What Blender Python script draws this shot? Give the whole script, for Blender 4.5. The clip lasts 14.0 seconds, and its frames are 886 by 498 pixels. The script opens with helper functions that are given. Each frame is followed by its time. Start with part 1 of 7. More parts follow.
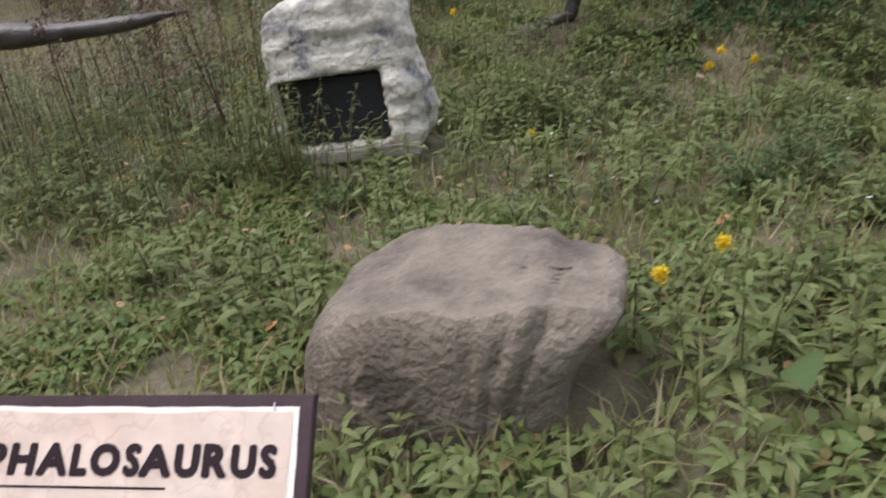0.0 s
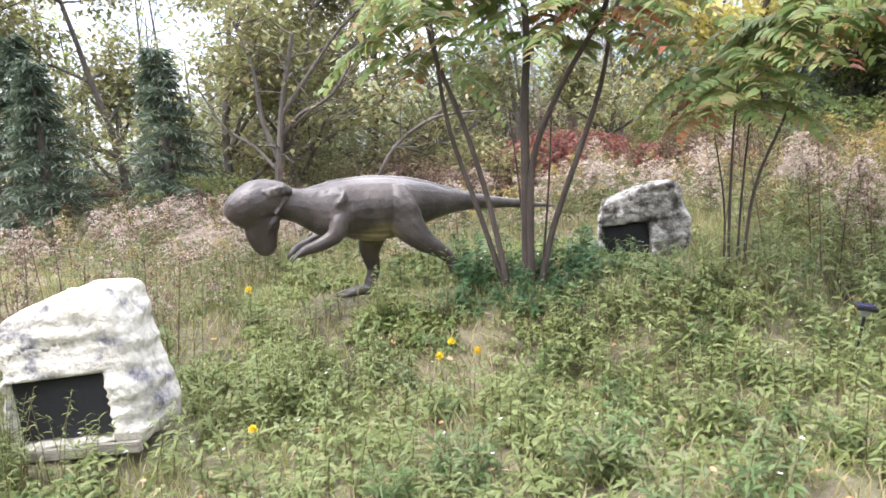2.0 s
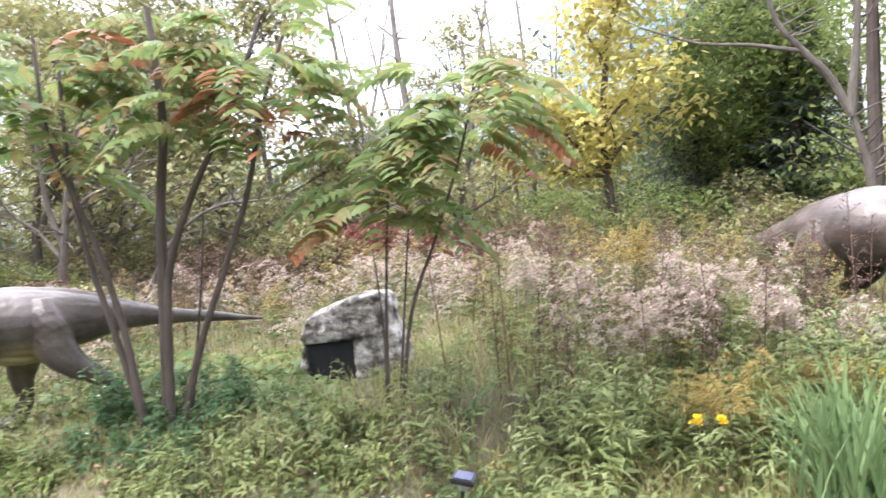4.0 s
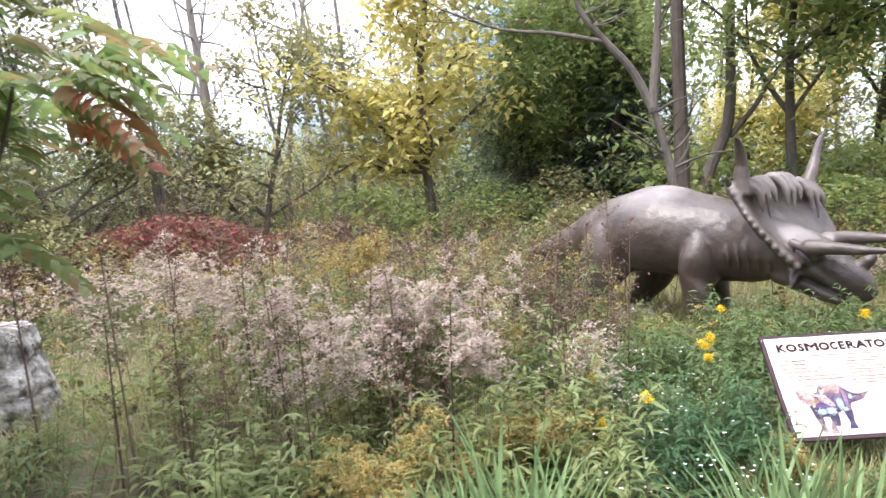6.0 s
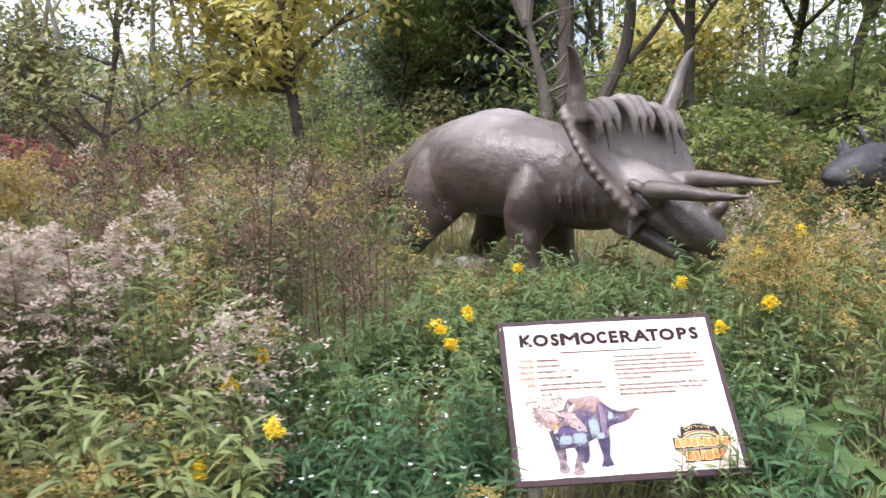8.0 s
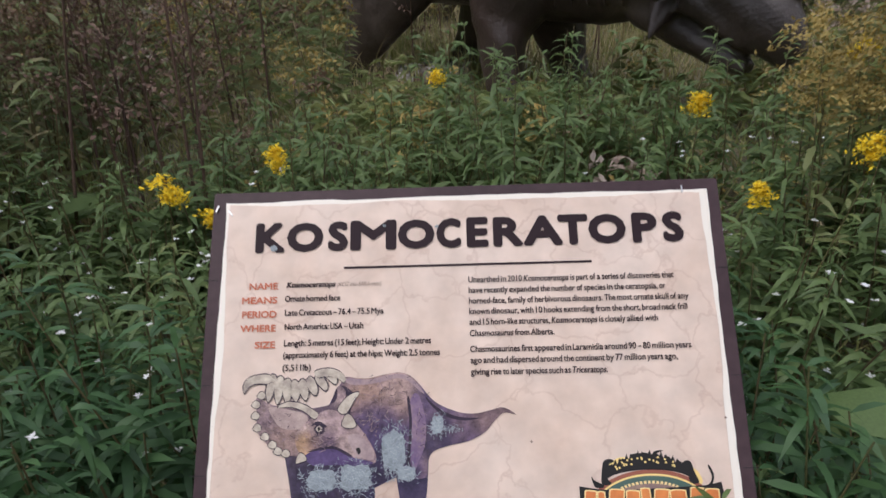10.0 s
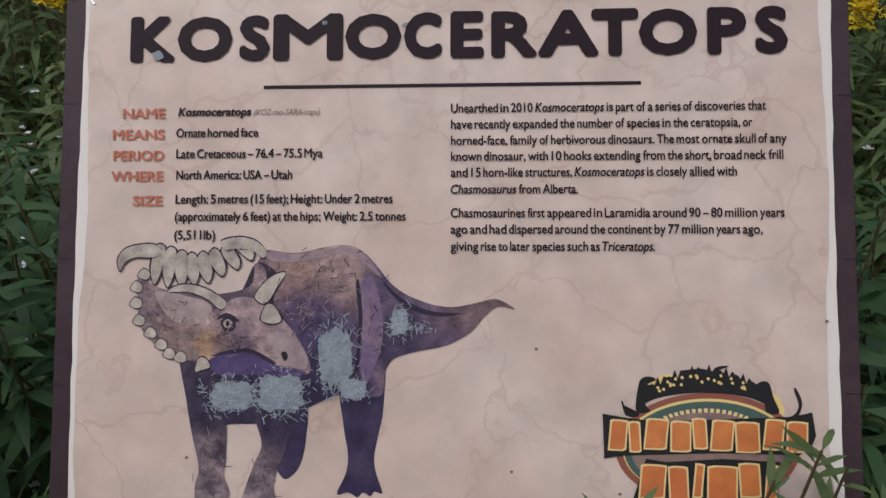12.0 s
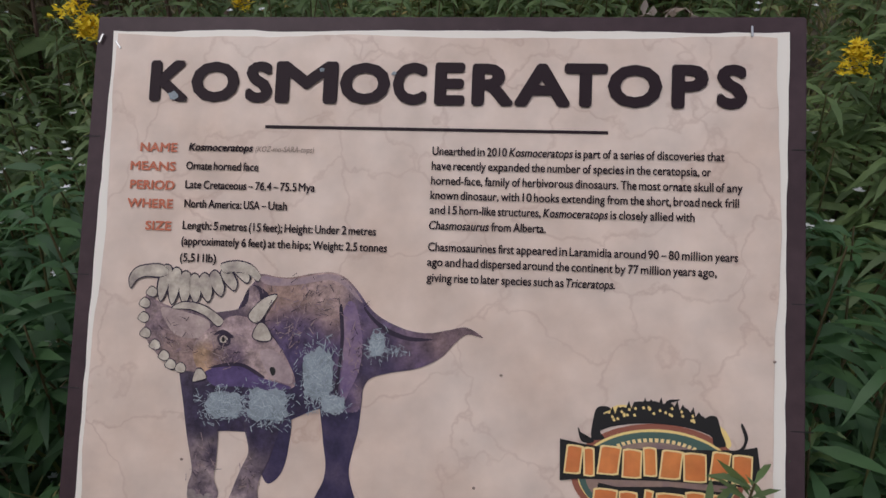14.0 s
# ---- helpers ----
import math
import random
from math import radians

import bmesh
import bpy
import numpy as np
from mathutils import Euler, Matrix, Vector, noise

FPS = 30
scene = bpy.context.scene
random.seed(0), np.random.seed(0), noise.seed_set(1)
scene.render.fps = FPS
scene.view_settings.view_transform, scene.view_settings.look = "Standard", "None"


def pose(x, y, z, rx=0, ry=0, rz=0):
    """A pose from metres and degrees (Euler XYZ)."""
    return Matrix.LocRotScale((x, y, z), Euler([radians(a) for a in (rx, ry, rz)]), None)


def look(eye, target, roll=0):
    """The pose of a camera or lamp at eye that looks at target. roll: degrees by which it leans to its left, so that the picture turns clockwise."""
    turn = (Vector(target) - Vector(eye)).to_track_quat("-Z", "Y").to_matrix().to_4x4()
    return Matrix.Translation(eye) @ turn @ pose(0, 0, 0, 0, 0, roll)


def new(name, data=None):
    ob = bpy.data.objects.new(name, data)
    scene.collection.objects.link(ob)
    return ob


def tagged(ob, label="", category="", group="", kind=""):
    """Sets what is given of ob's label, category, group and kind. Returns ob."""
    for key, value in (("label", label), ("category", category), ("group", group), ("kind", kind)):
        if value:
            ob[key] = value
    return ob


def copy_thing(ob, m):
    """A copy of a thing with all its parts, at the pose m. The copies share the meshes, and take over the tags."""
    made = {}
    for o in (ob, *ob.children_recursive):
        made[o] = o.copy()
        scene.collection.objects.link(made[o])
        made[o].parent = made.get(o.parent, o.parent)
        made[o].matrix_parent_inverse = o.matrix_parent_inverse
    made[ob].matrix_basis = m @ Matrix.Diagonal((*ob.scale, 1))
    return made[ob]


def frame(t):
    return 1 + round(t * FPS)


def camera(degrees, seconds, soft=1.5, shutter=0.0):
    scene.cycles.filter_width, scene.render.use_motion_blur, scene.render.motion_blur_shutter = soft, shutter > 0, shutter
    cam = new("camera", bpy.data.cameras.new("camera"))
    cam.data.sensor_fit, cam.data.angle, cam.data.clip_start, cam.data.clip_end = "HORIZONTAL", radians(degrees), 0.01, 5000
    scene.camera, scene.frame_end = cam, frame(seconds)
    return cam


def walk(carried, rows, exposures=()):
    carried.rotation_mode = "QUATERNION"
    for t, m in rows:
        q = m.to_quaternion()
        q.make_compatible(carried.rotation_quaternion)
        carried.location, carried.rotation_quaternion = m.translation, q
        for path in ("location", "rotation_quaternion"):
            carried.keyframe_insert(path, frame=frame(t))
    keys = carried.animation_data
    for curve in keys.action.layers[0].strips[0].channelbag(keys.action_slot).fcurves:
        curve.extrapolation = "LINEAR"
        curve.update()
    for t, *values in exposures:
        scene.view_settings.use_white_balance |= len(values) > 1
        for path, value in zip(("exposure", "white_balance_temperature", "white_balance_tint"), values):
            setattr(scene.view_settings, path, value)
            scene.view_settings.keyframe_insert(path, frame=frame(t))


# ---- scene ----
cam = camera(65.6, 14.0, soft=1.5, shutter=0.2)

PATH = [
    (0, (3.139, -1.499, 1.165), (2.344, 0.147, 0.351), -5.5),
    (0.5, (3.423, -1.528, 1.278), (2.806, 0.289, 0.715), -4.3),
    (1, (3.733, -1.549, 1.472), (3.243, 0.339, 1.03), -3.9),
    (1.5, (4.132, -1.395, 1.57), (3.536, 0.484, 1.229), -3.5),
    (2, (4.536, -1.135, 1.69), (3.862, 0.729, 1.425), -4.1),
    (2.5, (5.106, -1.06, 1.791), (4.387, 0.797, 1.603), -3.7),
    (3, (5.554, -0.636, 1.788), (4.777, 1.197, 1.592), -4.8),
    (3.5, (5.978, -0.12, 1.79), (5.277, 1.746, 1.636), -4.4),
    (4, (6.409, 0.395, 1.86), (5.912, 2.331, 1.787), -3.5),
    (4.2, (6.54, 0.56, 1.93), (6.127, 2.515, 1.852), -3.5),
    (6.3, (7.718, 2.105, 1.837), (7.61, 4.099, 1.725), -3.9),
    (6.5, (7.848, 2.238, 1.826), (7.771, 4.233, 1.707), -4.0),
    (7, (8.221, 2.627, 1.775), (8.196, 4.62, 1.611), -2.8),
    (7.5, (8.555, 3.009, 1.747), (8.539, 4.996, 1.517), -2.5),
    (8, (8.846, 3.39, 1.727), (8.859, 5.365, 1.415), -1.8),
    (8.2, (8.993, 3.536, 1.7), (8.998, 5.507, 1.359), -2.2),
    (10.3, (9.586, 5.113, 1.294), (9.383, 6.872, 0.364), -2.4),
    (10.5, (9.574, 5.187, 1.239), (9.365, 6.893, 0.216), -2.4),
    (11, (9.574, 5.265, 1.169), (9.376, 6.895, 0.027), -2.3),
    (11.5, (9.588, 5.277, 1.17), (9.385, 6.906, 0.027), -2.2),
    (12, (9.588, 5.282, 1.175), (9.388, 6.907, 0.026), -2.1),
    (12.5, (9.606, 5.188, 1.224), (9.39, 6.843, 0.122), -2.4),
    (13, (9.61, 5.217, 1.212), (9.399, 6.86, 0.092), -2.4),
    (13.5, (9.626, 5.225, 1.213), (9.408, 6.865, 0.09), -2.1),
    (14, (9.662, 5.249, 1.23), (9.357, 6.88, 0.113), -2.0),
]

EXPOSURES = [(0, 0.15, 6280, 15.2), (0.5, 1.0, 6280, 15.2), (1.0, 1.3, 6280, 15.2), (1.5, 1.52, 6280, 15.2), (4.2, 1.8, 6280, 15.2), (6.5, 1.38, 6280, 15.2), (7.5, 1.3, 6280, 15.2), (8.2, 1.07, 6280, 15.2), (10.3, -0.46, 6300, 15), (11.2, -0.84, 6300, 15), (14, -0.88, 6300, 15)]
walk(cam, [(t, look(eye, target, roll)) for t, eye, target, roll in PATH], EXPOSURES)

# ---- world and light: a bright, thinly clouded autumn day ----
world = bpy.data.worlds.new("sky")
scene.world = world
world.use_nodes = True
wn, wl = world.node_tree.nodes, world.node_tree.links
wn.clear()
sky = wn.new("ShaderNodeTexSky")
sky.sky_type, sky.sun_disc = "NISHITA", False
SUN_ELEVATION, SUN_TURN = radians(62), radians(235)
sky.sun_elevation, sky.sun_rotation = SUN_ELEVATION, SUN_TURN
sky.dust_density, sky.ozone_density = 4.0, 1.0
cloud_noise = wn.new("ShaderNodeTexNoise")
cloud_noise.inputs["Scale"].default_value, cloud_noise.inputs["Detail"].default_value = 2.2, 6.0
sky_place = wn.new("ShaderNodeTexCoord")
wl.new(sky_place.outputs["Generated"], cloud_noise.inputs["Vector"])
cloud_ramp = wn.new("ShaderNodeValToRGB")
cloud_ramp.color_ramp.elements[0].position, cloud_ramp.color_ramp.elements[1].position = 0.38, 0.55
wl.new(cloud_noise.outputs["Fac"], cloud_ramp.inputs["Fac"])
cloud_mix = wn.new("ShaderNodeMix")
cloud_mix.data_type = "RGBA"
height_split = wn.new("ShaderNodeSeparateXYZ")
wl.new(sky_place.outputs["Generated"], height_split.inputs["Vector"])
overcast = wn.new("ShaderNodeMapRange")
overcast.inputs["From Min"].default_value, overcast.inputs["From Max"].default_value = 0.0, 1.0
overcast.inputs["To Min"].default_value, overcast.inputs["To Max"].default_value = 0.34, 1.75
wl.new(height_split.outputs["Z"], overcast.inputs["Value"])
cloud_shine = wn.new("ShaderNodeVectorMath")
cloud_shine.operation = "SCALE"
cloud_shine.inputs[0].default_value = (12.2, 12.7, 13.7)
wl.new(overcast.outputs["Result"], cloud_shine.inputs["Scale"])
wl.new(cloud_shine.outputs["Vector"], cloud_mix.inputs["B"])
wl.new(cloud_ramp.outputs["Color"], cloud_mix.inputs["Factor"])
wl.new(sky.outputs["Color"], cloud_mix.inputs["A"])
background = wn.new("ShaderNodeBackground")
background.inputs["Strength"].default_value = 0.11
wl.new(cloud_mix.outputs["Result"], background.inputs["Color"])
world_out = wn.new("ShaderNodeOutputWorld")
wl.new(background.outputs["Background"], world_out.inputs["Surface"])

sun_data = bpy.data.lights.new("sun", "SUN")
sun_data.energy, sun_data.angle, sun_data.color = 1.5, radians(12), (1.0, 0.95, 0.87)
sun = new("sun", sun_data)
sun_way = Vector((math.sin(SUN_TURN) * math.cos(SUN_ELEVATION), math.cos(SUN_TURN) * math.cos(SUN_ELEVATION), math.sin(SUN_ELEVATION)))
sun.matrix_world = look(sun_way * 60, (0, 0, 0))


# ---- materials ----
def nodes_of(name):
    m = bpy.data.materials.new(name)
    m.use_nodes = True
    return m, m.node_tree.nodes, m.node_tree.links, m.node_tree.nodes["Principled BSDF"]


def ramp_node(nodes, colours):
    ramp = nodes.new("ShaderNodeValToRGB")
    steps = ramp.color_ramp.elements
    while len(steps) < len(colours):
        steps.new(0.5)
    for i, c in enumerate(colours):
        steps[i].position, steps[i].color = i / max(1, len(colours) - 1), (*c, 1)
    return ramp


def leaf_mat(name, colours, through_light=0.45, rough=0.5):
    """Thin leaves: each leaf takes its own colour, with mottling on it; light passes through."""
    m, n, l, b = nodes_of(name)
    geo = n.new("ShaderNodeNewGeometry")
    ramp = ramp_node(n, colours)
    l.new(geo.outputs["Random Per Island"], ramp.inputs["Fac"])
    mottling = n.new("ShaderNodeTexNoise")
    mottling.inputs["Scale"].default_value, mottling.inputs["Detail"].default_value = 55.0, 3.0
    hsv = n.new("ShaderNodeHueSaturation")
    spread = n.new("ShaderNodeMapRange")
    spread.inputs["To Min"].default_value, spread.inputs["To Max"].default_value = 0.7, 1.3
    l.new(mottling.outputs["Fac"], spread.inputs["Value"])
    l.new(spread.outputs["Result"], hsv.inputs["Value"])
    l.new(ramp.outputs["Color"], hsv.inputs["Color"])
    l.new(hsv.outputs["Color"], b.inputs["Base Color"])
    b.inputs["Roughness"].default_value = rough
    b.inputs["Specular IOR Level"].default_value = 0.35
    glow = n.new("ShaderNodeBsdfTranslucent")
    l.new(hsv.outputs["Color"], glow.inputs["Color"])
    mix = n.new("ShaderNodeMixShader")
    mix.inputs["Fac"].default_value = through_light
    l.new(b.outputs["BSDF"], mix.inputs[1])
    l.new(glow.outputs["BSDF"], mix.inputs[2])
    l.new(mix.outputs["Shader"], n["Material Output"].inputs["Surface"])
    return m


def solid_mat(name, colours, scale=6.0, rough=0.7, bump=0.3, fine=60.0, metal=0.0, mid=(0.3, 0.7), stretch=(1, 1, 1)):
    """A solid surface: two scales of colour variation and relief."""
    m, n, l, b = nodes_of(name)
    place = n.new("ShaderNodeTexCoord")
    mapping = n.new("ShaderNodeMapping")
    mapping.inputs["Scale"].default_value = stretch
    l.new(place.outputs["Object"], mapping.inputs["Vector"])
    big = n.new("ShaderNodeTexNoise")
    big.inputs["Scale"].default_value, big.inputs["Detail"].default_value, big.inputs["Roughness"].default_value = scale, 8.0, 0.62
    l.new(mapping.outputs["Vector"], big.inputs["Vector"])
    widen = n.new("ShaderNodeMapRange")
    widen.inputs["From Min"].default_value, widen.inputs["From Max"].default_value = mid
    l.new(big.outputs["Fac"], widen.inputs["Value"])
    ramp = ramp_node(n, colours)
    l.new(widen.outputs["Result"], ramp.inputs["Fac"])
    small = n.new("ShaderNodeTexNoise")
    small.inputs["Scale"].default_value, small.inputs["Detail"].default_value = fine, 5.0
    l.new(mapping.outputs["Vector"], small.inputs["Vector"])
    spread = n.new("ShaderNodeMapRange")
    spread.inputs["To Min"].default_value, spread.inputs["To Max"].default_value = 0.72, 1.28
    l.new(small.outputs["Fac"], spread.inputs["Value"])
    hsv = n.new("ShaderNodeHueSaturation")
    l.new(spread.outputs["Result"], hsv.inputs["Value"])
    l.new(ramp.outputs["Color"], hsv.inputs["Color"])
    l.new(hsv.outputs["Color"], b.inputs["Base Color"])
    b.inputs["Roughness"].default_value, b.inputs["Metallic"].default_value = rough, metal
    if bump:
        add = n.new("ShaderNodeMath")
        add.operation = "ADD"
        l.new(big.outputs["Fac"], add.inputs[0])
        l.new(small.outputs["Fac"], add.inputs[1])
        relief = n.new("ShaderNodeBump")
        relief.inputs["Strength"].default_value, relief.inputs["Distance"].default_value = bump, 0.02
        l.new(add.outputs["Value"], relief.inputs["Height"])
        l.new(relief.outputs["Normal"], b.inputs["Normal"])
    return m


def plain_mat(name, colour, rough=0.6):
    m, n, l, b = nodes_of(name)
    b.inputs["Base Color"].default_value, b.inputs["Roughness"].default_value = (*colour, 1), rough
    return m


SOIL = solid_mat("soil and thatch", [(0.05, 0.04, 0.028), (0.10, 0.085, 0.05), (0.16, 0.135, 0.085), (0.08, 0.09, 0.04)], 2.2, 0.95, 0.8, 45)
GRASS = leaf_mat("grass", [(0.21, 0.235, 0.08), (0.25, 0.275, 0.095), (0.30, 0.295, 0.12), (0.23, 0.255, 0.09), (0.36, 0.31, 0.16), (0.26, 0.28, 0.10)])
STRAW = leaf_mat("dry grass", [(0.38, 0.31, 0.17), (0.48, 0.40, 0.25), (0.34, 0.29, 0.15), (0.30, 0.31, 0.13)])
WEED = leaf_mat("weed leaf", [(0.175, 0.215, 0.075), (0.215, 0.265, 0.095), (0.20, 0.24, 0.10), (0.265, 0.295, 0.115), (0.185, 0.21, 0.085)])
MIDWEED = leaf_mat("middle green weed leaf", [(0.10, 0.155, 0.055), (0.125, 0.19, 0.07), (0.15, 0.215, 0.08), (0.11, 0.165, 0.07)])
DARKWEED = leaf_mat("dark weed leaf", [(0.045, 0.105, 0.04), (0.065, 0.14, 0.055), (0.08, 0.165, 0.06), (0.06, 0.115, 0.06)])
ROSETTE = leaf_mat("broad low leaf", [(0.140, 0.190, 0.055), (0.180, 0.240, 0.072), (0.225, 0.280, 0.098), (0.155, 0.200, 0.062), (0.154, 0.220, 0.069), (0.198, 0.260, 0.088), (0.275, 0.180, 0.088)])
MEADOW = leaf_mat("meadow leaf", [(0.13, 0.18, 0.075), (0.17, 0.23, 0.10), (0.22, 0.25, 0.12), (0.15, 0.21, 0.09), (0.24, 0.21, 0.10), (0.17, 0.23, 0.10), (0.25, 0.21, 0.12)])
STEM = leaf_mat("weed stem", [(0.12, 0.13, 0.05), (0.16, 0.12, 0.06), (0.10, 0.08, 0.04)], 0.05)
TAN = leaf_mat("seed fluff", [(0.38, 0.30, 0.25), (0.44, 0.36, 0.31), (0.50, 0.42, 0.37), (0.40, 0.31, 0.25)], 0.4, 0.9)
BROWN = leaf_mat("withered flower", [(0.13, 0.085, 0.06), (0.17, 0.11, 0.08), (0.21, 0.14, 0.10), (0.15, 0.10, 0.065)], 0.2, 0.9)
DOCK = leaf_mat("withered dock", [(0.085, 0.052, 0.04), (0.12, 0.075, 0.055), (0.16, 0.10, 0.075)], 0.1, 0.9)
GOLD = leaf_mat("goldenrod flower", [(0.80, 0.58, 0.02), (0.86, 0.66, 0.04), (0.72, 0.50, 0.02)], 0.3, 0.8)
OCHRE = leaf_mat("fading goldenrod", [(0.36, 0.26, 0.08), (0.30, 0.23, 0.08), (0.42, 0.32, 0.11)], 0.3, 0.8)
WHITE = leaf_mat("white aster", [(0.75, 0.75, 0.78), (0.82, 0.82, 0.80)], 0.3, 0.8)
FALLEN = leaf_mat("fallen leaf", [(0.50, 0.22, 0.09), (0.42, 0.30, 0.20), (0.60, 0.38, 0.25), (0.35, 0.18, 0.09)], 0.2, 0.8)
REDLEAF = leaf_mat("red shrub leaf", [(0.22, 0.065, 0.06), (0.29, 0.10, 0.09), (0.18, 0.07, 0.06), (0.25, 0.15, 0.10)])
YUCCA = leaf_mat("sword leaf", [(0.10, 0.18, 0.07), (0.14, 0.23, 0.09), (0.19, 0.27, 0.12), (0.25, 0.26, 0.12)], 0.15)
SUMAC = leaf_mat("sumac leaf", [(0.138, 0.213, 0.068), (0.191, 0.272, 0.097), (0.254, 0.281, 0.097), (0.170, 0.233, 0.087), (0.159, 0.223, 0.087), (0.29, 0.19, 0.09), (0.180, 0.252, 0.087)], 0.5)
SUMACRED = leaf_mat("sumac leaf turned red", [(0.30, 0.09, 0.05), (0.27, 0.14, 0.06), (0.24, 0.16, 0.08)], 0.35)
YELLOWTREE = leaf_mat("yellow tree leaf", [(0.60, 0.52, 0.15), (0.72, 0.64, 0.25), (0.52, 0.48, 0.16), (0.66, 0.58, 0.24), (0.42, 0.42, 0.15)], 0.5)
GREENTREE = leaf_mat("green tree leaf", [(0.18, 0.25, 0.09), (0.23, 0.30, 0.105), (0.30, 0.34, 0.12), (0.20, 0.275, 0.10), (0.38, 0.37, 0.13)], 0.5)
OLIVETREE = leaf_mat("thin olive leaf", [(0.25, 0.26, 0.11), (0.33, 0.31, 0.14), (0.19, 0.22, 0.10), (0.33, 0.26, 0.13)], 0.38)
CONIFER = leaf_mat("conifer needles", [(0.08, 0.11, 0.075), (0.11, 0.15, 0.10), (0.15, 0.19, 0.125)], 0.25)
BARK = solid_mat("grey-brown bark", [(0.06, 0.05, 0.042), (0.105, 0.088, 0.074), (0.15, 0.13, 0.11)], 5, 0.9, 0.6, 40, stretch=(1, 1, 0.25))
BARKRED = solid_mat("red-brown smooth bark", [(0.04, 0.029, 0.024), (0.066, 0.048, 0.039), (0.10, 0.075, 0.062)], 8, 0.75, 0.4, 60, stretch=(1, 1, 0.3))
BARKPALE = solid_mat("pale bark", [(0.12, 0.105, 0.095), (0.22, 0.195, 0.175), (0.09, 0.08, 0.07)], 6, 0.9, 0.5, 40, stretch=(1, 1, 0.3))
HIDE = solid_mat("grey-brown painted hide with painted shading", [(0.030, 0.020, 0.016), (0.064, 0.047, 0.040), (0.088, 0.068, 0.059), (0.13, 0.106, 0.097)], 2.6, 0.36, 0.25, 60)
HIDE2 = solid_mat("grey painted hide with painted shading", [(0.026, 0.019, 0.016), (0.052, 0.041, 0.037), (0.078, 0.063, 0.057), (0.125, 0.105, 0.096)], 3.2, 0.36, 0.28, 60)
HIDEDARK = solid_mat("dark blue-grey painted hide with painted shading", [(0.018, 0.018, 0.022), (0.035, 0.035, 0.042), (0.07, 0.065, 0.072)], 5, 0.55, 0.5, 60)
BOULDER = solid_mat("brown-grey boulder stone", [(0.06, 0.048, 0.042), (0.15, 0.122, 0.098), (0.23, 0.19, 0.15), (0.27, 0.23, 0.185)], 3.4, 0.92, 0.9, 42, mid=(0.28, 0.66))
FAKEROCK = solid_mat("cream painted rock shell", [(0.130, 0.126, 0.150), (0.367, 0.347, 0.330), (0.540, 0.504, 0.430), (0.626, 0.588, 0.520)], 5.5, 0.85, 1.0, 26, mid=(0.34, 0.56))
GREYROCK = solid_mat("grey mottled rock shell", [(0.025, 0.022, 0.020), (0.085, 0.077, 0.068), (0.24, 0.222, 0.20), (0.46, 0.435, 0.41)], 8, 0.9, 1.0, 30, mid=(0.34, 0.60))
MESHCLOTH = solid_mat("black speaker cloth", [(0.012, 0.012, 0.013), (0.02, 0.02, 0.022)], 30, 0.85, 0.2, 300)
TIMBER = solid_mat("weathered grey timber", [(0.16, 0.14, 0.12), (0.27, 0.245, 0.21), (0.35, 0.32, 0.28)], 7, 0.85, 0.5, 50, stretch=(0.3, 3, 3))
BLACKPLASTIC = plain_mat("black plastic", (0.012, 0.012, 0.014), 0.4)
SOLAR = plain_mat("dark blue solar cell", (0.015, 0.02, 0.07), 0.15)
LENS = plain_mat("clear grey plastic", (0.35, 0.36, 0.38), 0.2)
PARCHMENT = solid_mat("printed parchment", [(0.502, 0.352, 0.275), (0.621, 0.470, 0.382), (0.660, 0.517, 0.433), (0.680, 0.548, 0.468)], 5, 0.42, 0.0, 18, mid=(0.25, 0.65))


def add_veins(m):
    """Faint reddish cracks over the parchment print."""
    n, l = m.node_tree.nodes, m.node_tree.links
    b = n["Principled BSDF"]
    source = b.inputs["Base Color"].links[0].from_socket
    place = n.new("ShaderNodeTexCoord")
    warp = n.new("ShaderNodeTexNoise")
    warp.inputs["Scale"].default_value, warp.inputs["Detail"].default_value = 14.0, 5.0
    l.new(place.outputs["Object"], warp.inputs["Vector"])
    bent = n.new("ShaderNodeMix")
    bent.data_type = "VECTOR"
    bent.inputs["Factor"].default_value = 0.12
    l.new(place.outputs["Object"], bent.inputs["A"])
    l.new(warp.outputs["Color"], bent.inputs["B"])
    cells = n.new("ShaderNodeTexVoronoi")
    cells.feature = "DISTANCE_TO_EDGE"
    cells.inputs["Scale"].default_value = 9.0
    l.new(bent.outputs["Result"], cells.inputs["Vector"])
    thin = n.new("ShaderNodeMapRange")
    thin.inputs["From Min"].default_value, thin.inputs["From Max"].default_value = 0.0, 0.03
    thin.inputs["To Min"].default_value, thin.inputs["To Max"].default_value = 0.5, 0.0
    l.new(cells.outputs["Distance"], thin.inputs["Value"])
    patch = n.new("ShaderNodeMath")
    patch.operation = "MULTIPLY"
    l.new(thin.outputs["Result"], patch.inputs[0])
    l.new(warp.outputs["Fac"], patch.inputs[1])
    mix = n.new("ShaderNodeMix")
    mix.data_type = "RGBA"
    mix.inputs["B"].default_value = (0.36, 0.20, 0.15, 1)
    l.new(patch.outputs["Value"], mix.inputs["Factor"])
    l.new(source, mix.inputs["A"])
    l.new(mix.outputs["Result"], b.inputs["Base Color"])


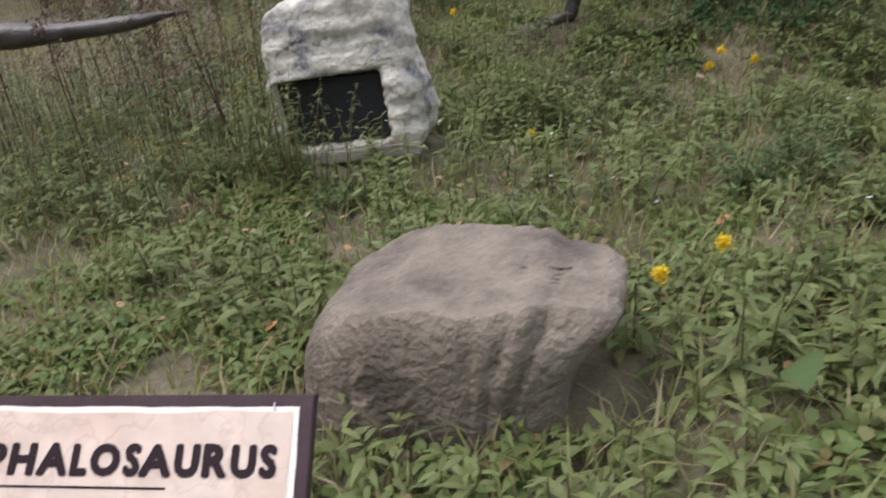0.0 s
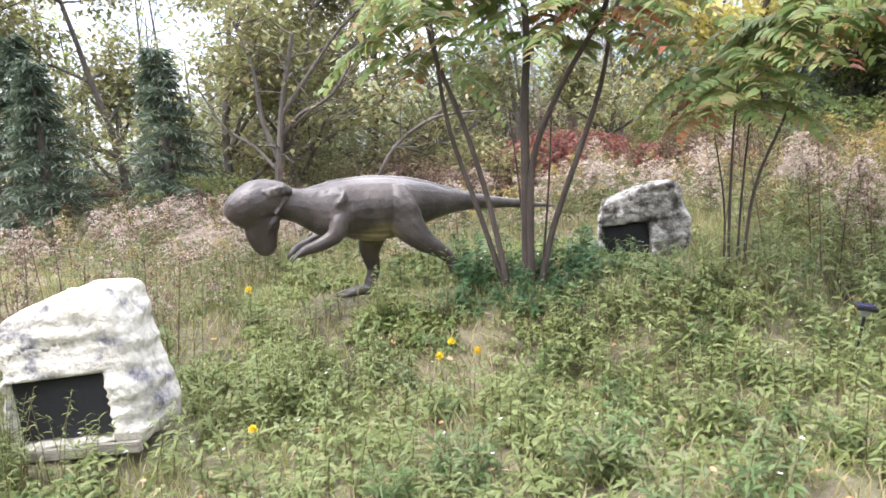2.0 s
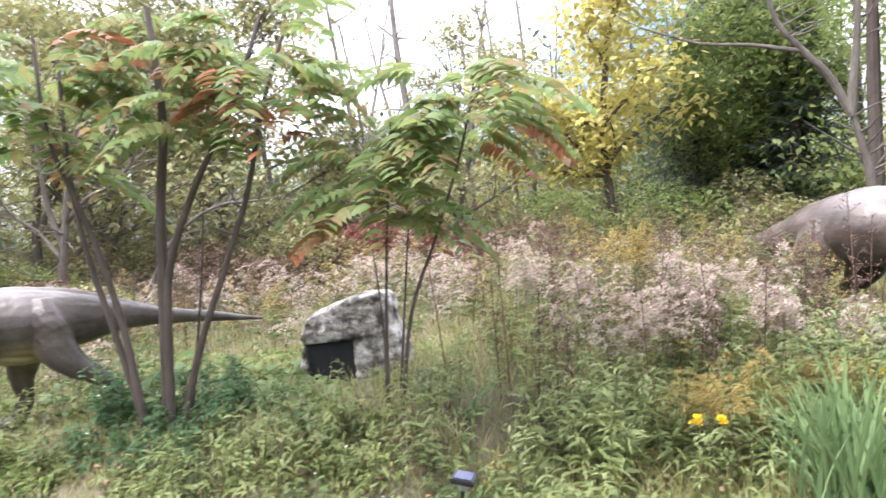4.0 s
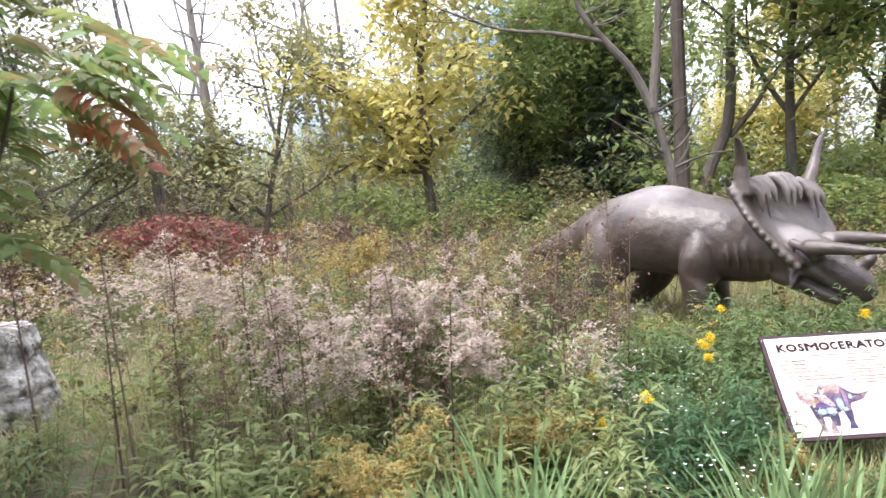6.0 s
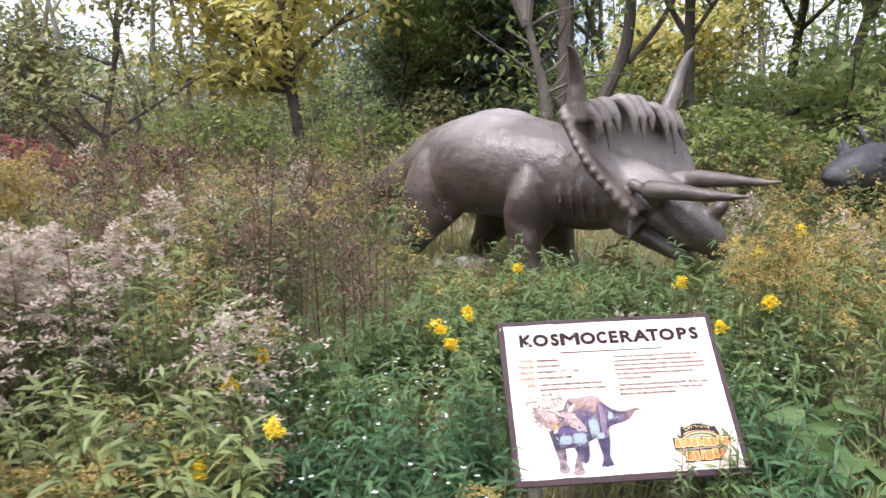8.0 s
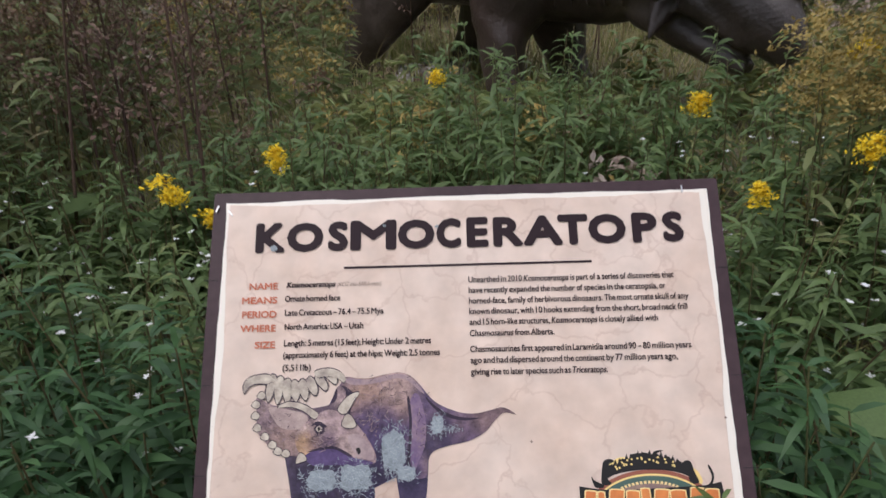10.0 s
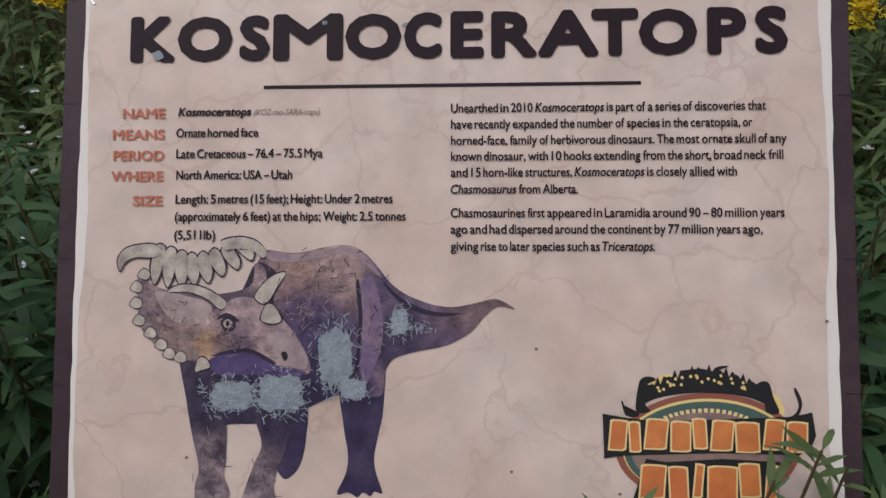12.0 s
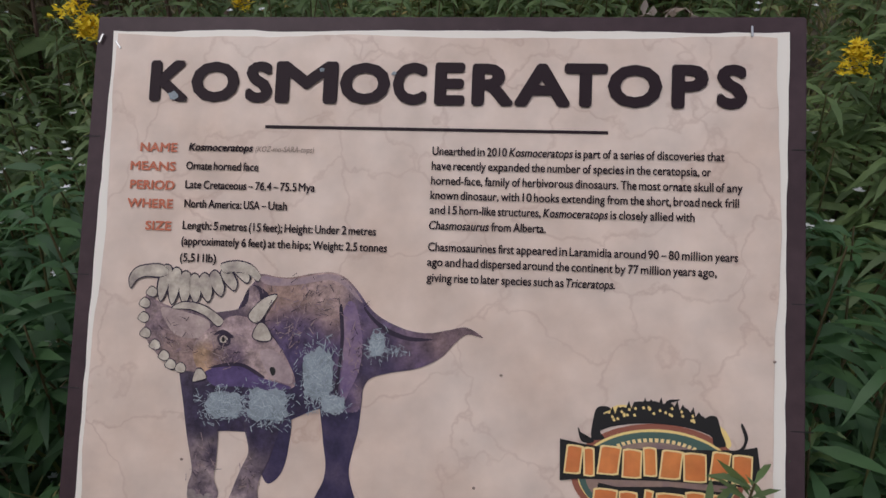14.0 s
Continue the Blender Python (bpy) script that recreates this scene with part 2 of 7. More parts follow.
add_veins(PARCHMENT)
PAPEREDGE = plain_mat("pale torn paper edge", (0.80, 0.74, 0.66), 0.45)
BORDER = solid_mat("printed dark brown border", [(0.042, 0.024, 0.028), (0.066, 0.040, 0.045)], 8, 0.45, 0.0, 60)
INK = plain_mat("dark brown ink", (0.020, 0.009, 0.013), 0.6)
INKGREY = plain_mat("grey-brown ink", (0.20, 0.14, 0.11), 0.45)
INKRED = plain_mat("brick red ink", (0.50, 0.13, 0.06), 0.45)
PRINTBODY = solid_mat("purple and tan animal print", [(0.07, 0.05, 0.10), (0.115, 0.075, 0.135), (0.17, 0.115, 0.15), (0.24, 0.16, 0.16)], 34, 0.42, 0.0, 260)
PRINTLEG = solid_mat("dark violet leg print", [(0.022, 0.018, 0.042), (0.045, 0.034, 0.075), (0.08, 0.058, 0.10)], 30, 0.42, 0.0, 260)
PRINTSHIN = solid_mat("greyish violet shin print", [(0.08, 0.06, 0.085), (0.21, 0.155, 0.165), (0.38, 0.29, 0.27)], 26, 0.42, 0.0, 260)
PRINTTHIGH = solid_mat("lilac thigh print", [(0.13, 0.085, 0.18), (0.21, 0.14, 0.22), (0.32, 0.22, 0.25)], 30, 0.42, 0.0, 260)
PRINTRIDGE = solid_mat("pinkish ridge print", [(0.20, 0.14, 0.19), (0.32, 0.22, 0.23), (0.42, 0.30, 0.28)], 40, 0.42, 0.0, 260)
PRINTDARK = solid_mat("near-black violet print", [(0.022, 0.015, 0.03), (0.05, 0.034, 0.055)], 40, 0.42, 0.0, 200)
PRINTFRILL = solid_mat("brown-violet frill print", [(0.11, 0.075, 0.095), (0.21, 0.145, 0.155), (0.33, 0.24, 0.22)], 46, 0.42, 0.0, 300)
PRINTHOLLOW = solid_mat("pale rose frill hollow print", [(0.22, 0.15, 0.15), (0.36, 0.26, 0.24), (0.46, 0.35, 0.31)], 40, 0.42, 0.0, 300)
PRINTFACE = solid_mat("tan and violet face print", [(0.10, 0.065, 0.10), (0.25, 0.17, 0.18), (0.42, 0.31, 0.27)], 40, 0.42, 0.0, 300)
PRINTMOUTH = solid_mat("violet jaw print", [(0.05, 0.032, 0.09), (0.12, 0.08, 0.19)], 40, 0.42, 0.0, 200)
PRINTSNOUT = solid_mat("pale rose snout print", [(0.26, 0.18, 0.19), (0.42, 0.31, 0.30)], 40, 0.42, 0.0, 300)
PRINTTOE = solid_mat("grey toe print", [(0.14, 0.11, 0.11), (0.34, 0.28, 0.26)], 50, 0.42, 0.0, 200)
PRINTWRINKLE = leaf_mat("pale skin wrinkle print", [(0.30, 0.20, 0.18), (0.22, 0.15, 0.19), (0.36, 0.26, 0.22)], 0.0, 0.45)
SCUFFLINE = leaf_mat("pale grey scratches", [(0.26, 0.30, 0.33), (0.36, 0.40, 0.43), (0.20, 0.24, 0.28), (0.46, 0.50, 0.53)], 0.0, 0.5)
P_PALE = plain_mat("pale cream yellow print", (0.80, 0.60, 0.27), 0.45)
PINKPRINT = solid_mat("pinkish brown print", [(0.09, 0.055, 0.09), (0.19, 0.12, 0.13), (0.28, 0.18, 0.14), (0.33, 0.22, 0.17)], 18, 0.42, 0.0, 90)
HORNPRINT = solid_mat("bone print", [(0.24, 0.19, 0.17), (0.44, 0.37, 0.30), (0.62, 0.55, 0.45)], 55, 0.42, 0.0, 90)
SCUFF = solid_mat("scuffed pale grey patch", [(0.16, 0.19, 0.21), (0.24, 0.275, 0.30), (0.33, 0.37, 0.40)], 60, 0.6, 0.0, 300)
P_BLACK = plain_mat("black print", (0.02, 0.018, 0.018), 0.45)
P_ORANGE = solid_mat("orange print", [(0.55, 0.13, 0.035), (0.72, 0.26, 0.06)], 9, 0.45, 0.0, 60)
P_GREEN = plain_mat("dull green print", (0.06, 0.11, 0.09), 0.45)
P_RUST = plain_mat("rust print", (0.28, 0.085, 0.05), 0.45)
P_SUN = plain_mat("pale yellow print", (0.82, 0.60, 0.22), 0.45)
STEEL = plain_mat("steel", (0.5, 0.5, 0.5), 0.35)
STEEL.node_tree.nodes["Principled BSDF"].inputs["Metallic"].default_value = 1.0


def colour_spot(m, centre, radius, colour, strength):
    """A paler or darker colour field round one place of the figure, soft at its edge."""
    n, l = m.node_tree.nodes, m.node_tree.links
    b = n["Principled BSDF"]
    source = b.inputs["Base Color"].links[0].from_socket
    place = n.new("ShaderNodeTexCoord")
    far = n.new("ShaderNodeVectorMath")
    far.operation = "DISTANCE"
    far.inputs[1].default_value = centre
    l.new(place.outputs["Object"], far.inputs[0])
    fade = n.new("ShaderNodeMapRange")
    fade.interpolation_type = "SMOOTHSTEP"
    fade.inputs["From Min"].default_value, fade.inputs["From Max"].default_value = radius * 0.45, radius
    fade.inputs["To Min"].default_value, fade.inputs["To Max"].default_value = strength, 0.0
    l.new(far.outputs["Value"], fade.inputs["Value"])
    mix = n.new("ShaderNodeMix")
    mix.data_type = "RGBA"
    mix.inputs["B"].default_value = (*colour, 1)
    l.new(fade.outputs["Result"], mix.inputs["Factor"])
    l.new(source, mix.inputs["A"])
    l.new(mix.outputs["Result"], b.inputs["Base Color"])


def mottle(m, scale, low, high):
    """Fine uneven grain over the whole paint of a surface."""
    n, l = m.node_tree.nodes, m.node_tree.links
    b = n["Principled BSDF"]
    source = b.inputs["Base Color"].links[0].from_socket
    place = n.new("ShaderNodeTexCoord")
    grain = n.new("ShaderNodeTexNoise")
    grain.inputs["Scale"].default_value, grain.inputs["Detail"].default_value, grain.inputs["Roughness"].default_value = scale, 6.0, 0.7
    l.new(place.outputs["Object"], grain.inputs["Vector"])
    spread = n.new("ShaderNodeMapRange")
    spread.inputs["From Min"].default_value, spread.inputs["From Max"].default_value = 0.3, 0.7
    spread.inputs["To Min"].default_value, spread.inputs["To Max"].default_value = low, high
    l.new(grain.outputs["Fac"], spread.inputs["Value"])
    hsv = n.new("ShaderNodeHueSaturation")
    l.new(spread.outputs["Result"], hsv.inputs["Value"])
    l.new(source, hsv.inputs["Color"])
    l.new(hsv.outputs["Color"], b.inputs["Base Color"])


colour_spot(PRINTBODY, (-0.138, -0.288, 0.003), 0.075, (0.34, 0.22, 0.17), 0.75)
colour_spot(PRINTBODY, (-0.106, -0.269, 0.003), 0.05, (0.36, 0.25, 0.23), 0.7)
colour_spot(PRINTBODY, (-0.169, -0.306, 0.003), 0.05, (0.3, 0.19, 0.15), 0.7)
colour_spot(PRINTBODY, (-0.05, -0.288, 0.003), 0.05, (0.06, 0.042, 0.09), 0.7)
colour_spot(PRINTBODY, (-0.149, -0.353, 0.003), 0.07, (0.06, 0.042, 0.11), 0.85)
colour_spot(PRINTBODY, (-0.262, -0.424, 0.003), 0.07, (0.045, 0.033, 0.06), 0.9)
colour_spot(PRINTBODY, (-0.192, -0.43, 0.003), 0.08, (0.035, 0.026, 0.055), 0.9)
colour_spot(PRINTBODY, (-0.124, -0.408, 0.003), 0.06, (0.03, 0.022, 0.05), 0.9)
colour_spot(PRINTBODY, (-0.044, -0.362, 0.003), 0.05, (0.04, 0.03, 0.06), 0.8)
colour_spot(PRINTBODY, (-0.001, -0.349, 0.003), 0.04, (0.1, 0.065, 0.1), 0.6)
colour_spot(PRINTBODY, (0.048, -0.319, 0.003), 0.06, (0.17, 0.11, 0.11), 0.8)
colour_spot(PRINTSHIN, (-0.271, -0.418, 0.003), 0.06, (0.045, 0.033, 0.06), 0.9)
colour_spot(PRINTSHIN, (-0.246, -0.424, 0.003), 0.05, (0.035, 0.026, 0.05), 0.9)
colour_spot(PRINTSHIN, (-0.173, -0.442, 0.003), 0.05, (0.03, 0.022, 0.05), 0.95)
colour_spot(PRINTSHIN, (-0.173, -0.484, 0.003), 0.03, (0.05, 0.035, 0.06), 0.7)
colour_spot(PRINTSHIN, (-0.237, -0.479, 0.003), 0.02, (0.05, 0.035, 0.06), 0.7)
colour_spot(PRINTFACE, (-0.181, -0.362, 0.003), 0.035, (0.4, 0.29, 0.27), 0.6)
colour_spot(PRINTFACE, (-0.256, -0.368, 0.003), 0.03, (0.36, 0.22, 0.11), 0.7)
colour_spot(PRINTFACE, (-0.219, -0.325, 0.003), 0.035, (0.36, 0.26, 0.25), 0.6)
colour_spot(PRINTFACE, (-0.231, -0.362, 0.003), 0.03, (0.1, 0.065, 0.1), 0.6)
colour_spot(PRINTFRILL, (-0.232, -0.325, 0.003), 0.045, (0.08, 0.055, 0.08), 0.8)
colour_spot(PRINTFRILL, (-0.288, -0.356, 0.003), 0.04, (0.26, 0.17, 0.14), 0.6)
colour_spot(HIDE, (1.25, 0.2, 1.25), 0.62, (0.20, 0.175, 0.165), 0.7)
# sky light on the horned statue's upper back, put into the hide colour
colour_spot(HIDE, (-0.15, -0.1, 1.62), 0.55, (0.24, 0.21, 0.21), 0.6)
colour_spot(HIDE2, (0.15, 0.0, 0.48), 0.34, (0.26, 0.21, 0.11), 0.8)
# highlight along the dome-headed statue's back, painted into the hide
colour_spot(HIDE2, (0.1, 0.0, 1.1), 0.42, (0.20, 0.175, 0.17), 0.6)
colour_spot(HIDE2, (1.32, 0.0, 0.82), 0.42, (0.036, 0.025, 0.022), 0.8)
# its far leg's shade, painted in as a dark field
colour_spot(HIDE2, (0.2, -0.2, 0.2), 0.42, (0.030, 0.021, 0.018), 0.8)
# shade on the horned statue's lower body as dark colour; head darkened too
colour_spot(HIDE, (0.45, -0.4, 0.25), 0.85, (0.032, 0.020, 0.016), 0.75)
colour_spot(HIDE, (1.75, 0.0, 0.55), 0.6, (0.036, 0.026, 0.022), 0.7)
for print_mat in (PRINTBODY, PRINTLEG, PRINTSHIN, PRINTTHIGH, PRINTDARK, PRINTFRILL, PRINTFACE, PRINTMOUTH, INK, P_BLACK, BORDER):
    print_mat.node_tree.nodes["Principled BSDF"].inputs["Specular IOR Level"].default_value = 0.2
for print_mat in (PRINTBODY, PRINTSHIN, PRINTFACE, PRINTFRILL):
    mottle(print_mat, 75, 0.45, 1.7)
mottle(HIDE, 3.5, 0.75, 1.35)
mottle(HIDE2, 5, 0.75, 1.35)


# ---- building helpers ----
def part(name, bm, material, parent=None, label=""):
    me = bpy.data.meshes.new(name)
    bm.to_mesh(me)
    bm.free()
    return part_mesh(name, me, material, parent, label)


def part_mesh(name, me, material, parent=None, label=""):
    for m in material if isinstance(material, (list, tuple)) else [material]:
        me.materials.append(m)
    ob = new(name, me)
    ob.parent = parent
    if label:
        tagged(ob, label)
    return ob


def thing(name, m, label, category, group="", kind=""):
    ob = new(name)
    ob.empty_display_size = 0.1
    ob.matrix_world = m
    return tagged(ob, label, category, group, kind)


def smooth(e):
    e = min(1.0, max(0.0, e))
    return e * e * (3 - 2 * e)


def ground_z(x, y):
    base = -0.12 + 0.06 * (min(7.0, max(1.0, x)) - 2)
    right = smooth((x - 4.9) / 1.7)
    bank = (0.56 - 0.41 * right) * smooth((y - 3.2 - 2.8 * right) / 1.6)
    knoll = 0.2 * smooth((2.2 - x) / 1.5) * smooth((y - 0.5) / 1.5) * smooth((4.6 - y) / 1.6)
    return base + bank + knoll + 0.05 * min(18.0, max(0.0, y - 7)) + 0.03 * noise.noise((x * 0.9, y * 0.9, 0))


def ground_array(p):
    return np.array([ground_z(a, b) for a, b in p])


def box(bm, x0, y0, z0, x1, y1, z1, bevel=0.0):
    made = bmesh.ops.create_cube(bm, size=1, matrix=Matrix.LocRotScale(((x0 + x1) / 2, (y0 + y1) / 2, (z0 + z1) / 2), None, (x1 - x0, y1 - y0, z1 - z0)))
    if bevel:
        edges = {e for v in made["verts"] for e in v.link_edges}
        bmesh.ops.bevel(bm, geom=list(edges), offset=bevel, segments=2, affect="EDGES")


def spline(points, steps):
    """Points along a Catmull-Rom curve through rows of numbers."""
    p = np.array(points, float)
    p = np.vstack([2 * p[0] - p[1], p, 2 * p[-1] - p[-2]])
    out = []
    for i in range(1, len(p) - 2):
        for s in np.linspace(0, 1, steps, endpoint=False):
            a, b, c, d = p[i - 1:i + 3]
            out.append(0.5 * (2 * b + (c - a) * s + (2 * a - 5 * b + 4 * c - d) * s ** 2 + (3 * b - a - 3 * c + d) * s ** 3))
    out.append(p[-2])
    return np.array(out)


def tube(bm, points, steps=6, sides=20):
    """A closed tube through rows of x, y, z, half width, half height."""
    rows = spline(points, steps)
    rows[:, 3:] = np.maximum(rows[:, 3:], 0.003)
    rings, last = [], None
    for i, r in enumerate(rows):
        way = Vector(rows[min(i + 1, len(rows) - 1)][:3] - rows[max(i - 1, 0)][:3]).normalized()
        side = way.cross(Vector((0, 0, 1)))
        if side.length < 0.15:
            side = way.cross(Vector((1, 0, 0))) if last is None else last - way * way.dot(last)
        if last is not None and side.dot(last) < 0:
            side = -side
        side.normalize()
        last = side
        up = side.cross(way)
        rings.append([bm.verts.new(Vector(r[:3]) + side * r[3] * math.cos(a) + up * r[4] * math.sin(a)) for a in np.linspace(0, 2 * math.pi, sides, endpoint=False)])
    for a, b in zip(rings, rings[1:]):
        for i in range(sides):
            bm.faces.new((a[i], a[(i + 1) % sides], b[(i + 1) % sides], b[i]))
    bm.faces.new(rings[0][::-1])
    bm.faces.new(rings[-1])


def sculpture(name, bm, material, m, label, category, voxel, rounds=11):
    bmesh.ops.recalc_face_normals(bm, faces=bm.faces)
    ob = part(name, bm, material)
    ob.matrix_world = m
    skin = ob.modifiers.new("skin", "REMESH")
    skin.mode, skin.voxel_size, skin.use_smooth_shade = "VOXEL", voxel, True
    ease = ob.modifiers.new("ease", "SMOOTH")
    ease.factor, ease.iterations = 0.5, rounds
    # uneven muscle and creased skin
    for kind, size, high in (("muscle", voxel * 17, voxel * 1.5), ("crease", voxel * 5, voxel * 0.5)):
        lumps = bpy.data.textures.new(kind, "CLOUDS")
        lumps.noise_scale, lumps.noise_depth = size, 2
        swell = ob.modifiers.new(kind, "DISPLACE")
        swell.texture, swell.strength, swell.mid_level = lumps, high, 0.5
    return tagged(ob, label, category)


class Leaves:
    """Collects many small leaves, blades and stems into one mesh."""

    def __init__(self, seed):
        self.rng = np.random.default_rng(seed)
        self.v, self.f, self.m, self.count = [], [], [], 0

    def push(self, verts, faces, slot):
        # verts: n x k x 3, faces: list of triples within one leaf
        n, k = verts.shape[:2]
        f = np.array(faces)[None] + (np.arange(n) * k)[:, None, None] + self.count
        self.v.append(verts.reshape(-1, 3))
        self.f.append(f.reshape(-1, 3))
        self.m.append(np.full(n * len(faces), slot))
        self.count += n * k

    def leaves(self, pos, way, length, width, slot, droop=0.25, fine=True):
        n = len(pos)
        if not n:
            return
        way = way / np.linalg.norm(way, axis=1, keepdims=True)
        up = np.tile([0.0, 0, 1], (n, 1)) + self.rng.normal(0, 0.35, (n, 3))
        side = np.cross(way, up)
        side /= np.linalg.norm(side, axis=1, keepdims=True) + 1e-9
        nor = np.cross(side, way)
        L, W = np.broadcast_to(length, n)[:, None], np.broadcast_to(width, n)[:, None]
        D = np.broadcast_to(droop, n)[:, None]
        at = lambda s, w, e: pos + way * L * s + side * W * w - np.array([0, 0, 1.0]) * D * L * s * s + nor * L * e
        if fine:
            verts = np.stack([at(0, 0, 0), at(0.3, -0.42, 0.03), at(0.3, 0.42, 0.03), at(0.65, -0.36, 0.03), at(0.65, 0.36, 0.03), at(1, 0, 0)], 1)
            self.push(verts, [(0, 2, 1), (1, 2, 4), (1, 4, 3), (3, 4, 5)], slot)
        else:
            verts = np.stack([at(0, 0, 0), at(0.45, -0.5, 0.05), at(1, 0, 0), at(0.45, 0.5, 0.05)], 1)
            self.push(verts, [(0, 2, 1), (0, 3, 2)], slot)

    def blades(self, pos, way, length, width, slot, bend=0.5):
        n = len(pos)
        turn = self.rng.uniform(0, 2 * np.pi, n)
        side = np.stack([np.cos(turn), np.sin(turn), 0 * turn], 1) * np.broadcast_to(width, n)[:, None] / 2
        out = np.stack([-np.sin(turn), np.cos(turn), 0 * turn], 1)
        way = way / np.linalg.norm(way, axis=1, keepdims=True)
        L, B = np.broadcast_to(length, n)[:, None], np.broadcast_to(bend, n)[:, None]
        mid = pos + way * L * 0.55 + out * L * B * 0.2
        tip = pos + way * L * (1 - 0.25 * B) + out * L * B * 0.75
        self.push(np.stack([pos - side, pos + side, mid - side * 0.7, mid + side * 0.7, tip], 1), [(0, 1, 3), (0, 3, 2), (2, 3, 4)], slot)

    def stems(self, p0, p1, r0, r1, slot):
        n = len(p0)
        if not n:
            return
        ring = [np.array([math.cos(a), math.sin(a), 0]) for a in (0, 2.094, 4.189)]
        r0, r1 = np.broadcast_to(r0, n)[:, None], np.broadcast_to(r1, n)[:, None]
        verts = np.stack([p0 + r0 * c for c in ring] + [p1 + r1 * c for c in ring], 1)
        self.push(verts, [(0, 1, 4), (0, 4, 3), (1, 2, 5), (1, 5, 4), (2, 0, 3), (2, 3, 5)], slot)

    def mesh(self, name):
        v, f, m = np.concatenate(self.v), np.concatenate(self.f), np.concatenate(self.m)
        me = bpy.data.meshes.new(name)
        me.vertices.add(len(v))
        me.vertices.foreach_set("co", v.astype(np.float32).ravel())
        me.loops.add(len(f) * 3)
        me.loops.foreach_set("vertex_index", f.astype(np.int32).ravel())
        me.polygons.add(len(f))
        me.polygons.foreach_set("loop_start", np.arange(len(f), dtype=np.int32) * 3)
        me.polygons.foreach_set("material_index", m.astype(np.int32))
        me.update()
        me.validate()
        return me


def unit_dirs(rng, n, rise=(0.1, 0.9)):
    a, z = rng.uniform(0, 2 * np.pi, n), rng.uniform(*rise, n)
    return np.stack([np.cos(a), np.sin(a), z], 1)


PATHLINE = np.array([eye[:2] for t, eye, target, roll in PATH])


def sow(rng, n, x0, x1, y0, y1, clear=0.55, keep=None):
    """Places on the ground in a stretch of the plan, off the walked path and off the things that stand there."""
    p = np.stack([rng.uniform(x0, x1, n), rng.uniform(y0, y1, n)], 1)
    ok = np.ones(n, bool)
    for a, b in zip(PATHLINE, PATHLINE[1:]):
        d = b - a
        s = np.clip(((p - a) @ d) / max(1e-9, d @ d), 0, 1)
        ok &= np.linalg.norm(p - a - s[:, None] * d, axis=1) > clear
    for cx, cy, rx, ry, turn in FOOTPRINTS:
        q = (p - (cx, cy)) @ np.array([[math.cos(turn), -math.sin(turn)], [math.sin(turn), math.cos(turn)]])
        ok &= (q[:, 0] / rx) ** 2 + (q[:, 1] / ry) ** 2 > 1
    if keep is not None:
        ok &= keep(p[:, 0], p[:, 1])
    p = p[ok]
    return np.column_stack([p, ground_array(p)])


# boulder, white rock, grey rock, signs, sumac clump
FOOTPRINTS = [(2.42, 0.12, 0.52, 0.33, 0.15), (0.95, 2.1, 0.55, 0.42, 0.25), (4.12, 6.1, 0.5, 0.4, 0.0), (9.5, 5.72, 0.46, 0.34, 0.0), (2.05, -0.85, 0.5, 0.35, 0.45), (7.95, 4.1, 0.95, 0.45, 0.2)]


# ---- ground ----
def build_ground():
    near = np.concatenate([-np.geomspace(160, 9, 16), np.arange(-8, 16.01, 0.16), 12 + np.geomspace(4.3, 160, 16)])
    far = np.concatenate([-np.geomspace(160, 5, 14), np.arange(-4.5, 16.01, 0.16), 12 + np.geomspace(4.3, 160, 18)])
    bm = bmesh.new()
    rows = [[bm.verts.new((x, y, ground_z(x, y) + 0.02 * noise.noise((x * 4, y * 4, 3)))) for x in near] for y in far]
    for a, b in zip(rows, rows[1:]):
        for i in range(len(near) - 1):
            bm.faces.new((a[i], a[i + 1], b[i + 1], b[i]))
    for face in bm.faces:
        face.smooth = True
    tagged(part("ground", bm, SOIL), "rough sloping ground of brown soil and thatch", "ground", kind="structure")


build_ground()


# ---- signs ----
def flat(name, outline, material, parent, z, label=""):
    """A flat printed shape from a closed outline, laid z above the board."""
    bm = bmesh.new()
    bm.faces.new([bm.verts.new((x, y, z)) for x, y in outline])
    bmesh.ops.triangulate(bm, faces=bm.faces)
    return part(name, bm, material, parent, label)


def blob(points, steps=5):
    closed = list(points) + [points[0]]
    p = np.array([points[-1]] + closed + [points[1]], float)
    out = []
    for i in range(1, len(p) - 2):
        for s in np.linspace(0, 1, steps, endpoint=False):
            a, b, c, d = p[i - 1:i + 3]
            out.append(tuple(0.5 * (2 * b + (c - a) * s + (2 * a - 5 * b + 4 * c - d) * s ** 2 + (3 * b - a - 3 * c + d) * s ** 3)))
    return out


ADVANCE = dict(zip("abcdefghijklmnopqrstuvwxyz", (482, 569, 448, 564, 501, 292, 559, 555, 234, 243, 469, 236, 834, 555, 549, 569, 563, 327, 396, 331, 551, 481, 736, 463, 471, 428)))
ADVANCE.update({" ": 212, ",": 207, ".": 207, ":": 207, ";": 207, "-": 307, "–": 500, "(": 284, ")": 284, "H": 652, "K": 542, "L": 472, "M": 804, "N": 658, "O": 689, "S": 493, "T": 497, "U": 647, "W": 846, "A": 612, "C": 580, "Z": 553, "R": 538})


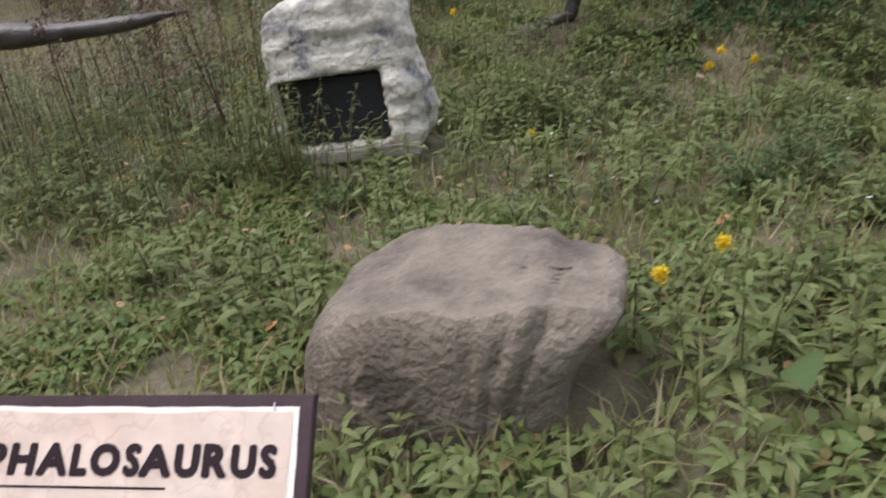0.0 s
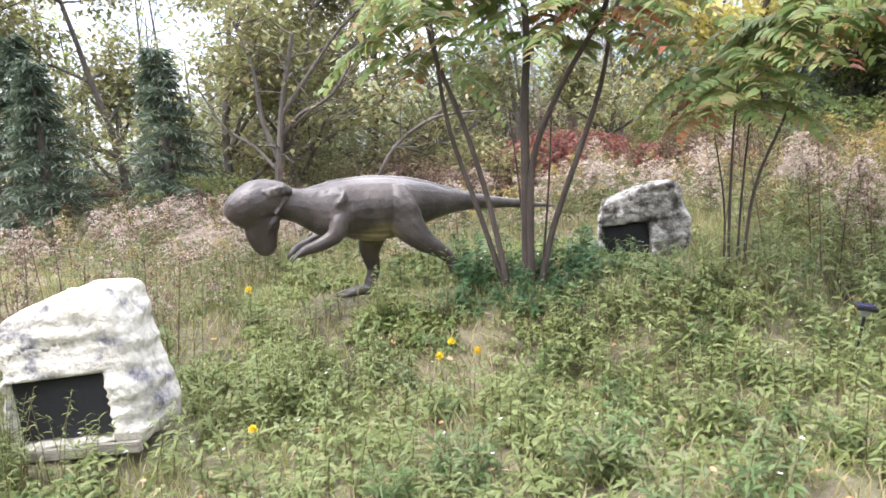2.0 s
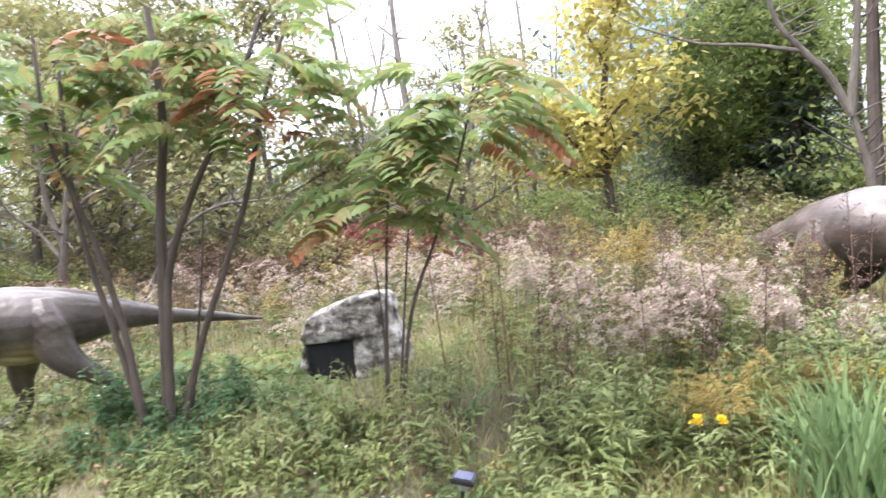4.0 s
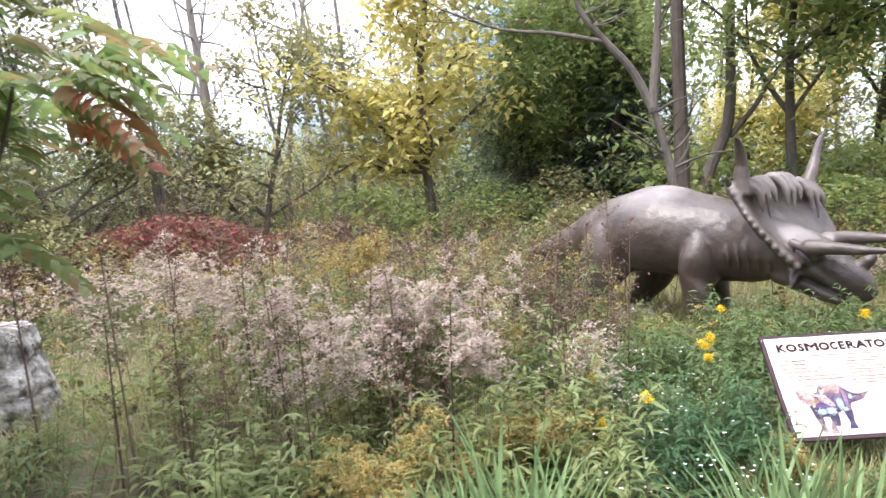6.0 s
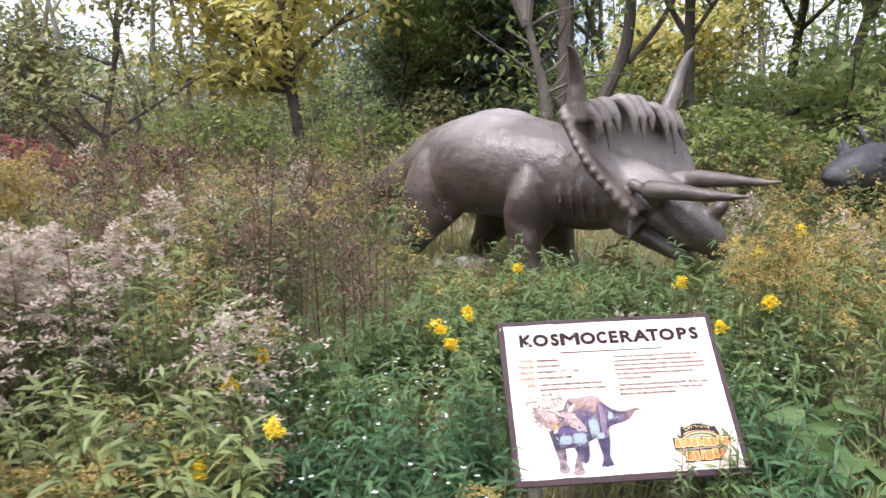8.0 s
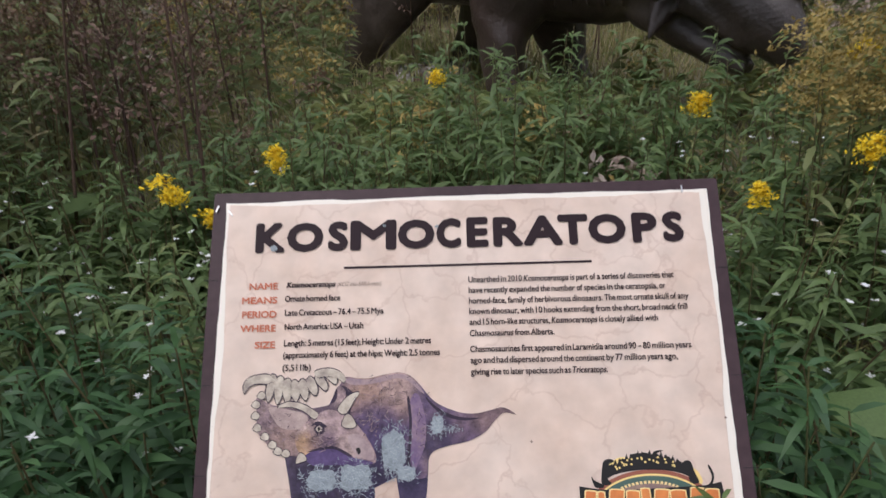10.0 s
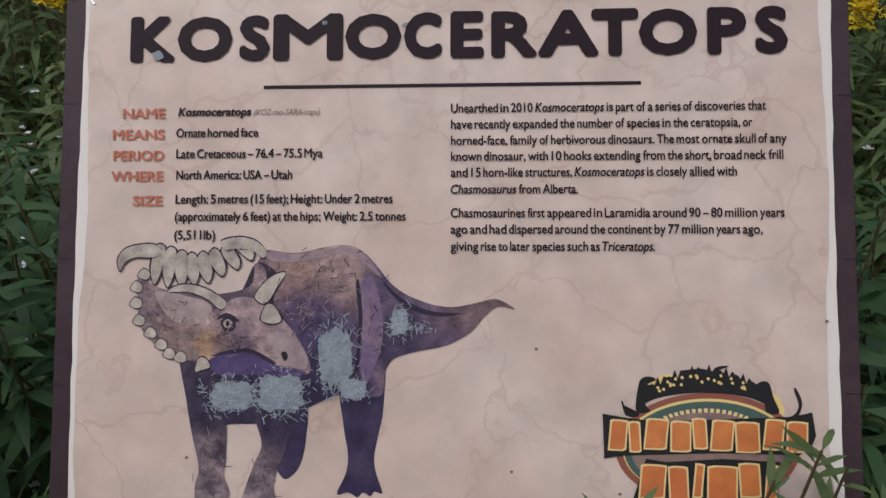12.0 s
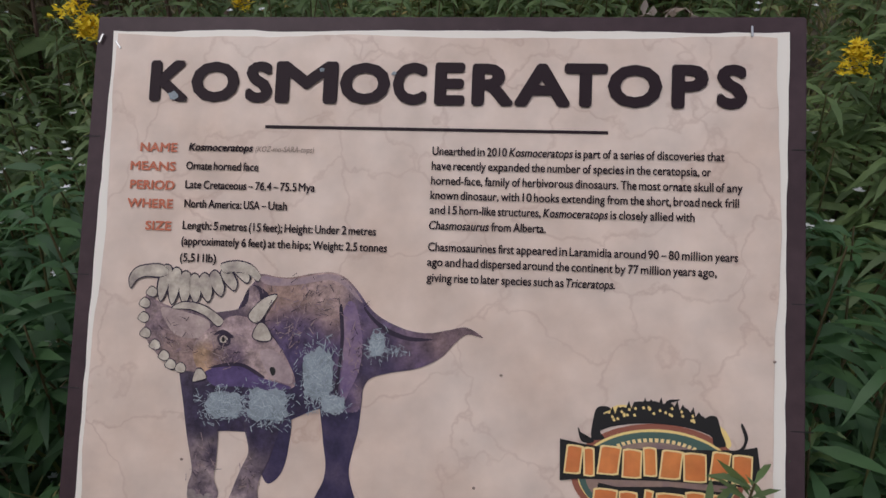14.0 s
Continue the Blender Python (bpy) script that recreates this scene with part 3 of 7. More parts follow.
def letters_of(text, slant=0.0, bold=0.0):
    """The built-in font's outline of a text: places and faces."""
    curve = bpy.data.curves.new("text", "FONT")
    curve.body, curve.size, curve.offset, curve.shear, curve.resolution_u = text, 1.0, bold, slant, 3
    ob = new("text", curve)
    bpy.context.view_layer.update()
    me = bpy.data.meshes.new_from_object(ob.evaluated_get(bpy.context.evaluated_depsgraph_get()))
    bpy.data.objects.remove(ob)
    co = np.empty(len(me.vertices) * 3)
    me.vertices.foreach_get("co", co)
    faces = [tuple(f.vertices) for f in me.polygons]
    bpy.data.meshes.remove(me)
    return co.reshape(-1, 3), faces


def lettering(name, text, x, y, width, cap, material, parent, z, slant=0.0, shifts=((0, 0),)):
    """One line of print, word by word, at its true width and capital height; words between stars lean."""
    words = text.split(" ")
    run = lambda w: sum(ADVANCE.get(c, 513 if c.isdigit() else 560) for c in w.replace("*", ""))
    unit = width / (sum(run(w) for w in words) + 212 * (len(words) - 1))
    verts, more = [], []
    for word in words:
        co, faces = letters_of(word.replace("*", ""), 0.2 if "*" in word else slant)
        left, right = co[:, 0].min(), co[:, 0].max()
        left -= 0.09 if word[0] == "1" else 0.0
        co[:, 0] = x + (co[:, 0] - left) * (run(word) - 40) * unit / (right - left)
        co[:, 1] = y + co[:, 1] * cap / 0.729
        for k, (dx, dy) in enumerate(shifts):
            first = len(verts)
            verts += [(a + dx, b + dy, z + 0.00006 * k) for a, b, c in co]
            more += [tuple(v + first for v in f) for f in faces]
        x += (run(word) + 212) * unit
    heavy = bpy.data.meshes.new(name)
    heavy.from_pydata(verts, [], more)
    return part_mesh(name, heavy, material, parent)


def wavy_sheet(x0, y0, x1, y1, seed, amp):
    rng = np.random.default_rng(seed)
    run = lambda n: np.convolve(rng.normal(0, amp, n + 4), np.ones(5) / 3, "valid")
    top, side = run(40), run(28)
    out = [(x0 + (x1 - x0) * i / 40, y1 + top[i]) for i in range(40)]
    out += [(x1 + side[i], y1 + (y0 - y1) * i / 28) for i in range(28)]
    out += [(x1 + (x0 - x1) * i / 40, y0 + top[39 - i]) for i in range(40)]
    out += [(x0 + side[27 - i], y0 + (y1 - y0) * i / 28) for i in range(28)]
    return out


def sign_board(m, label, seed, post_to):
    sign = thing("information_sign", m, label, "sign")
    bm = bmesh.new()
    box(bm, -0.434, -0.575, -0.02, 0.434, 0.062, 0.0, 0.002)
    board = part("board", bm, BORDER, sign, "dark brown printed border")
    for x in (-0.43, 0.43):
        for y in (-0.41, -0.27, -0.095):
            bm = bmesh.new()
            box(bm, x - 0.012, y, 0.0, x + 0.012, y + 0.0012, 0.0004)
            part("border_joint", bm, P_BLACK, board)
    flat("paper_edge", wavy_sheet(-0.411, -0.552, 0.413, 0.043, seed, 0.0014), PAPEREDGE, sign, 0.0012)
    flat("parchment", wavy_sheet(-0.4035, -0.546, 0.4015, 0.0355, seed + 9, 0.0021), PARCHMENT, sign, 0.0024)
    for x, y, turn in ((-0.4253, 0.032, 1.2), (-0.402, 0.024, 2.2), (0.372, 0.043, 1.6)):
        bm = bmesh.new()
        bmesh.ops.create_cube(bm, size=1, matrix=pose(x, y, 0.003, 0, 0, math.degrees(turn)) @ Matrix.Diagonal((0.012, 0.0022, 0.002, 1)))
        part("staple", bm, STEEL, board)
    for x in (-0.3, 0.3):
        bm = bmesh.new()
        top = Vector((x, -0.1, -0.025))
        foot = top + m.to_3x3().inverted() @ Vector((0, 0, -1)) * post_to
        bmesh.ops.create_cone(bm, cap_ends=True, segments=12, radius1=0.03, radius2=0.03, depth=(foot - top).length,
                              matrix=Matrix.Translation((foot + top) / 2) @ (top - foot).to_track_quat("Z", "Y").to_matrix().to_4x4())
        part("post", bm, TIMBER, sign, "weathered wooden post")
    return sign


def around(r, n=8):
    """Shifts on a small circle: the strokes of heavy print."""
    return [(0, 0)] + [(r * math.cos(2 * math.pi * k / n), r * math.sin(2 * math.pi * k / n)) for k in range(n)]


# the heading's broad capitals: width of each and the gap that follows, in parts of a title's width
CAPITALS = {"K": (72, 3), "O": (87, 11), "S": (48, 5), "M": (109, 3), "C": (58, 13), "E": (51, 11), "R": (70, 0), "A": (92, -11), "T": (70, 0), "P": (58, 12), "H": (78, 8), "Y": (76, 0), "L": (50, 6), "U": (70, 9)}


def bold_title(text, x, y, width, cap, sign):
    """The heading, each heavy letter a part of its own."""
    after = {"OC": 4, "OP": 14, "AC": 3, "AL": 7, "AU": 6, "RU": 8, "SA": -2, "PA": 0}
    gaps = [after.get(text[i:i + 2], CAPITALS[c][1]) for i, c in enumerate(text)]
    gaps[-1] = 0
    unit = width / (sum(CAPITALS[c][0] for c in text) + sum(gaps))
    for i, c in enumerate(text):
        wide, gap = CAPITALS[c][0], gaps[i]
        co, faces = letters_of(c)
        left, right, low, high = co[:, 0].min(), co[:, 0].max(), co[:, 1].min(), co[:, 1].max()
        r = 0.0036
        co[:, 0] = x + r + (co[:, 0] - left) * (wide * unit - 2 * r) / (right - left)
        co[:, 1] = y + r + (co[:, 1] - low) * (cap * (1.01, 0.99, 1.0)[i % 3] - 2 * r) / (high - low)
        letter = bmesh.new()
        for k, (dx, dy) in enumerate(around(r, 10)):
            made = [letter.verts.new((a + dx, b + dy, 0.0036 + 0.00006 * k + 0.00005 * (i % 2))) for a, b, z in co]
            for f in faces:
                letter.faces.new([made[v] for v in f])
        part("letter", letter, INK, sign)
        x += (wide + gap) * unit


SIGN = pose(9.506, 6.049, 0.949, 51.47, 0, 3.33)
kosmo_sign = sign_board(SIGN, "slanted dinosaur information sign printed as torn parchment, scuffed", 3, 0.85)


def line(text, x, y, width, cap, style):
    if style == "title":
        bold_title(text, x, y, width, cap, kosmo_sign)
    elif style == "label":
        lettering("heading", text, x, y, width, cap, INKRED, kosmo_sign, 0.0036, shifts=around(0.0005, 5))
    elif style == "grey italic":
        lettering("text_line", text, x, y, width, cap, INKGREY, kosmo_sign, 0.0036, slant=0.2)
    else:
        lettering("text_line", text, x, y, width, cap, INK, kosmo_sign, 0.0036, slant=0.2 if "italic" in style else 0.0, shifts=around(0.00045 if style != "text" else 0.00026, 5))


line("KOSMOCERATOPS", -0.3551, -0.0497, 0.7227, 0.0527, "title")
line("NAME", -0.3608, -0.1128, 0.0485, 0.0114, "label")
line("MEANS", -0.3719, -0.1366, 0.0595, 0.0113, "label")
line("PERIOD", -0.3705, -0.1603, 0.0579, 0.0113, "label")
line("WHERE", -0.3721, -0.1835, 0.0593, 0.0113, "label")
line("SIZE", -0.3464, -0.2110, 0.0336, 0.0112, "label")
line("Kosmoceratops", -0.2976, -0.1106, 0.0825, 0.0095, "bold italic")
line("(KOZ-mo-SARA-tops)", -0.2122, -0.1105, 0.0739, 0.0073, "grey italic")
line("Ornate horned face", -0.2993, -0.1346, 0.0925, 0.0105, "text")
line("Late Cretaceous – 76.4 – 75.5 Mya", -0.2988, -0.1581, 0.1646, 0.0105, "text")
line("North America: USA – Utah", -0.2982, -0.1818, 0.1305, 0.0105, "text")
line("Length: 5 metres (15 feet); Height: Under 2 metres", -0.2983, -0.2087, 0.2418, 0.0105, "text")
line("(approximately 6 feet) at the hips; Weight: 2.5 tonnes", -0.2986, -0.2280, 0.2564, 0.0105, "text")
line("(5,511 lb)", -0.2988, -0.2485, 0.0463, 0.0105, "text")
line("Unearthed in 2010 *Kosmoceratops* is part of a series of discoveries that", 0.0066, -0.1098, 0.3366, 0.0105, "text")
line("have recently expanded the number of species in the ceratopsia, or", 0.0066, -0.1276, 0.3217, 0.0105, "text")
line("horned-face, family of herbivorous dinosaurs. The most ornate skull of any", 0.0066, -0.1454, 0.3571, 0.0105, "text")
line("known dinosaur, with 10 hooks extending from the short, broad neck frill", 0.0066, -0.1629, 0.3532, 0.0105, "text")
line("and 15 horn-like structures, *Kosmoceratops* is closely allied with", 0.0066, -0.1805, 0.3046, 0.0105, "text")
line("*Chasmosaurus* from Alberta.", 0.0066, -0.1989, 0.1371, 0.0105, "text")
line("Chasmosaurines first appeared in Laramidia around 90 – 80 million years", 0.0066, -0.2247, 0.3529, 0.0105, "text")
line("ago and had dispersed around the continent by 77 million years ago,", 0.0066, -0.2424, 0.3299, 0.0105, "text")
line("giving rise to later species such as *Triceratops*.", 0.0066, -0.2609, 0.2176, 0.0105, "text")
bm = bmesh.new()
box(bm, -0.2018, -0.0808, 0.0024, 0.2117, -0.0772, 0.0034)
part("rule", bm, INK, kosmo_sign)


def px(x, y):
    """The board's own metres from the print's drawing grid, which is drawn in slight perspective."""
    x, y = x / 1000, y / 1000
    w = 0.04513 * x + 0.05586 * y + 1
    return ((0.65529 * x + -0.00114 * y + -0.53097) / w, (-0.01456 * x + -0.6716 * y + 0.0213) / w)


def art(name, points, material, layer, steps=5):
    return flat(name, blob([px(*p) for p in points], steps), material, kosmo_sign, 0.0030 + 0.0002 * layer)


def scratches(name, cx, cy, rx, ry, n, seed, material, layer):
    """A rubbed patch: many short crossing scratches, thinning out at a frayed edge."""
    r = np.random.default_rng(seed)
    bm = bmesh.new()
    for i in range(n):
        x, y = cx + rx * np.clip(r.normal(0, 0.5), -1.15, 1.15), cy + ry * np.clip(r.normal(0, 0.5), -1.15, 1.15)
        a, long, wide = r.uniform(0, 3.14), r.uniform(5, 17), r.uniform(0.7, 1.7)
        dx, dy = math.cos(a), math.sin(a)
        z = 0.0030 + 0.0002 * layer + 0.0000015 * i
        bm.faces.new([bm.verts.new((*px(x + dx * long * p - dy * wide * q, y + dy * long * p + dx * wide * q), z)) for p, q in ((-0.5, -0.3), (0.5, -0.5), (0.5, 0.5), (-0.5, 0.4))])
    return tagged(part(name, bm, material, kosmo_sign), kind="stuff")


def build_print():
    """The printed animal as plain shapes: far legs, body and tail, near legs, frill, face, hooks and horns, then the rubbed patches."""
    art("printed_leg", [(500, 715), (568, 695), (569, 760), (560, 800), (546, 820), (530, 826), (515, 800), (505, 760)], PRINTLEG, 0)
    art("printed_leg", [(632, 650), (702, 610), (705, 700), (696, 750), (689, 790), (694, 820), (704, 850), (690, 848), (683, 856), (670, 850), (660, 858), (644, 850), (624, 852), (640, 815), (643, 780), (635, 730)], PRINTLEG, 0)
    art("printed_body", [(470, 470), (488, 440), (500, 426), (530, 430), (560, 430), (600, 421), (640, 417), (668, 428), (692, 452), (716, 482), (745, 503), (790, 520), (830, 524), (870, 516), (903, 510), (935, 528), (905, 523), (882, 540), (855, 570), (812, 592), (760, 603), (722, 616), (708, 640), (700, 680), (640, 678), (612, 684), (560, 708), (510, 728), (440, 731), (400, 737), (368, 722), (355, 650), (350, 600), (420, 560)], PRINTBODY, 2)
    art("printed_leg", [(350, 600), (420, 650), (430, 725), (429, 790), (426, 822), (436, 850), (427, 868), (400, 876), (380, 862), (375, 840), (382, 808), (370, 750), (360, 690)], PRINTSHIN, 3)
    art("printed_leg", [(482, 705), (548, 700), (538, 765), (519, 812), (513, 842), (519, 880), (490, 890), (453, 884), (461, 850), (479, 800), (492, 765)], PRINTSHIN, 3)
    for x, y in ((384, 862), (400, 870), (418, 868), (465, 878), (485, 884), (507, 880)):
        art("printed_toe", [(x - 8, y - 14), (x + 6, y - 14), (x + 9, y + 2), (x, y + 8), (x - 8, y + 3)], PRINTTOE, 4, 3)
    art("printed_thigh", [(664, 490), (676, 470), (690, 485), (704, 545), (700, 600), (684, 640), (672, 664), (664, 630), (668, 580), (660, 530)], PRINTTHIGH, 4)
    art("printed_crease", [(656, 485), (662, 482), (668, 540), (664, 600), (660, 650), (654, 650), (659, 590), (661, 540)], PRINTDARK, 5)
    art("printed_ridge", [(500, 431), (560, 433), (604, 424), (640, 421), (668, 432), (700, 470), (690, 466), (660, 440), (636, 432), (600, 438), (556, 446), (512, 446)], PRINTRIDGE, 4)
    art("printed_crease", [(704, 480), (740, 512), (790, 532), (840, 535), (800, 541), (750, 528), (716, 500)], PRINTDARK, 4)
    art("printed_neck", [(480, 450), (520, 470), (512, 520), (540, 560), (500, 560), (460, 520)], PRINTDARK, 3)
    # frill, face and jaw
    art("printed_frill", [(278, 472), (300, 488), (340, 500), (400, 505), (470, 490), (480, 450), (500, 470), (490, 560), (420, 615), (352, 618), (318, 602), (292, 580), (274, 550), (278, 520), (270, 495)], PRINTFRILL, 5)
    art("printed_frill_hollow", [(306, 500), (350, 505), (400, 520), (400, 545), (376, 556), (340, 552), (318, 530)], PRINTHOLLOW, 6)
    art("printed_face", [(372, 572), (392, 545), (420, 525), (455, 508), (500, 520), (528, 545), (556, 582), (576, 622), (572, 642), (540, 640), (500, 640), (450, 636), (410, 628), (382, 610)], PRINTFACE, 7)
    art("printed_mouth", [(398, 622), (430, 606), (470, 604), (512, 625), (570, 640), (530, 648), (470, 644), (420, 645)], PRINTMOUTH, 8)
    art("printed_lip", [(404, 612), (440, 600), (476, 600), (516, 622), (508, 624), (472, 606), (440, 607)], PRINTDARK, 9)
    art("printed_snout", [(506, 575), (530, 570), (556, 590), (572, 622), (566, 634), (540, 628), (516, 606)], PRINTSNOUT, 8)
    art("printed_nostril", [(526, 606), (535, 604), (538, 614), (532, 620)], P_BLACK, 9, 3)
    art("printed_brow", [(412, 548), (430, 536), (452, 548), (446, 552), (430, 545)], PRINTDARK, 8, 3)
    art("printed_eye_socket", [(420, 552), (432, 542), (446, 550), (444, 566), (428, 568)], PRINTDARK, 8, 3)
    art("printed_eye", [(425, 553), (433, 547), (441, 553), (437, 561), (428, 561)], HORNPRINT, 9, 3)
    art("printed_pupil", [(430, 551), (435, 551), (435, 559), (430, 559)], P_BLACK, 10, 3)
    # hooks over the frill, each with a dark gap behind it
    for x, y, tall, lean in ((312, 425, 62, -12), (331, 430, 62, -6), (350, 436, 56, 2), (368, 440, 48, 8), (388, 438, 46, 14), (408, 432, 40, 20), (430, 424, 36, 26), (452, 412, 32, 30)):
        for grow, mat, layer in ((3, PRINTDARK, 6), (0, HORNPRINT, 7)):
            art("printed_hook", [(x - 9 - grow, y + 4), (x, y - 8 - grow), (x + 11 + grow, y), (x + 10 + lean * 0.5 + grow, y + tall * 0.6), (x + lean * 0.7, y + tall + grow), (x - 10 + lean * 0.4 - grow, y + tall * 0.6)], mat, layer)
    for grow, mat, layer in ((2.5, PRINTDARK, 7), (0, HORNPRINT, 8)):
        art("printed_horn", [(243, 464 + grow), (240 - grow, 444), (252, 426 - grow), (278, 418 - grow), (305, 418 - grow), (318, 432), (300, 440 + grow), (272, 440 + grow), (254, 448 + grow)], mat, layer)
        art("printed_horn", [(420, 412 - grow), (450, 404 - grow), (480, 410 - grow), (499, 428), (494, 440 + grow), (476, 428), (450, 424 + grow), (428, 426 + grow)], mat, layer)
        art("printed_horn", [(328 - grow, 500), (348, 488 - grow), (378, 489 - grow), (406, 500 - grow), (430, 518), (420, 530 + grow), (396, 512 + grow), (364, 500 + grow)], mat, layer + 2)
        art("printed_horn", [(480 - grow, 508), (494, 486 - grow), (514, 470 - grow), (534, 466 - grow), (520 + grow, 488), (506 + grow, 512), (494, 520 + grow)], mat, layer + 2)
        art("printed_horn", [(490 - grow, 545), (500, 522 - grow), (514, 524 - grow), (526 + grow, 546), (518, 554 + grow), (500, 553 + grow)], mat, layer + 2)
        art("printed_tusk", [(376 - grow, 638), (382, 616 - grow), (394, 616 - grow), (402 + grow, 630), (388, 636 + grow)], mat, layer + 2)
    for x, y in ((286, 470), (273, 492), (272, 520), (277, 550), (297, 572), (316, 592), (330, 608), (350, 614)):
        for grow, mat, layer in ((2, PRINTDARK, 6), (0, HORNPRINT, 8)):
            art("printed_spike", [(x - 11 - grow, y + 3), (x - 2, y - 10 - grow), (x + 9 + grow, y - 4), (x + 9, y + 6 + grow), (x, y + 9 + grow)], mat, layer, 3)
    # skin wrinkles over flank and face
    for k, (cx, cy, rx, ry, n) in enumerate(((600, 480, 90, 45, 90), (430, 580, 60, 30, 40), (330, 560, 36, 36, 30), (690, 560, 14, 60, 26), (560, 540, 50, 30, 40), (400, 800, 24, 50, 24), (492, 830, 22, 45, 20))):
        scratches("printed_skin_texture", cx, cy, rx, ry, n, 60 + k, PRINTWRINKLE, 10)
        scratches("printed_skin_texture", cx + 6, cy - 4, rx, ry, n // 2, 80 + k, PRINTDARK, 10.5)
    # rubbed pale patches
    rng = np.random.default_rng(5)
    for k, (cx, cy, rx, ry, n) in enumerate(((440, 681, 42, 30, 260), (525, 676, 48, 38, 330), (622, 612, 36, 58, 360), (652, 668, 28, 20, 90), (733, 550, 17, 27, 110), (766, 562, 24, 9, 30))):
        ring = [(cx + 0.86 * rx * math.copysign(abs(math.cos(a)) ** 0.6, math.cos(a)) * rng.uniform(0.82, 1.1), cy + 0.86 * ry * math.copysign(abs(math.sin(a)) ** 0.6, math.sin(a)) * rng.uniform(0.82, 1.1)) for a in np.linspace(0, 2 * math.pi, 44, endpoint=False)]
        if k != 5:
            flat("scuffed_patch", [px(*p) for p in ring], SCUFF, kosmo_sign, 0.0053)
        scratches("rubbed_scuff", cx, cy, rx * 1.1, ry * 1.1, n, 20 + k, SCUFFLINE, 12.5)
    for cx, cy, r in ((308, 88, 12), (600, 30, 5), (740, 33, 5)):
        art("chipped_spot", [(cx + r * math.cos(a) * rng.uniform(0.6, 1.2), cy + r * math.sin(a) * rng.uniform(0.5, 1)) for a in np.linspace(0, 6.28, 9, endpoint=False)], SCUFF, 9, 2)
    for cx, cy in ((972, 597), (1480, 546), (360, 790), (1120, 850), (930, 812)):
        art("printed_fleck", [(cx - 3, cy), (cx, cy - 3), (cx + 4, cy), (cx, cy + 3)], INKGREY, 1, 2)


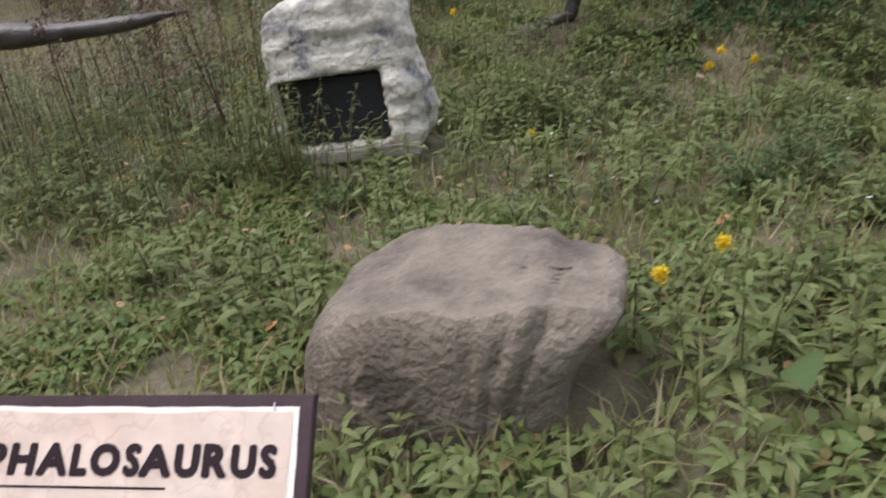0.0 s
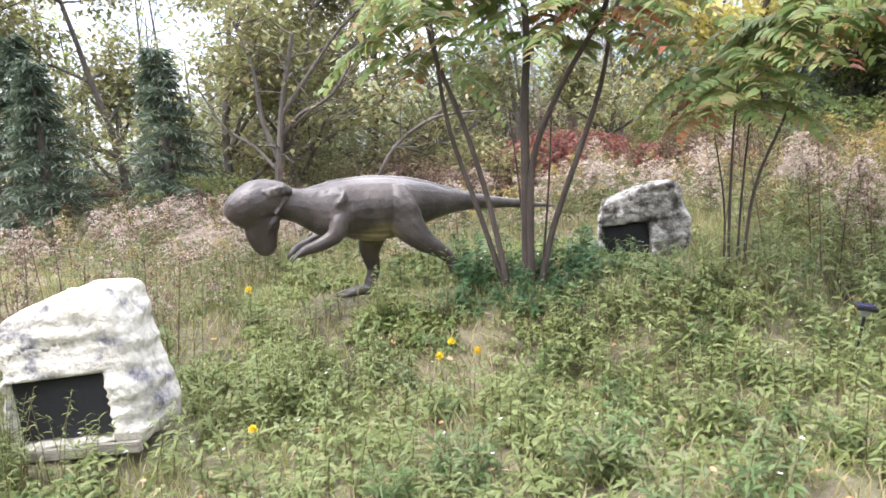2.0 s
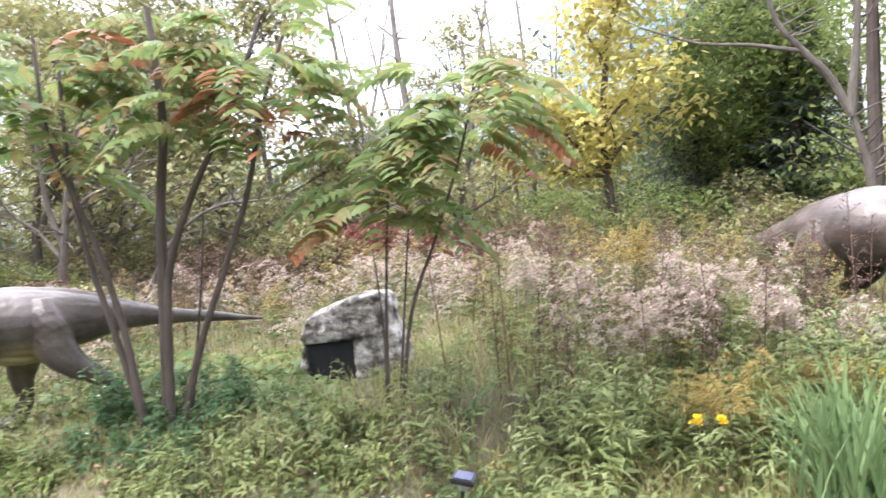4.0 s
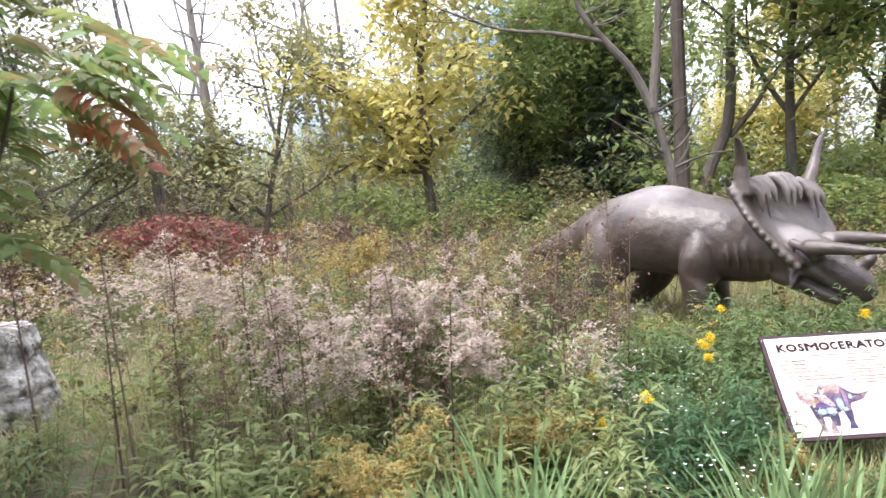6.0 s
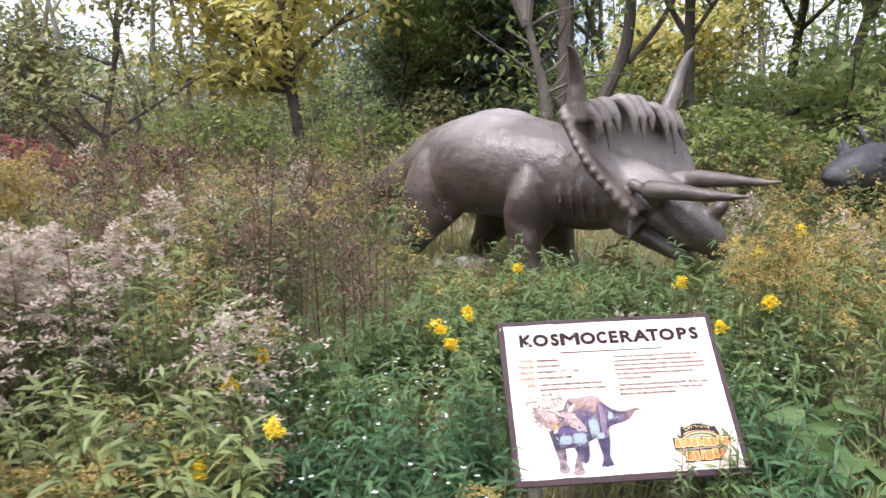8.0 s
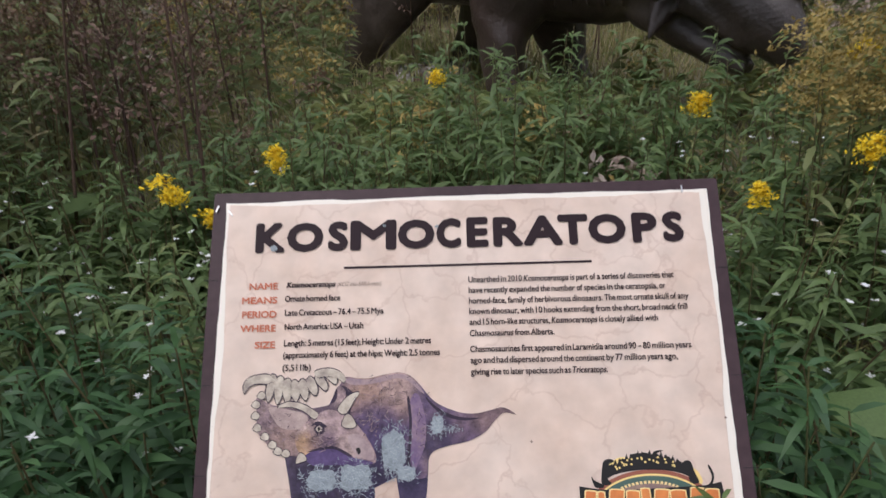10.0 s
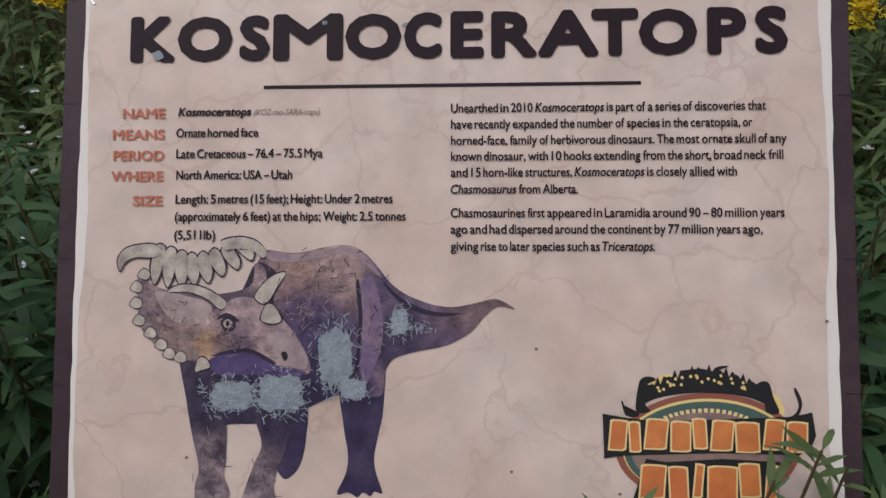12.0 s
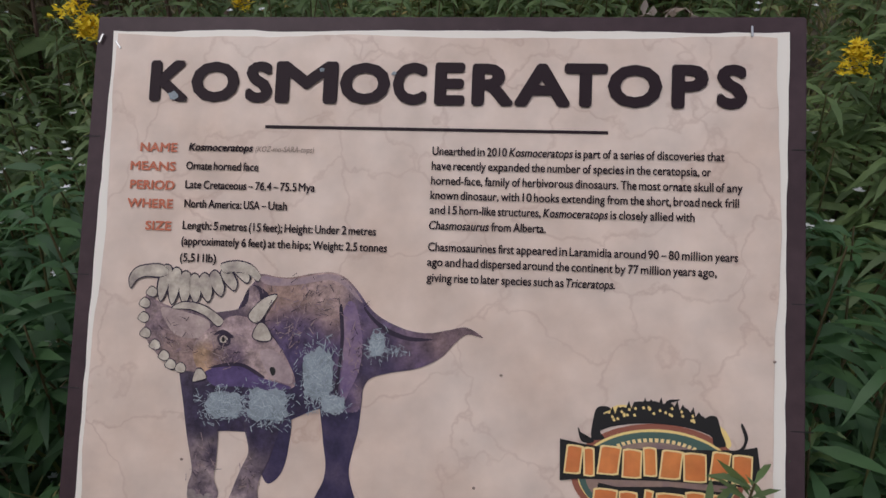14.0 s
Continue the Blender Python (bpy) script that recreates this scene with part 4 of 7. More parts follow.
def build_badge():
    """The park's badge as plain coloured shapes."""
    oval = lambda rx, ry, cy: [(1274 + rx * math.cos(a), cy + ry * math.sin(a)) for a in np.linspace(0, 2 * math.pi, 28, endpoint=False)]
    art("badge_disc", oval(162, 98, 770), P_RUST, 0, 2)
    art("badge_ring", oval(150, 88, 770), P_SUN, 1, 2)
    art("badge_ring", oval(147, 85, 772), P_GREEN, 2, 2)
    art("badge_centre", oval(134, 70, 776), PINKPRINT, 3, 2)
    art("badge_sun", [(1160, 678), (1172, 655), (1200, 640), (1240, 645), (1290, 640), (1310, 660), (1240, 668)], P_SUN, -1)
    art("badge_sun", [(1380, 670), (1396, 678), (1408, 702), (1400, 712), (1388, 702)], P_SUN, -1)
    crown = [(1160 + 215 * s, 672 - 34 * math.sin(math.pi * s) - 8 * (i % 2) - 4 * (i % 3)) for i, s in enumerate(np.linspace(0, 1, 44))]
    flat("badge_foliage", [px(*p) for p in crown] + [px(1268 + 112 * math.cos(a), 702 - 30 * math.sin(a)) for a in np.linspace(0.1, 3.04, 16)], P_BLACK, kosmo_sign, 0.0032)
    rng = np.random.default_rng(12)
    for k in range(26):
        x = rng.uniform(1185, 1350)
        y = 668 - 26 * math.sin(math.pi * (x - 1160) / 215) + rng.uniform(-4, 12)
        art("badge_fleck", [(x - 3, y), (x, y - 3), (x + 3, y + 1), (x, y + 3)], P_SUN, 1.6, 2)
    art("badge_neck", [(1148, 705), (1150, 668), (1156, 648), (1172, 644), (1182, 650), (1166, 660), (1163, 690), (1172, 705)], P_BLACK, 2)
    art("badge_neck", [(1352, 664), (1366, 652), (1380, 655), (1388, 680), (1398, 706), (1376, 706), (1370, 680)], P_BLACK, 2)
    art("badge_tail", [(1392, 714), (1420, 712), (1432, 694), (1424, 668), (1427, 664), (1438, 690), (1426, 718), (1400, 722)], P_BLACK, 2)
    art("badge_tail", [(1152, 706), (1134, 706), (1124, 688), (1122, 690), (1130, 712), (1150, 714)], P_BLACK, 2)
    art("badge_bird", [(1225, 634), (1262, 630), (1280, 634), (1290, 626), (1310, 625), (1288, 634), (1278, 642), (1262, 640)], P_BLACK, 2)
    # the pale band over the arch, worn to a broken line
    for k in range(15):
        a0 = 2.22 - 0.088 * k
        arc = lambda a, r: (1270 + (118 + r) * 1.0 * math.cos(a), 772 + (66 + r) * -1.0 * math.sin(a))
        flat("badge_band", [px(*arc(a0, 0)), px(*arc(a0 - 0.055, 0)), px(*arc(a0 - 0.055, 7)), px(*arc(a0, 7))], P_PALE, kosmo_sign, 0.0039)
    flat("badge_banner", [px(*p) for p in ((1089, 709), (1130, 716), (1180, 722), (1290, 718), (1400, 714), (1424, 712), (1455, 705), (1462, 746), (1452, 770), (1432, 780), (1290, 777), (1128, 782), (1092, 787))], P_BLACK, kosmo_sign, 0.0042)
    flat("badge_banner", [px(*p) for p in ((1165, 787), (1182, 790), (1200, 793), (1300, 787), (1400, 792), (1396, 862), (1310, 866), (1200, 864), (1190, 872), (1142, 862))], P_BLACK, kosmo_sign, 0.0042)
    # two rows of worn orange blocks with pale rims
    for y0, y1, spans in ((718, 774, ((1098, 1132), (1136, 1156), (1160, 1203), (1207, 1244), (1248, 1272), (1276, 1318), (1322, 1364), (1368, 1406), (1410, 1448))),
                          (796, 858, ((1152, 1200), (1206, 1240), (1246, 1266), (1272, 1326), (1330, 1366), (1372, 1396)))):
        for k, (x0, x1) in enumerate(spans):
            lean, tilt = (4, -3, 5, 0, -4)[k % 5], (0, 3, -2, 2, -3)[k % 5]
            under = kosmo_sign
            for name, grow, mat, z in (("badge_block", 0, P_PALE, 0.0046), ("badge_fill", -3.2, P_ORANGE, 0.0049)):
                p0, p1, q0, q1 = x0 - grow, x1 + grow, y0 + tilt - grow, y1 + tilt + grow
                cut = (x1 - x0) * 0.24
                under = flat(name, [px(*p) for p in ((p0 + lean, q0 + 2), (p0 + cut, q0), (p1 - cut, q0 + 1), (p1 + lean * 0.5, q0 + 3), (p1, (q0 + q1) / 2), (p1 - lean * 0.4, q1 - 2), (p1 - cut, q1), (p0, q1 - 1))], mat, under, z)


build_print()
build_badge()

# the second sign of the same kind, beside the boulder
SIGN2 = pose(2.155, -0.965, 0.503, 45, 0, 17)
other_sign = sign_board(SIGN2, "slanted dinosaur information sign beside the boulder", 21, 0.62)
bold_title("PACHYCEPHALOSAURUS", -0.40, -0.063, 0.785, 0.050, other_sign)
bm = bmesh.new()
box(bm, -0.2018, -0.0808, 0.0024, 0.2117, -0.0772, 0.0034)
part("rule", bm, INK, other_sign)


# ---- statues ----
def pachy():
    bm = bmesh.new()
    tube(bm, [(-1.75, 0, 0.64, 0.015, 0.018), (-1.35, 0, 0.70, 0.04, 0.042), (-1.0, 0, 0.745, 0.06, 0.068), (-0.62, 0, 0.79, 0.10, 0.12), (-0.25, 0, 0.80, 0.19, 0.22), (0.07, 0, 0.80, 0.25, 0.28),
              (0.4, 0, 0.81, 0.25, 0.28), (0.65, 0, 0.81, 0.19, 0.25), (0.88, 0, 0.87, 0.14, 0.165), (1.08, 0, 0.93, 0.13, 0.15)])
    # domed skull, then the muzzle that tapers downward
    tube(bm, [(0.98, 0, 0.93, 0.11, 0.13), (1.10, 0, 0.955, 0.16, 0.175), (1.25, 0, 0.945, 0.19, 0.205), (1.39, 0, 0.88, 0.175, 0.185), (1.48, 0, 0.81, 0.12, 0.125), (1.51, 0, 0.78, 0.05, 0.05)])
    tube(bm, [(1.25, 0, 1.0, 0.14, 0.17), (1.28, 0, 0.86, 0.155, 0.205), (1.25, 0, 0.75, 0.13, 0.175), (1.25, 0, 0.65, 0.115, 0.15), (1.235, 0, 0.56, 0.095, 0.125), (1.21, 0, 0.49, 0.07, 0.09), (1.19, 0, 0.45, 0.03, 0.04)])
    for s in (-1, 1):
        for i in range(11):
            a = i / 10
            c = Vector((0.99 + 0.30 * a, s * (0.125 + 0.035 * math.sin(3.14 * a)), 1.03 - 0.05 * a + 0.035 * (i % 2)))
            bmesh.ops.create_icosphere(bm, subdivisions=1, radius=0.036 + 0.01 * (i % 3 == 0), matrix=Matrix.Translation(c))
        for i in range(5):
            c = Vector((1.02 + 0.025 * i, s * (0.125 + 0.006 * i), 0.95 - 0.03 * i))
            bmesh.ops.create_icosphere(bm, subdivisions=1, radius=0.022, matrix=Matrix.Translation(c))
        # brow, eye, cheek and nostril bumps
        tube(bm, [(1.16, s * 0.135, 0.90, 0.016, 0.016), (1.25, s * 0.15, 0.885, 0.022, 0.02), (1.36, s * 0.14, 0.84, 0.018, 0.018)], 3, 8)
        bmesh.ops.create_icosphere(bm, subdivisions=2, radius=0.032, matrix=Matrix.Translation((1.24, s * 0.145, 0.84)))
        tube(bm, [(1.10, s * 0.10, 0.80, 0.025, 0.03), (1.19, s * 0.105, 0.70, 0.022, 0.028), (1.24, s * 0.075, 0.60, 0.015, 0.015)], 3, 8)
        # shoulder blade and arm
        tube(bm, [(0.46, s * 0.12, 0.97, 0.04, 0.06), (0.50, s * 0.18, 0.84, 0.055, 0.11), (0.56, s * 0.18, 0.70, 0.07, 0.11)], 3, 10)
        tube(bm, [(0.53, s * 0.08, 0.80, 0.10, 0.13), (0.56, s * 0.18, 0.67, 0.085, 0.11), (0.64, s * 0.205, 0.57, 0.065, 0.075), (0.79, s * 0.20, 0.505, 0.05, 0.06), (0.90, s * 0.18, 0.47, 0.048, 0.05), (0.98, s * 0.17, 0.43, 0.03, 0.03)], 4, 10)
        for o in (-0.03, 0.0, 0.03):
            tube(bm, [(0.94, s * 0.175 + o, 0.455, 0.02, 0.02), (1.01, s * 0.17 + o * 1.5, 0.41, 0.017, 0.017), (1.03, s * 0.165 + o * 1.6, 0.36, 0.006, 0.006)], 2, 6)
        # rib and flank folds
        for k in range(4):
            x = 0.12 + 0.10 * k
            tube(bm, [(x + 0.03, s * 0.20, 0.92, 0.008, 0.012), (x, s * 0.245, 0.80, 0.012, 0.02), (x - 0.04, s * 0.21, 0.67, 0.008, 0.012)], 3, 6)
    tube(bm, [(0.0, 0.03, 0.86, 0.16, 0.22), (-0.04, 0.155, 0.73, 0.125, 0.20), (-0.11, 0.20, 0.58, 0.105, 0.155), (-0.23, 0.22, 0.45, 0.085, 0.11), (-0.37, 0.22, 0.35, 0.065, 0.08), (-0.48, 0.22, 0.24, 0.055, 0.06), (-0.52, 0.21, 0.08, 0.05, 0.05), (-0.47, 0.21, -0.05, 0.055, 0.05)], 4, 14)
    tube(bm, [(0.1, -0.03, 0.80, 0.15, 0.2), (0.14, -0.15, 0.62, 0.115, 0.165), (0.20, -0.20, 0.46, 0.095, 0.13), (0.22, -0.20, 0.32, 0.08, 0.095), (0.20, -0.20, 0.18, 0.062, 0.07), (0.24, -0.18, 0.05, 0.06, 0.065), (0.30, -0.14, -0.06, 0.06, 0.05)], 4, 14)
    for x, y in ((-0.47, 0.21), (0.31, -0.13)):
        for o in (-0.06, 0, 0.06):
            tube(bm, [(x - 0.04, y + o * 0.4, -0.02, 0.045, 0.05), (x + 0.12, y + o, -0.02, 0.036, 0.036), (x + 0.29, y + 1.5 * o, -0.045, 0.014, 0.014)], 3, 8)
    tube(bm, [(0.40, 0, 0.66, 0.15, 0.15), (0.15, 0, 0.575, 0.12, 0.11), (-0.1, 0, 0.62, 0.08, 0.1)], 3, 10)
    # spine ridge
    tube(bm, [(-0.9, 0, 0.82, 0.015, 0.015), (-0.3, 0, 1.0, 0.03, 0.03), (0.1, 0, 1.075, 0.04, 0.03), (0.5, 0, 1.07, 0.03, 0.03), (0.8, 0, 1.02, 0.02, 0.02)], 4, 8)
    return bm


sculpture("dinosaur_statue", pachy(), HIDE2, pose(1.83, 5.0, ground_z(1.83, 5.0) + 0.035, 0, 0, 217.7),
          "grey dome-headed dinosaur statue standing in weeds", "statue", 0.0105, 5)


def kosmo():
    bm = bmesh.new()
    tube(bm, [(-2.9, 0.1, 0.62, 0.02, 0.02), (-2.3, 0.05, 0.74, 0.08, 0.09), (-1.75, 0, 0.86, 0.14, 0.16), (-1.25, 0, 0.96, 0.25, 0.27), (-0.9, 0, 1.02, 0.40, 0.38), (-0.5, 0, 1.06, 0.50, 0.45), (-0.1, 0, 1.08, 0.53, 0.47), (0.3, 0.02, 1.02, 0.48, 0.45),
              (0.65, 0.04, 0.94, 0.40, 0.41), (0.9, 0.07, 0.88, 0.32, 0.35), (1.15, 0.1, 0.86, 0.27, 0.28), (1.42, 0.12, 0.80, 0.22, 0.22), (1.64, 0.1, 0.68, 0.17, 0.18), (1.84, 0.09, 0.55, 0.12, 0.14), (1.95, 0.09, 0.42, 0.05, 0.07)], 8, 36)
    tube(bm, [(1.15, 0.12, 0.66, 0.2, 0.14), (1.38, 0.11, 0.54, 0.16, 0.10), (1.6, 0.1, 0.43, 0.10, 0.07), (1.74, 0.09, 0.37, 0.05, 0.04)])
    # spine and shoulder muscles
    tube(bm, [(-1.2, 0, 1.18, 0.05, 0.05), (-0.5, 0, 1.47, 0.06, 0.05), (0.0, 0, 1.52, 0.07, 0.05), (0.5, 0, 1.38, 0.06, 0.05)])
    # the frill: a curved shield with a thick scalloped rim
    grid = []
    for i in range(13):
        v = i / 12
        row = []
        for j in range(15):
            u = j / 14 * 2 - 1
            half = 0.44 + 0.25 * math.sin(min(1.0, v * 1.5) * math.pi / 2) - 0.05 * v
            y = 0.14 + 0.06 * v + u * half
            z = 0.74 + 0.76 * v - 0.04 * u * v + 0.05 * v * math.cos(u * 3.0)
            x = 1.48 - 0.46 * v + 0.16 * v * u * 0.5 - 0.16 * (1 - u * u) * math.sin(v * 3.14)
            row.append(Vector((x, y, z)))
        grid.append(row)
    for off in (0,):
        front = [[bm.verts.new(p + Vector((0.03, 0, 0.02))) for p in r] for r in grid]
        back = [[bm.verts.new(p - Vector((0.04, 0, 0.03))) for p in r] for r in grid]
        for i in range(12):
            for j in range(14):
                bm.faces.new((front[i][j], front[i][j + 1], front[i + 1][j + 1], front[i + 1][j]))
                bm.faces.new((back[i][j], back[i + 1][j], back[i + 1][j + 1], back[i][j + 1]))
        loop = [(0, j) for j in range(15)] + [(i, 14) for i in range(1, 13)] + [(12, j) for j in range(13, -1, -1)] + [(i, 0) for i in range(11, 0, -1)]
        for (a, b), (c, d) in zip(loop, loop[1:] + loop[:1]):
            bm.faces.new((front[a][b], back[a][b], back[c][d], front[c][d]))
    for j in (0, 14):
        tube(bm, [(*grid[i][j], 0.045, 0.045) for i in range(0, 13, 2)], 3, 8)
        for i in range(12):
            p = grid[i][j]
            bmesh.ops.create_icosphere(bm, subdivisions=1, radius=0.052 - 0.002 * i, matrix=Matrix.Translation(p + Vector((0.01, 0.03 if j else -0.03, 0))))
    tube(bm, [(*grid[12][j], 0.05, 0.05) for j in range(0, 15, 2)], 3, 8)
    # hooks that curl forward over the upper rim
    for k in range(9):
        p = grid[12][2 + round(k * 10 / 8)] + Vector((0, (k - 4) * 0.012, 0))
        drop = 0.24 + 0.07 * math.sin(k * 2.1)
        tube(bm, [(p.x - 0.02, p.y, p.z - 0.02, 0.055, 0.055), (p.x + 0.10, p.y, p.z + 0.03, 0.056, 0.05), (p.x + 0.20, p.y + 0.01, p.z - 0.09, 0.045, 0.042), (p.x + 0.22, p.y + 0.02, p.z - drop - 0.04, 0.012, 0.012)], 4, 10)
    tube(bm, [(1.04, -0.38, 1.40, 0.085, 0.085), (1.03, -0.37, 1.62, 0.072, 0.072), (1.04, -0.40, 1.80, 0.055, 0.055), (1.06, -0.47, 1.91, 0.04, 0.035), (1.08, -0.56, 1.95, 0.012, 0.012)], 4, 10)
    tube(bm, [(1.12, 0.66, 1.36, 0.09, 0.09), (1.15, 0.80, 1.60, 0.07, 0.07), (1.14, 0.95, 1.82, 0.05, 0.05), (1.13, 1.08, 1.96, 0.035, 0.035), (1.17, 1.15, 2.06, 0.01, 0.01)], 4, 10)
    tube(bm, [(1.0, -0.56, 1.52, 0.04, 0.04), (1.03, -0.64, 1.58, 0.02, 0.02), (1.04, -0.68, 1.60, 0.005, 0.005)], 3, 8)
    # brow horns, cheeks, nose
    tube(bm, [(1.50, -0.16, 0.90, 0.085, 0.085), (1.72, -0.17, 0.90, 0.07, 0.068), (1.95, -0.18, 0.885, 0.05, 0.05), (2.17, -0.185, 0.88, 0.026, 0.026), (2.30, -0.18, 0.89, 0.006, 0.006)], 4, 10)
    tube(bm, [(1.46, 0.32, 0.94, 0.085, 0.085), (1.70, 0.29, 0.96, 0.07, 0.068), (1.95, 0.25, 0.955, 0.05, 0.05), (2.2, 0.21, 0.95, 0.026, 0.026), (2.34, 0.20, 0.96, 0.006, 0.006)], 4, 10)
    tube(bm, [(1.72, 0.1, 0.66, 0.09, 0.08), (1.86, 0.11, 0.72, 0.07, 0.065), (1.94, 0.12, 0.80, 0.045, 0.05), (1.93, 0.12, 0.86, 0.015, 0.02)], 3, 8)
    for q in (-1, 1):
        tube(bm, [(1.34, 0.12 + q * 0.17, 0.66, 0.07, 0.07), (1.36, 0.12 + q * 0.27, 0.57, 0.04, 0.04), (1.37, 0.12 + q * 0.33, 0.50, 0.008, 0.008)])
        tube(bm, [(1.45, 0.11 + q * 0.17, 0.70, 0.05, 0.07), (1.62, 0.1 + q * 0.13, 0.60, 0.045, 0.06), (1.75, 0.09 + q * 0.08, 0.50, 0.03, 0.04)])
    tube(bm, [(1.36, -0.17, 0.96, 0.06, 0.05), (1.5, -0.18, 0.90, 0.05, 0.045), (1.62, -0.13, 0.84, 0.03, 0.03)])
    bmesh.ops.create_icosphere(bm, subdivisions=2, radius=0.05, matrix=Matrix.Translation((1.56, -0.15, 0.82)))
    # skin folds on the neck
    for k in range(5):
        a = 0.80 + 0.08 * k
        tube(bm, [(a - 0.02, -0.31 + 0.035 * k, 0.97, 0.006, 0.01), (a + 0.03, -0.318 + 0.038 * k, 0.8, 0.014, 0.026), (a + 0.01, -0.25 + 0.036 * k, 0.64, 0.006, 0.012)], 3, 6)
    for s in (-1, 1):
        o = 0.25 if s > 0 else 0.0
        tube(bm, [(-0.42 + o, s * 0.12, 1.15, 0.2, 0.30), (-0.56 + o, s * 0.30, 0.90, 0.22, 0.34), (-0.74 + o, s * 0.39, 0.60, 0.18, 0.26), (-0.92 + o, s * 0.41, 0.34, 0.13, 0.16), (-1.04 + o, s * 0.41, 0.14, 0.11, 0.12), (-1.0 + o, s * 0.41, -0.04, 0.14, 0.13)])
        tube(bm, [(0.42 - o, s * 0.08, 1.05, 0.18, 0.28), (0.50 - o, s * 0.26, 0.78, 0.19, 0.28), (0.50 - o, s * 0.35, 0.50, 0.15, 0.19), (0.56 - o, s * 0.39, 0.26, 0.11, 0.13), (0.66 - o, s * 0.40, 0.08, 0.1, 0.11), (0.68 - o, s * 0.40, -0.04, 0.13, 0.13)])
    return bm


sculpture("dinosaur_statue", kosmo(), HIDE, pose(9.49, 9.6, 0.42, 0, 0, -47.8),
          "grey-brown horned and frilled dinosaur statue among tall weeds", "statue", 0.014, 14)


def spiky_head():
    bm = bmesh.new()
    tube(bm, [(0.0, 0, 0.9, 0.03, 0.04), (0.05, 0, 0.95, 0.14, 0.15), (0.3, 0, 1.02, 0.2, 0.22), (0.6, 0, 1.05, 0.28, 0.28), (1.1, 0, 0.95, 0.45, 0.42), (1.9, 0, 0.9, 0.6, 0.5), (2.8, 0, 0.8, 0.4, 0.4), (3.8, 0, 0.6, 0.05, 0.05)])
    tube(bm, [(0.02, 0, 0.84, 0.08, 0.03), (0.3, 0, 0.86, 0.13, 0.06), (0.6, 0, 0.9, 0.16, 0.1)], 3, 8)
    for x, y, z, dx, dy, dz in ((0.3, 0.1, 1.2, -0.04, 0.02, 0.16), (0.55, 0.22, 1.2, 0.1, 0.2, 0.2), (0.55, -0.22, 1.2, 0.1, -0.2, 0.2), (0.7, 0.2, 1.0, 0.1, 0.3, -0.05), (0.7, -0.2, 1.0, 0.1, -0.3, -0.05), (1.0, 0.3, 1.3, 0, 0.2, 0.25), (1.0, -0.3, 1.3, 0, -0.2, 0.25), (1.5, 0.4, 1.3, 0, 0.2, 0.25), (1.5, -0.4, 1.3, 0, -0.2, 0.25)):
        tube(bm, [(x, y, z - 0.03, 0.07, 0.07), (x + dx * 0.6, y + dy * 0.6, z + dz * 0.6, 0.04, 0.04), (x + dx, y + dy, z + dz, 0.006, 0.006)], 3, 8)
    for x in (1.0, 2.4):
        for y in (-0.4, 0.4):
            tube(bm, [(x, y, 0.8, 0.15, 0.2), (x, y * 1.1, 0.4, 0.12, 0.14), (x, y * 1.1, -0.05, 0.13, 0.13)], 3, 8)
    return bm


sculpture("dinosaur_statue", spiky_head(), HIDEDARK, pose(13.15, 10.9, 0.22, 0, 0, 20),
          "dark spiky armoured dinosaur statue behind yellow flowers", "statue", 0.016, 4)


def long_tail():
    bm = bmesh.new()
    tube(bm, [(0, 0, 0, 0.012, 0.012), (0.12, 0, -0.015, 0.03, 0.03), (0.5, 0.0, -0.05, 0.05, 0.05), (1.0, 0, -0.06, 0.075, 0.075), (1.8, 0, 0.0, 0.13, 0.14), (2.6, 0, 0.1, 0.24, 0.26), (3.3, 0, 0.12, 0.32, 0.36), (4.0, 0, 0.12, 0.2, 0.22), (4.6, 0, 0.3, 0.12, 0.14), (5.0, 0, 0.42, 0.12, 0.13), (5.3, 0, 0.35, 0.03, 0.03)])
    for y in (-0.22, 0.22):
        tube(bm, [(3.0, y, 0.1, 0.14, 0.2), (2.9, y, -0.3, 0.09, 0.12), (3.1, y, -0.62, 0.06, 0.07), (3.0, y, -0.95, 0.07, 0.07)], 3, 8)
    return bm


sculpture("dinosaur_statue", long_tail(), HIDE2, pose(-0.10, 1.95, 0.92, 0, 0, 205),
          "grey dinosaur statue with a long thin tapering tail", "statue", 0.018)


# ---- stones ----
def rough_stone(rx, ry, rz, seed, square, amp, cuts=5):
    bm = bmesh.new()
    bmesh.ops.create_icosphere(bm, subdivisions=cuts, radius=1)
    for v in bm.verts:
        d = v.co.normalized()
        k = (abs(d.x) ** square + abs(d.y) ** square + abs(d.z) ** square) ** (-1 / square)
        n = amp * noise.fractal(d * 1.4 + Vector((seed, 0, 0)), 1.0, 2.0, 3) + amp * 0.35 * noise.fractal(d * 5 + Vector((seed, 3, 0)), 1.0, 2.0, 4)
        v.co = Vector((d.x * rx, d.y * ry, d.z * rz)) * k * (1 + n)
    for f in bm.faces:
        f.smooth = True
    return bm


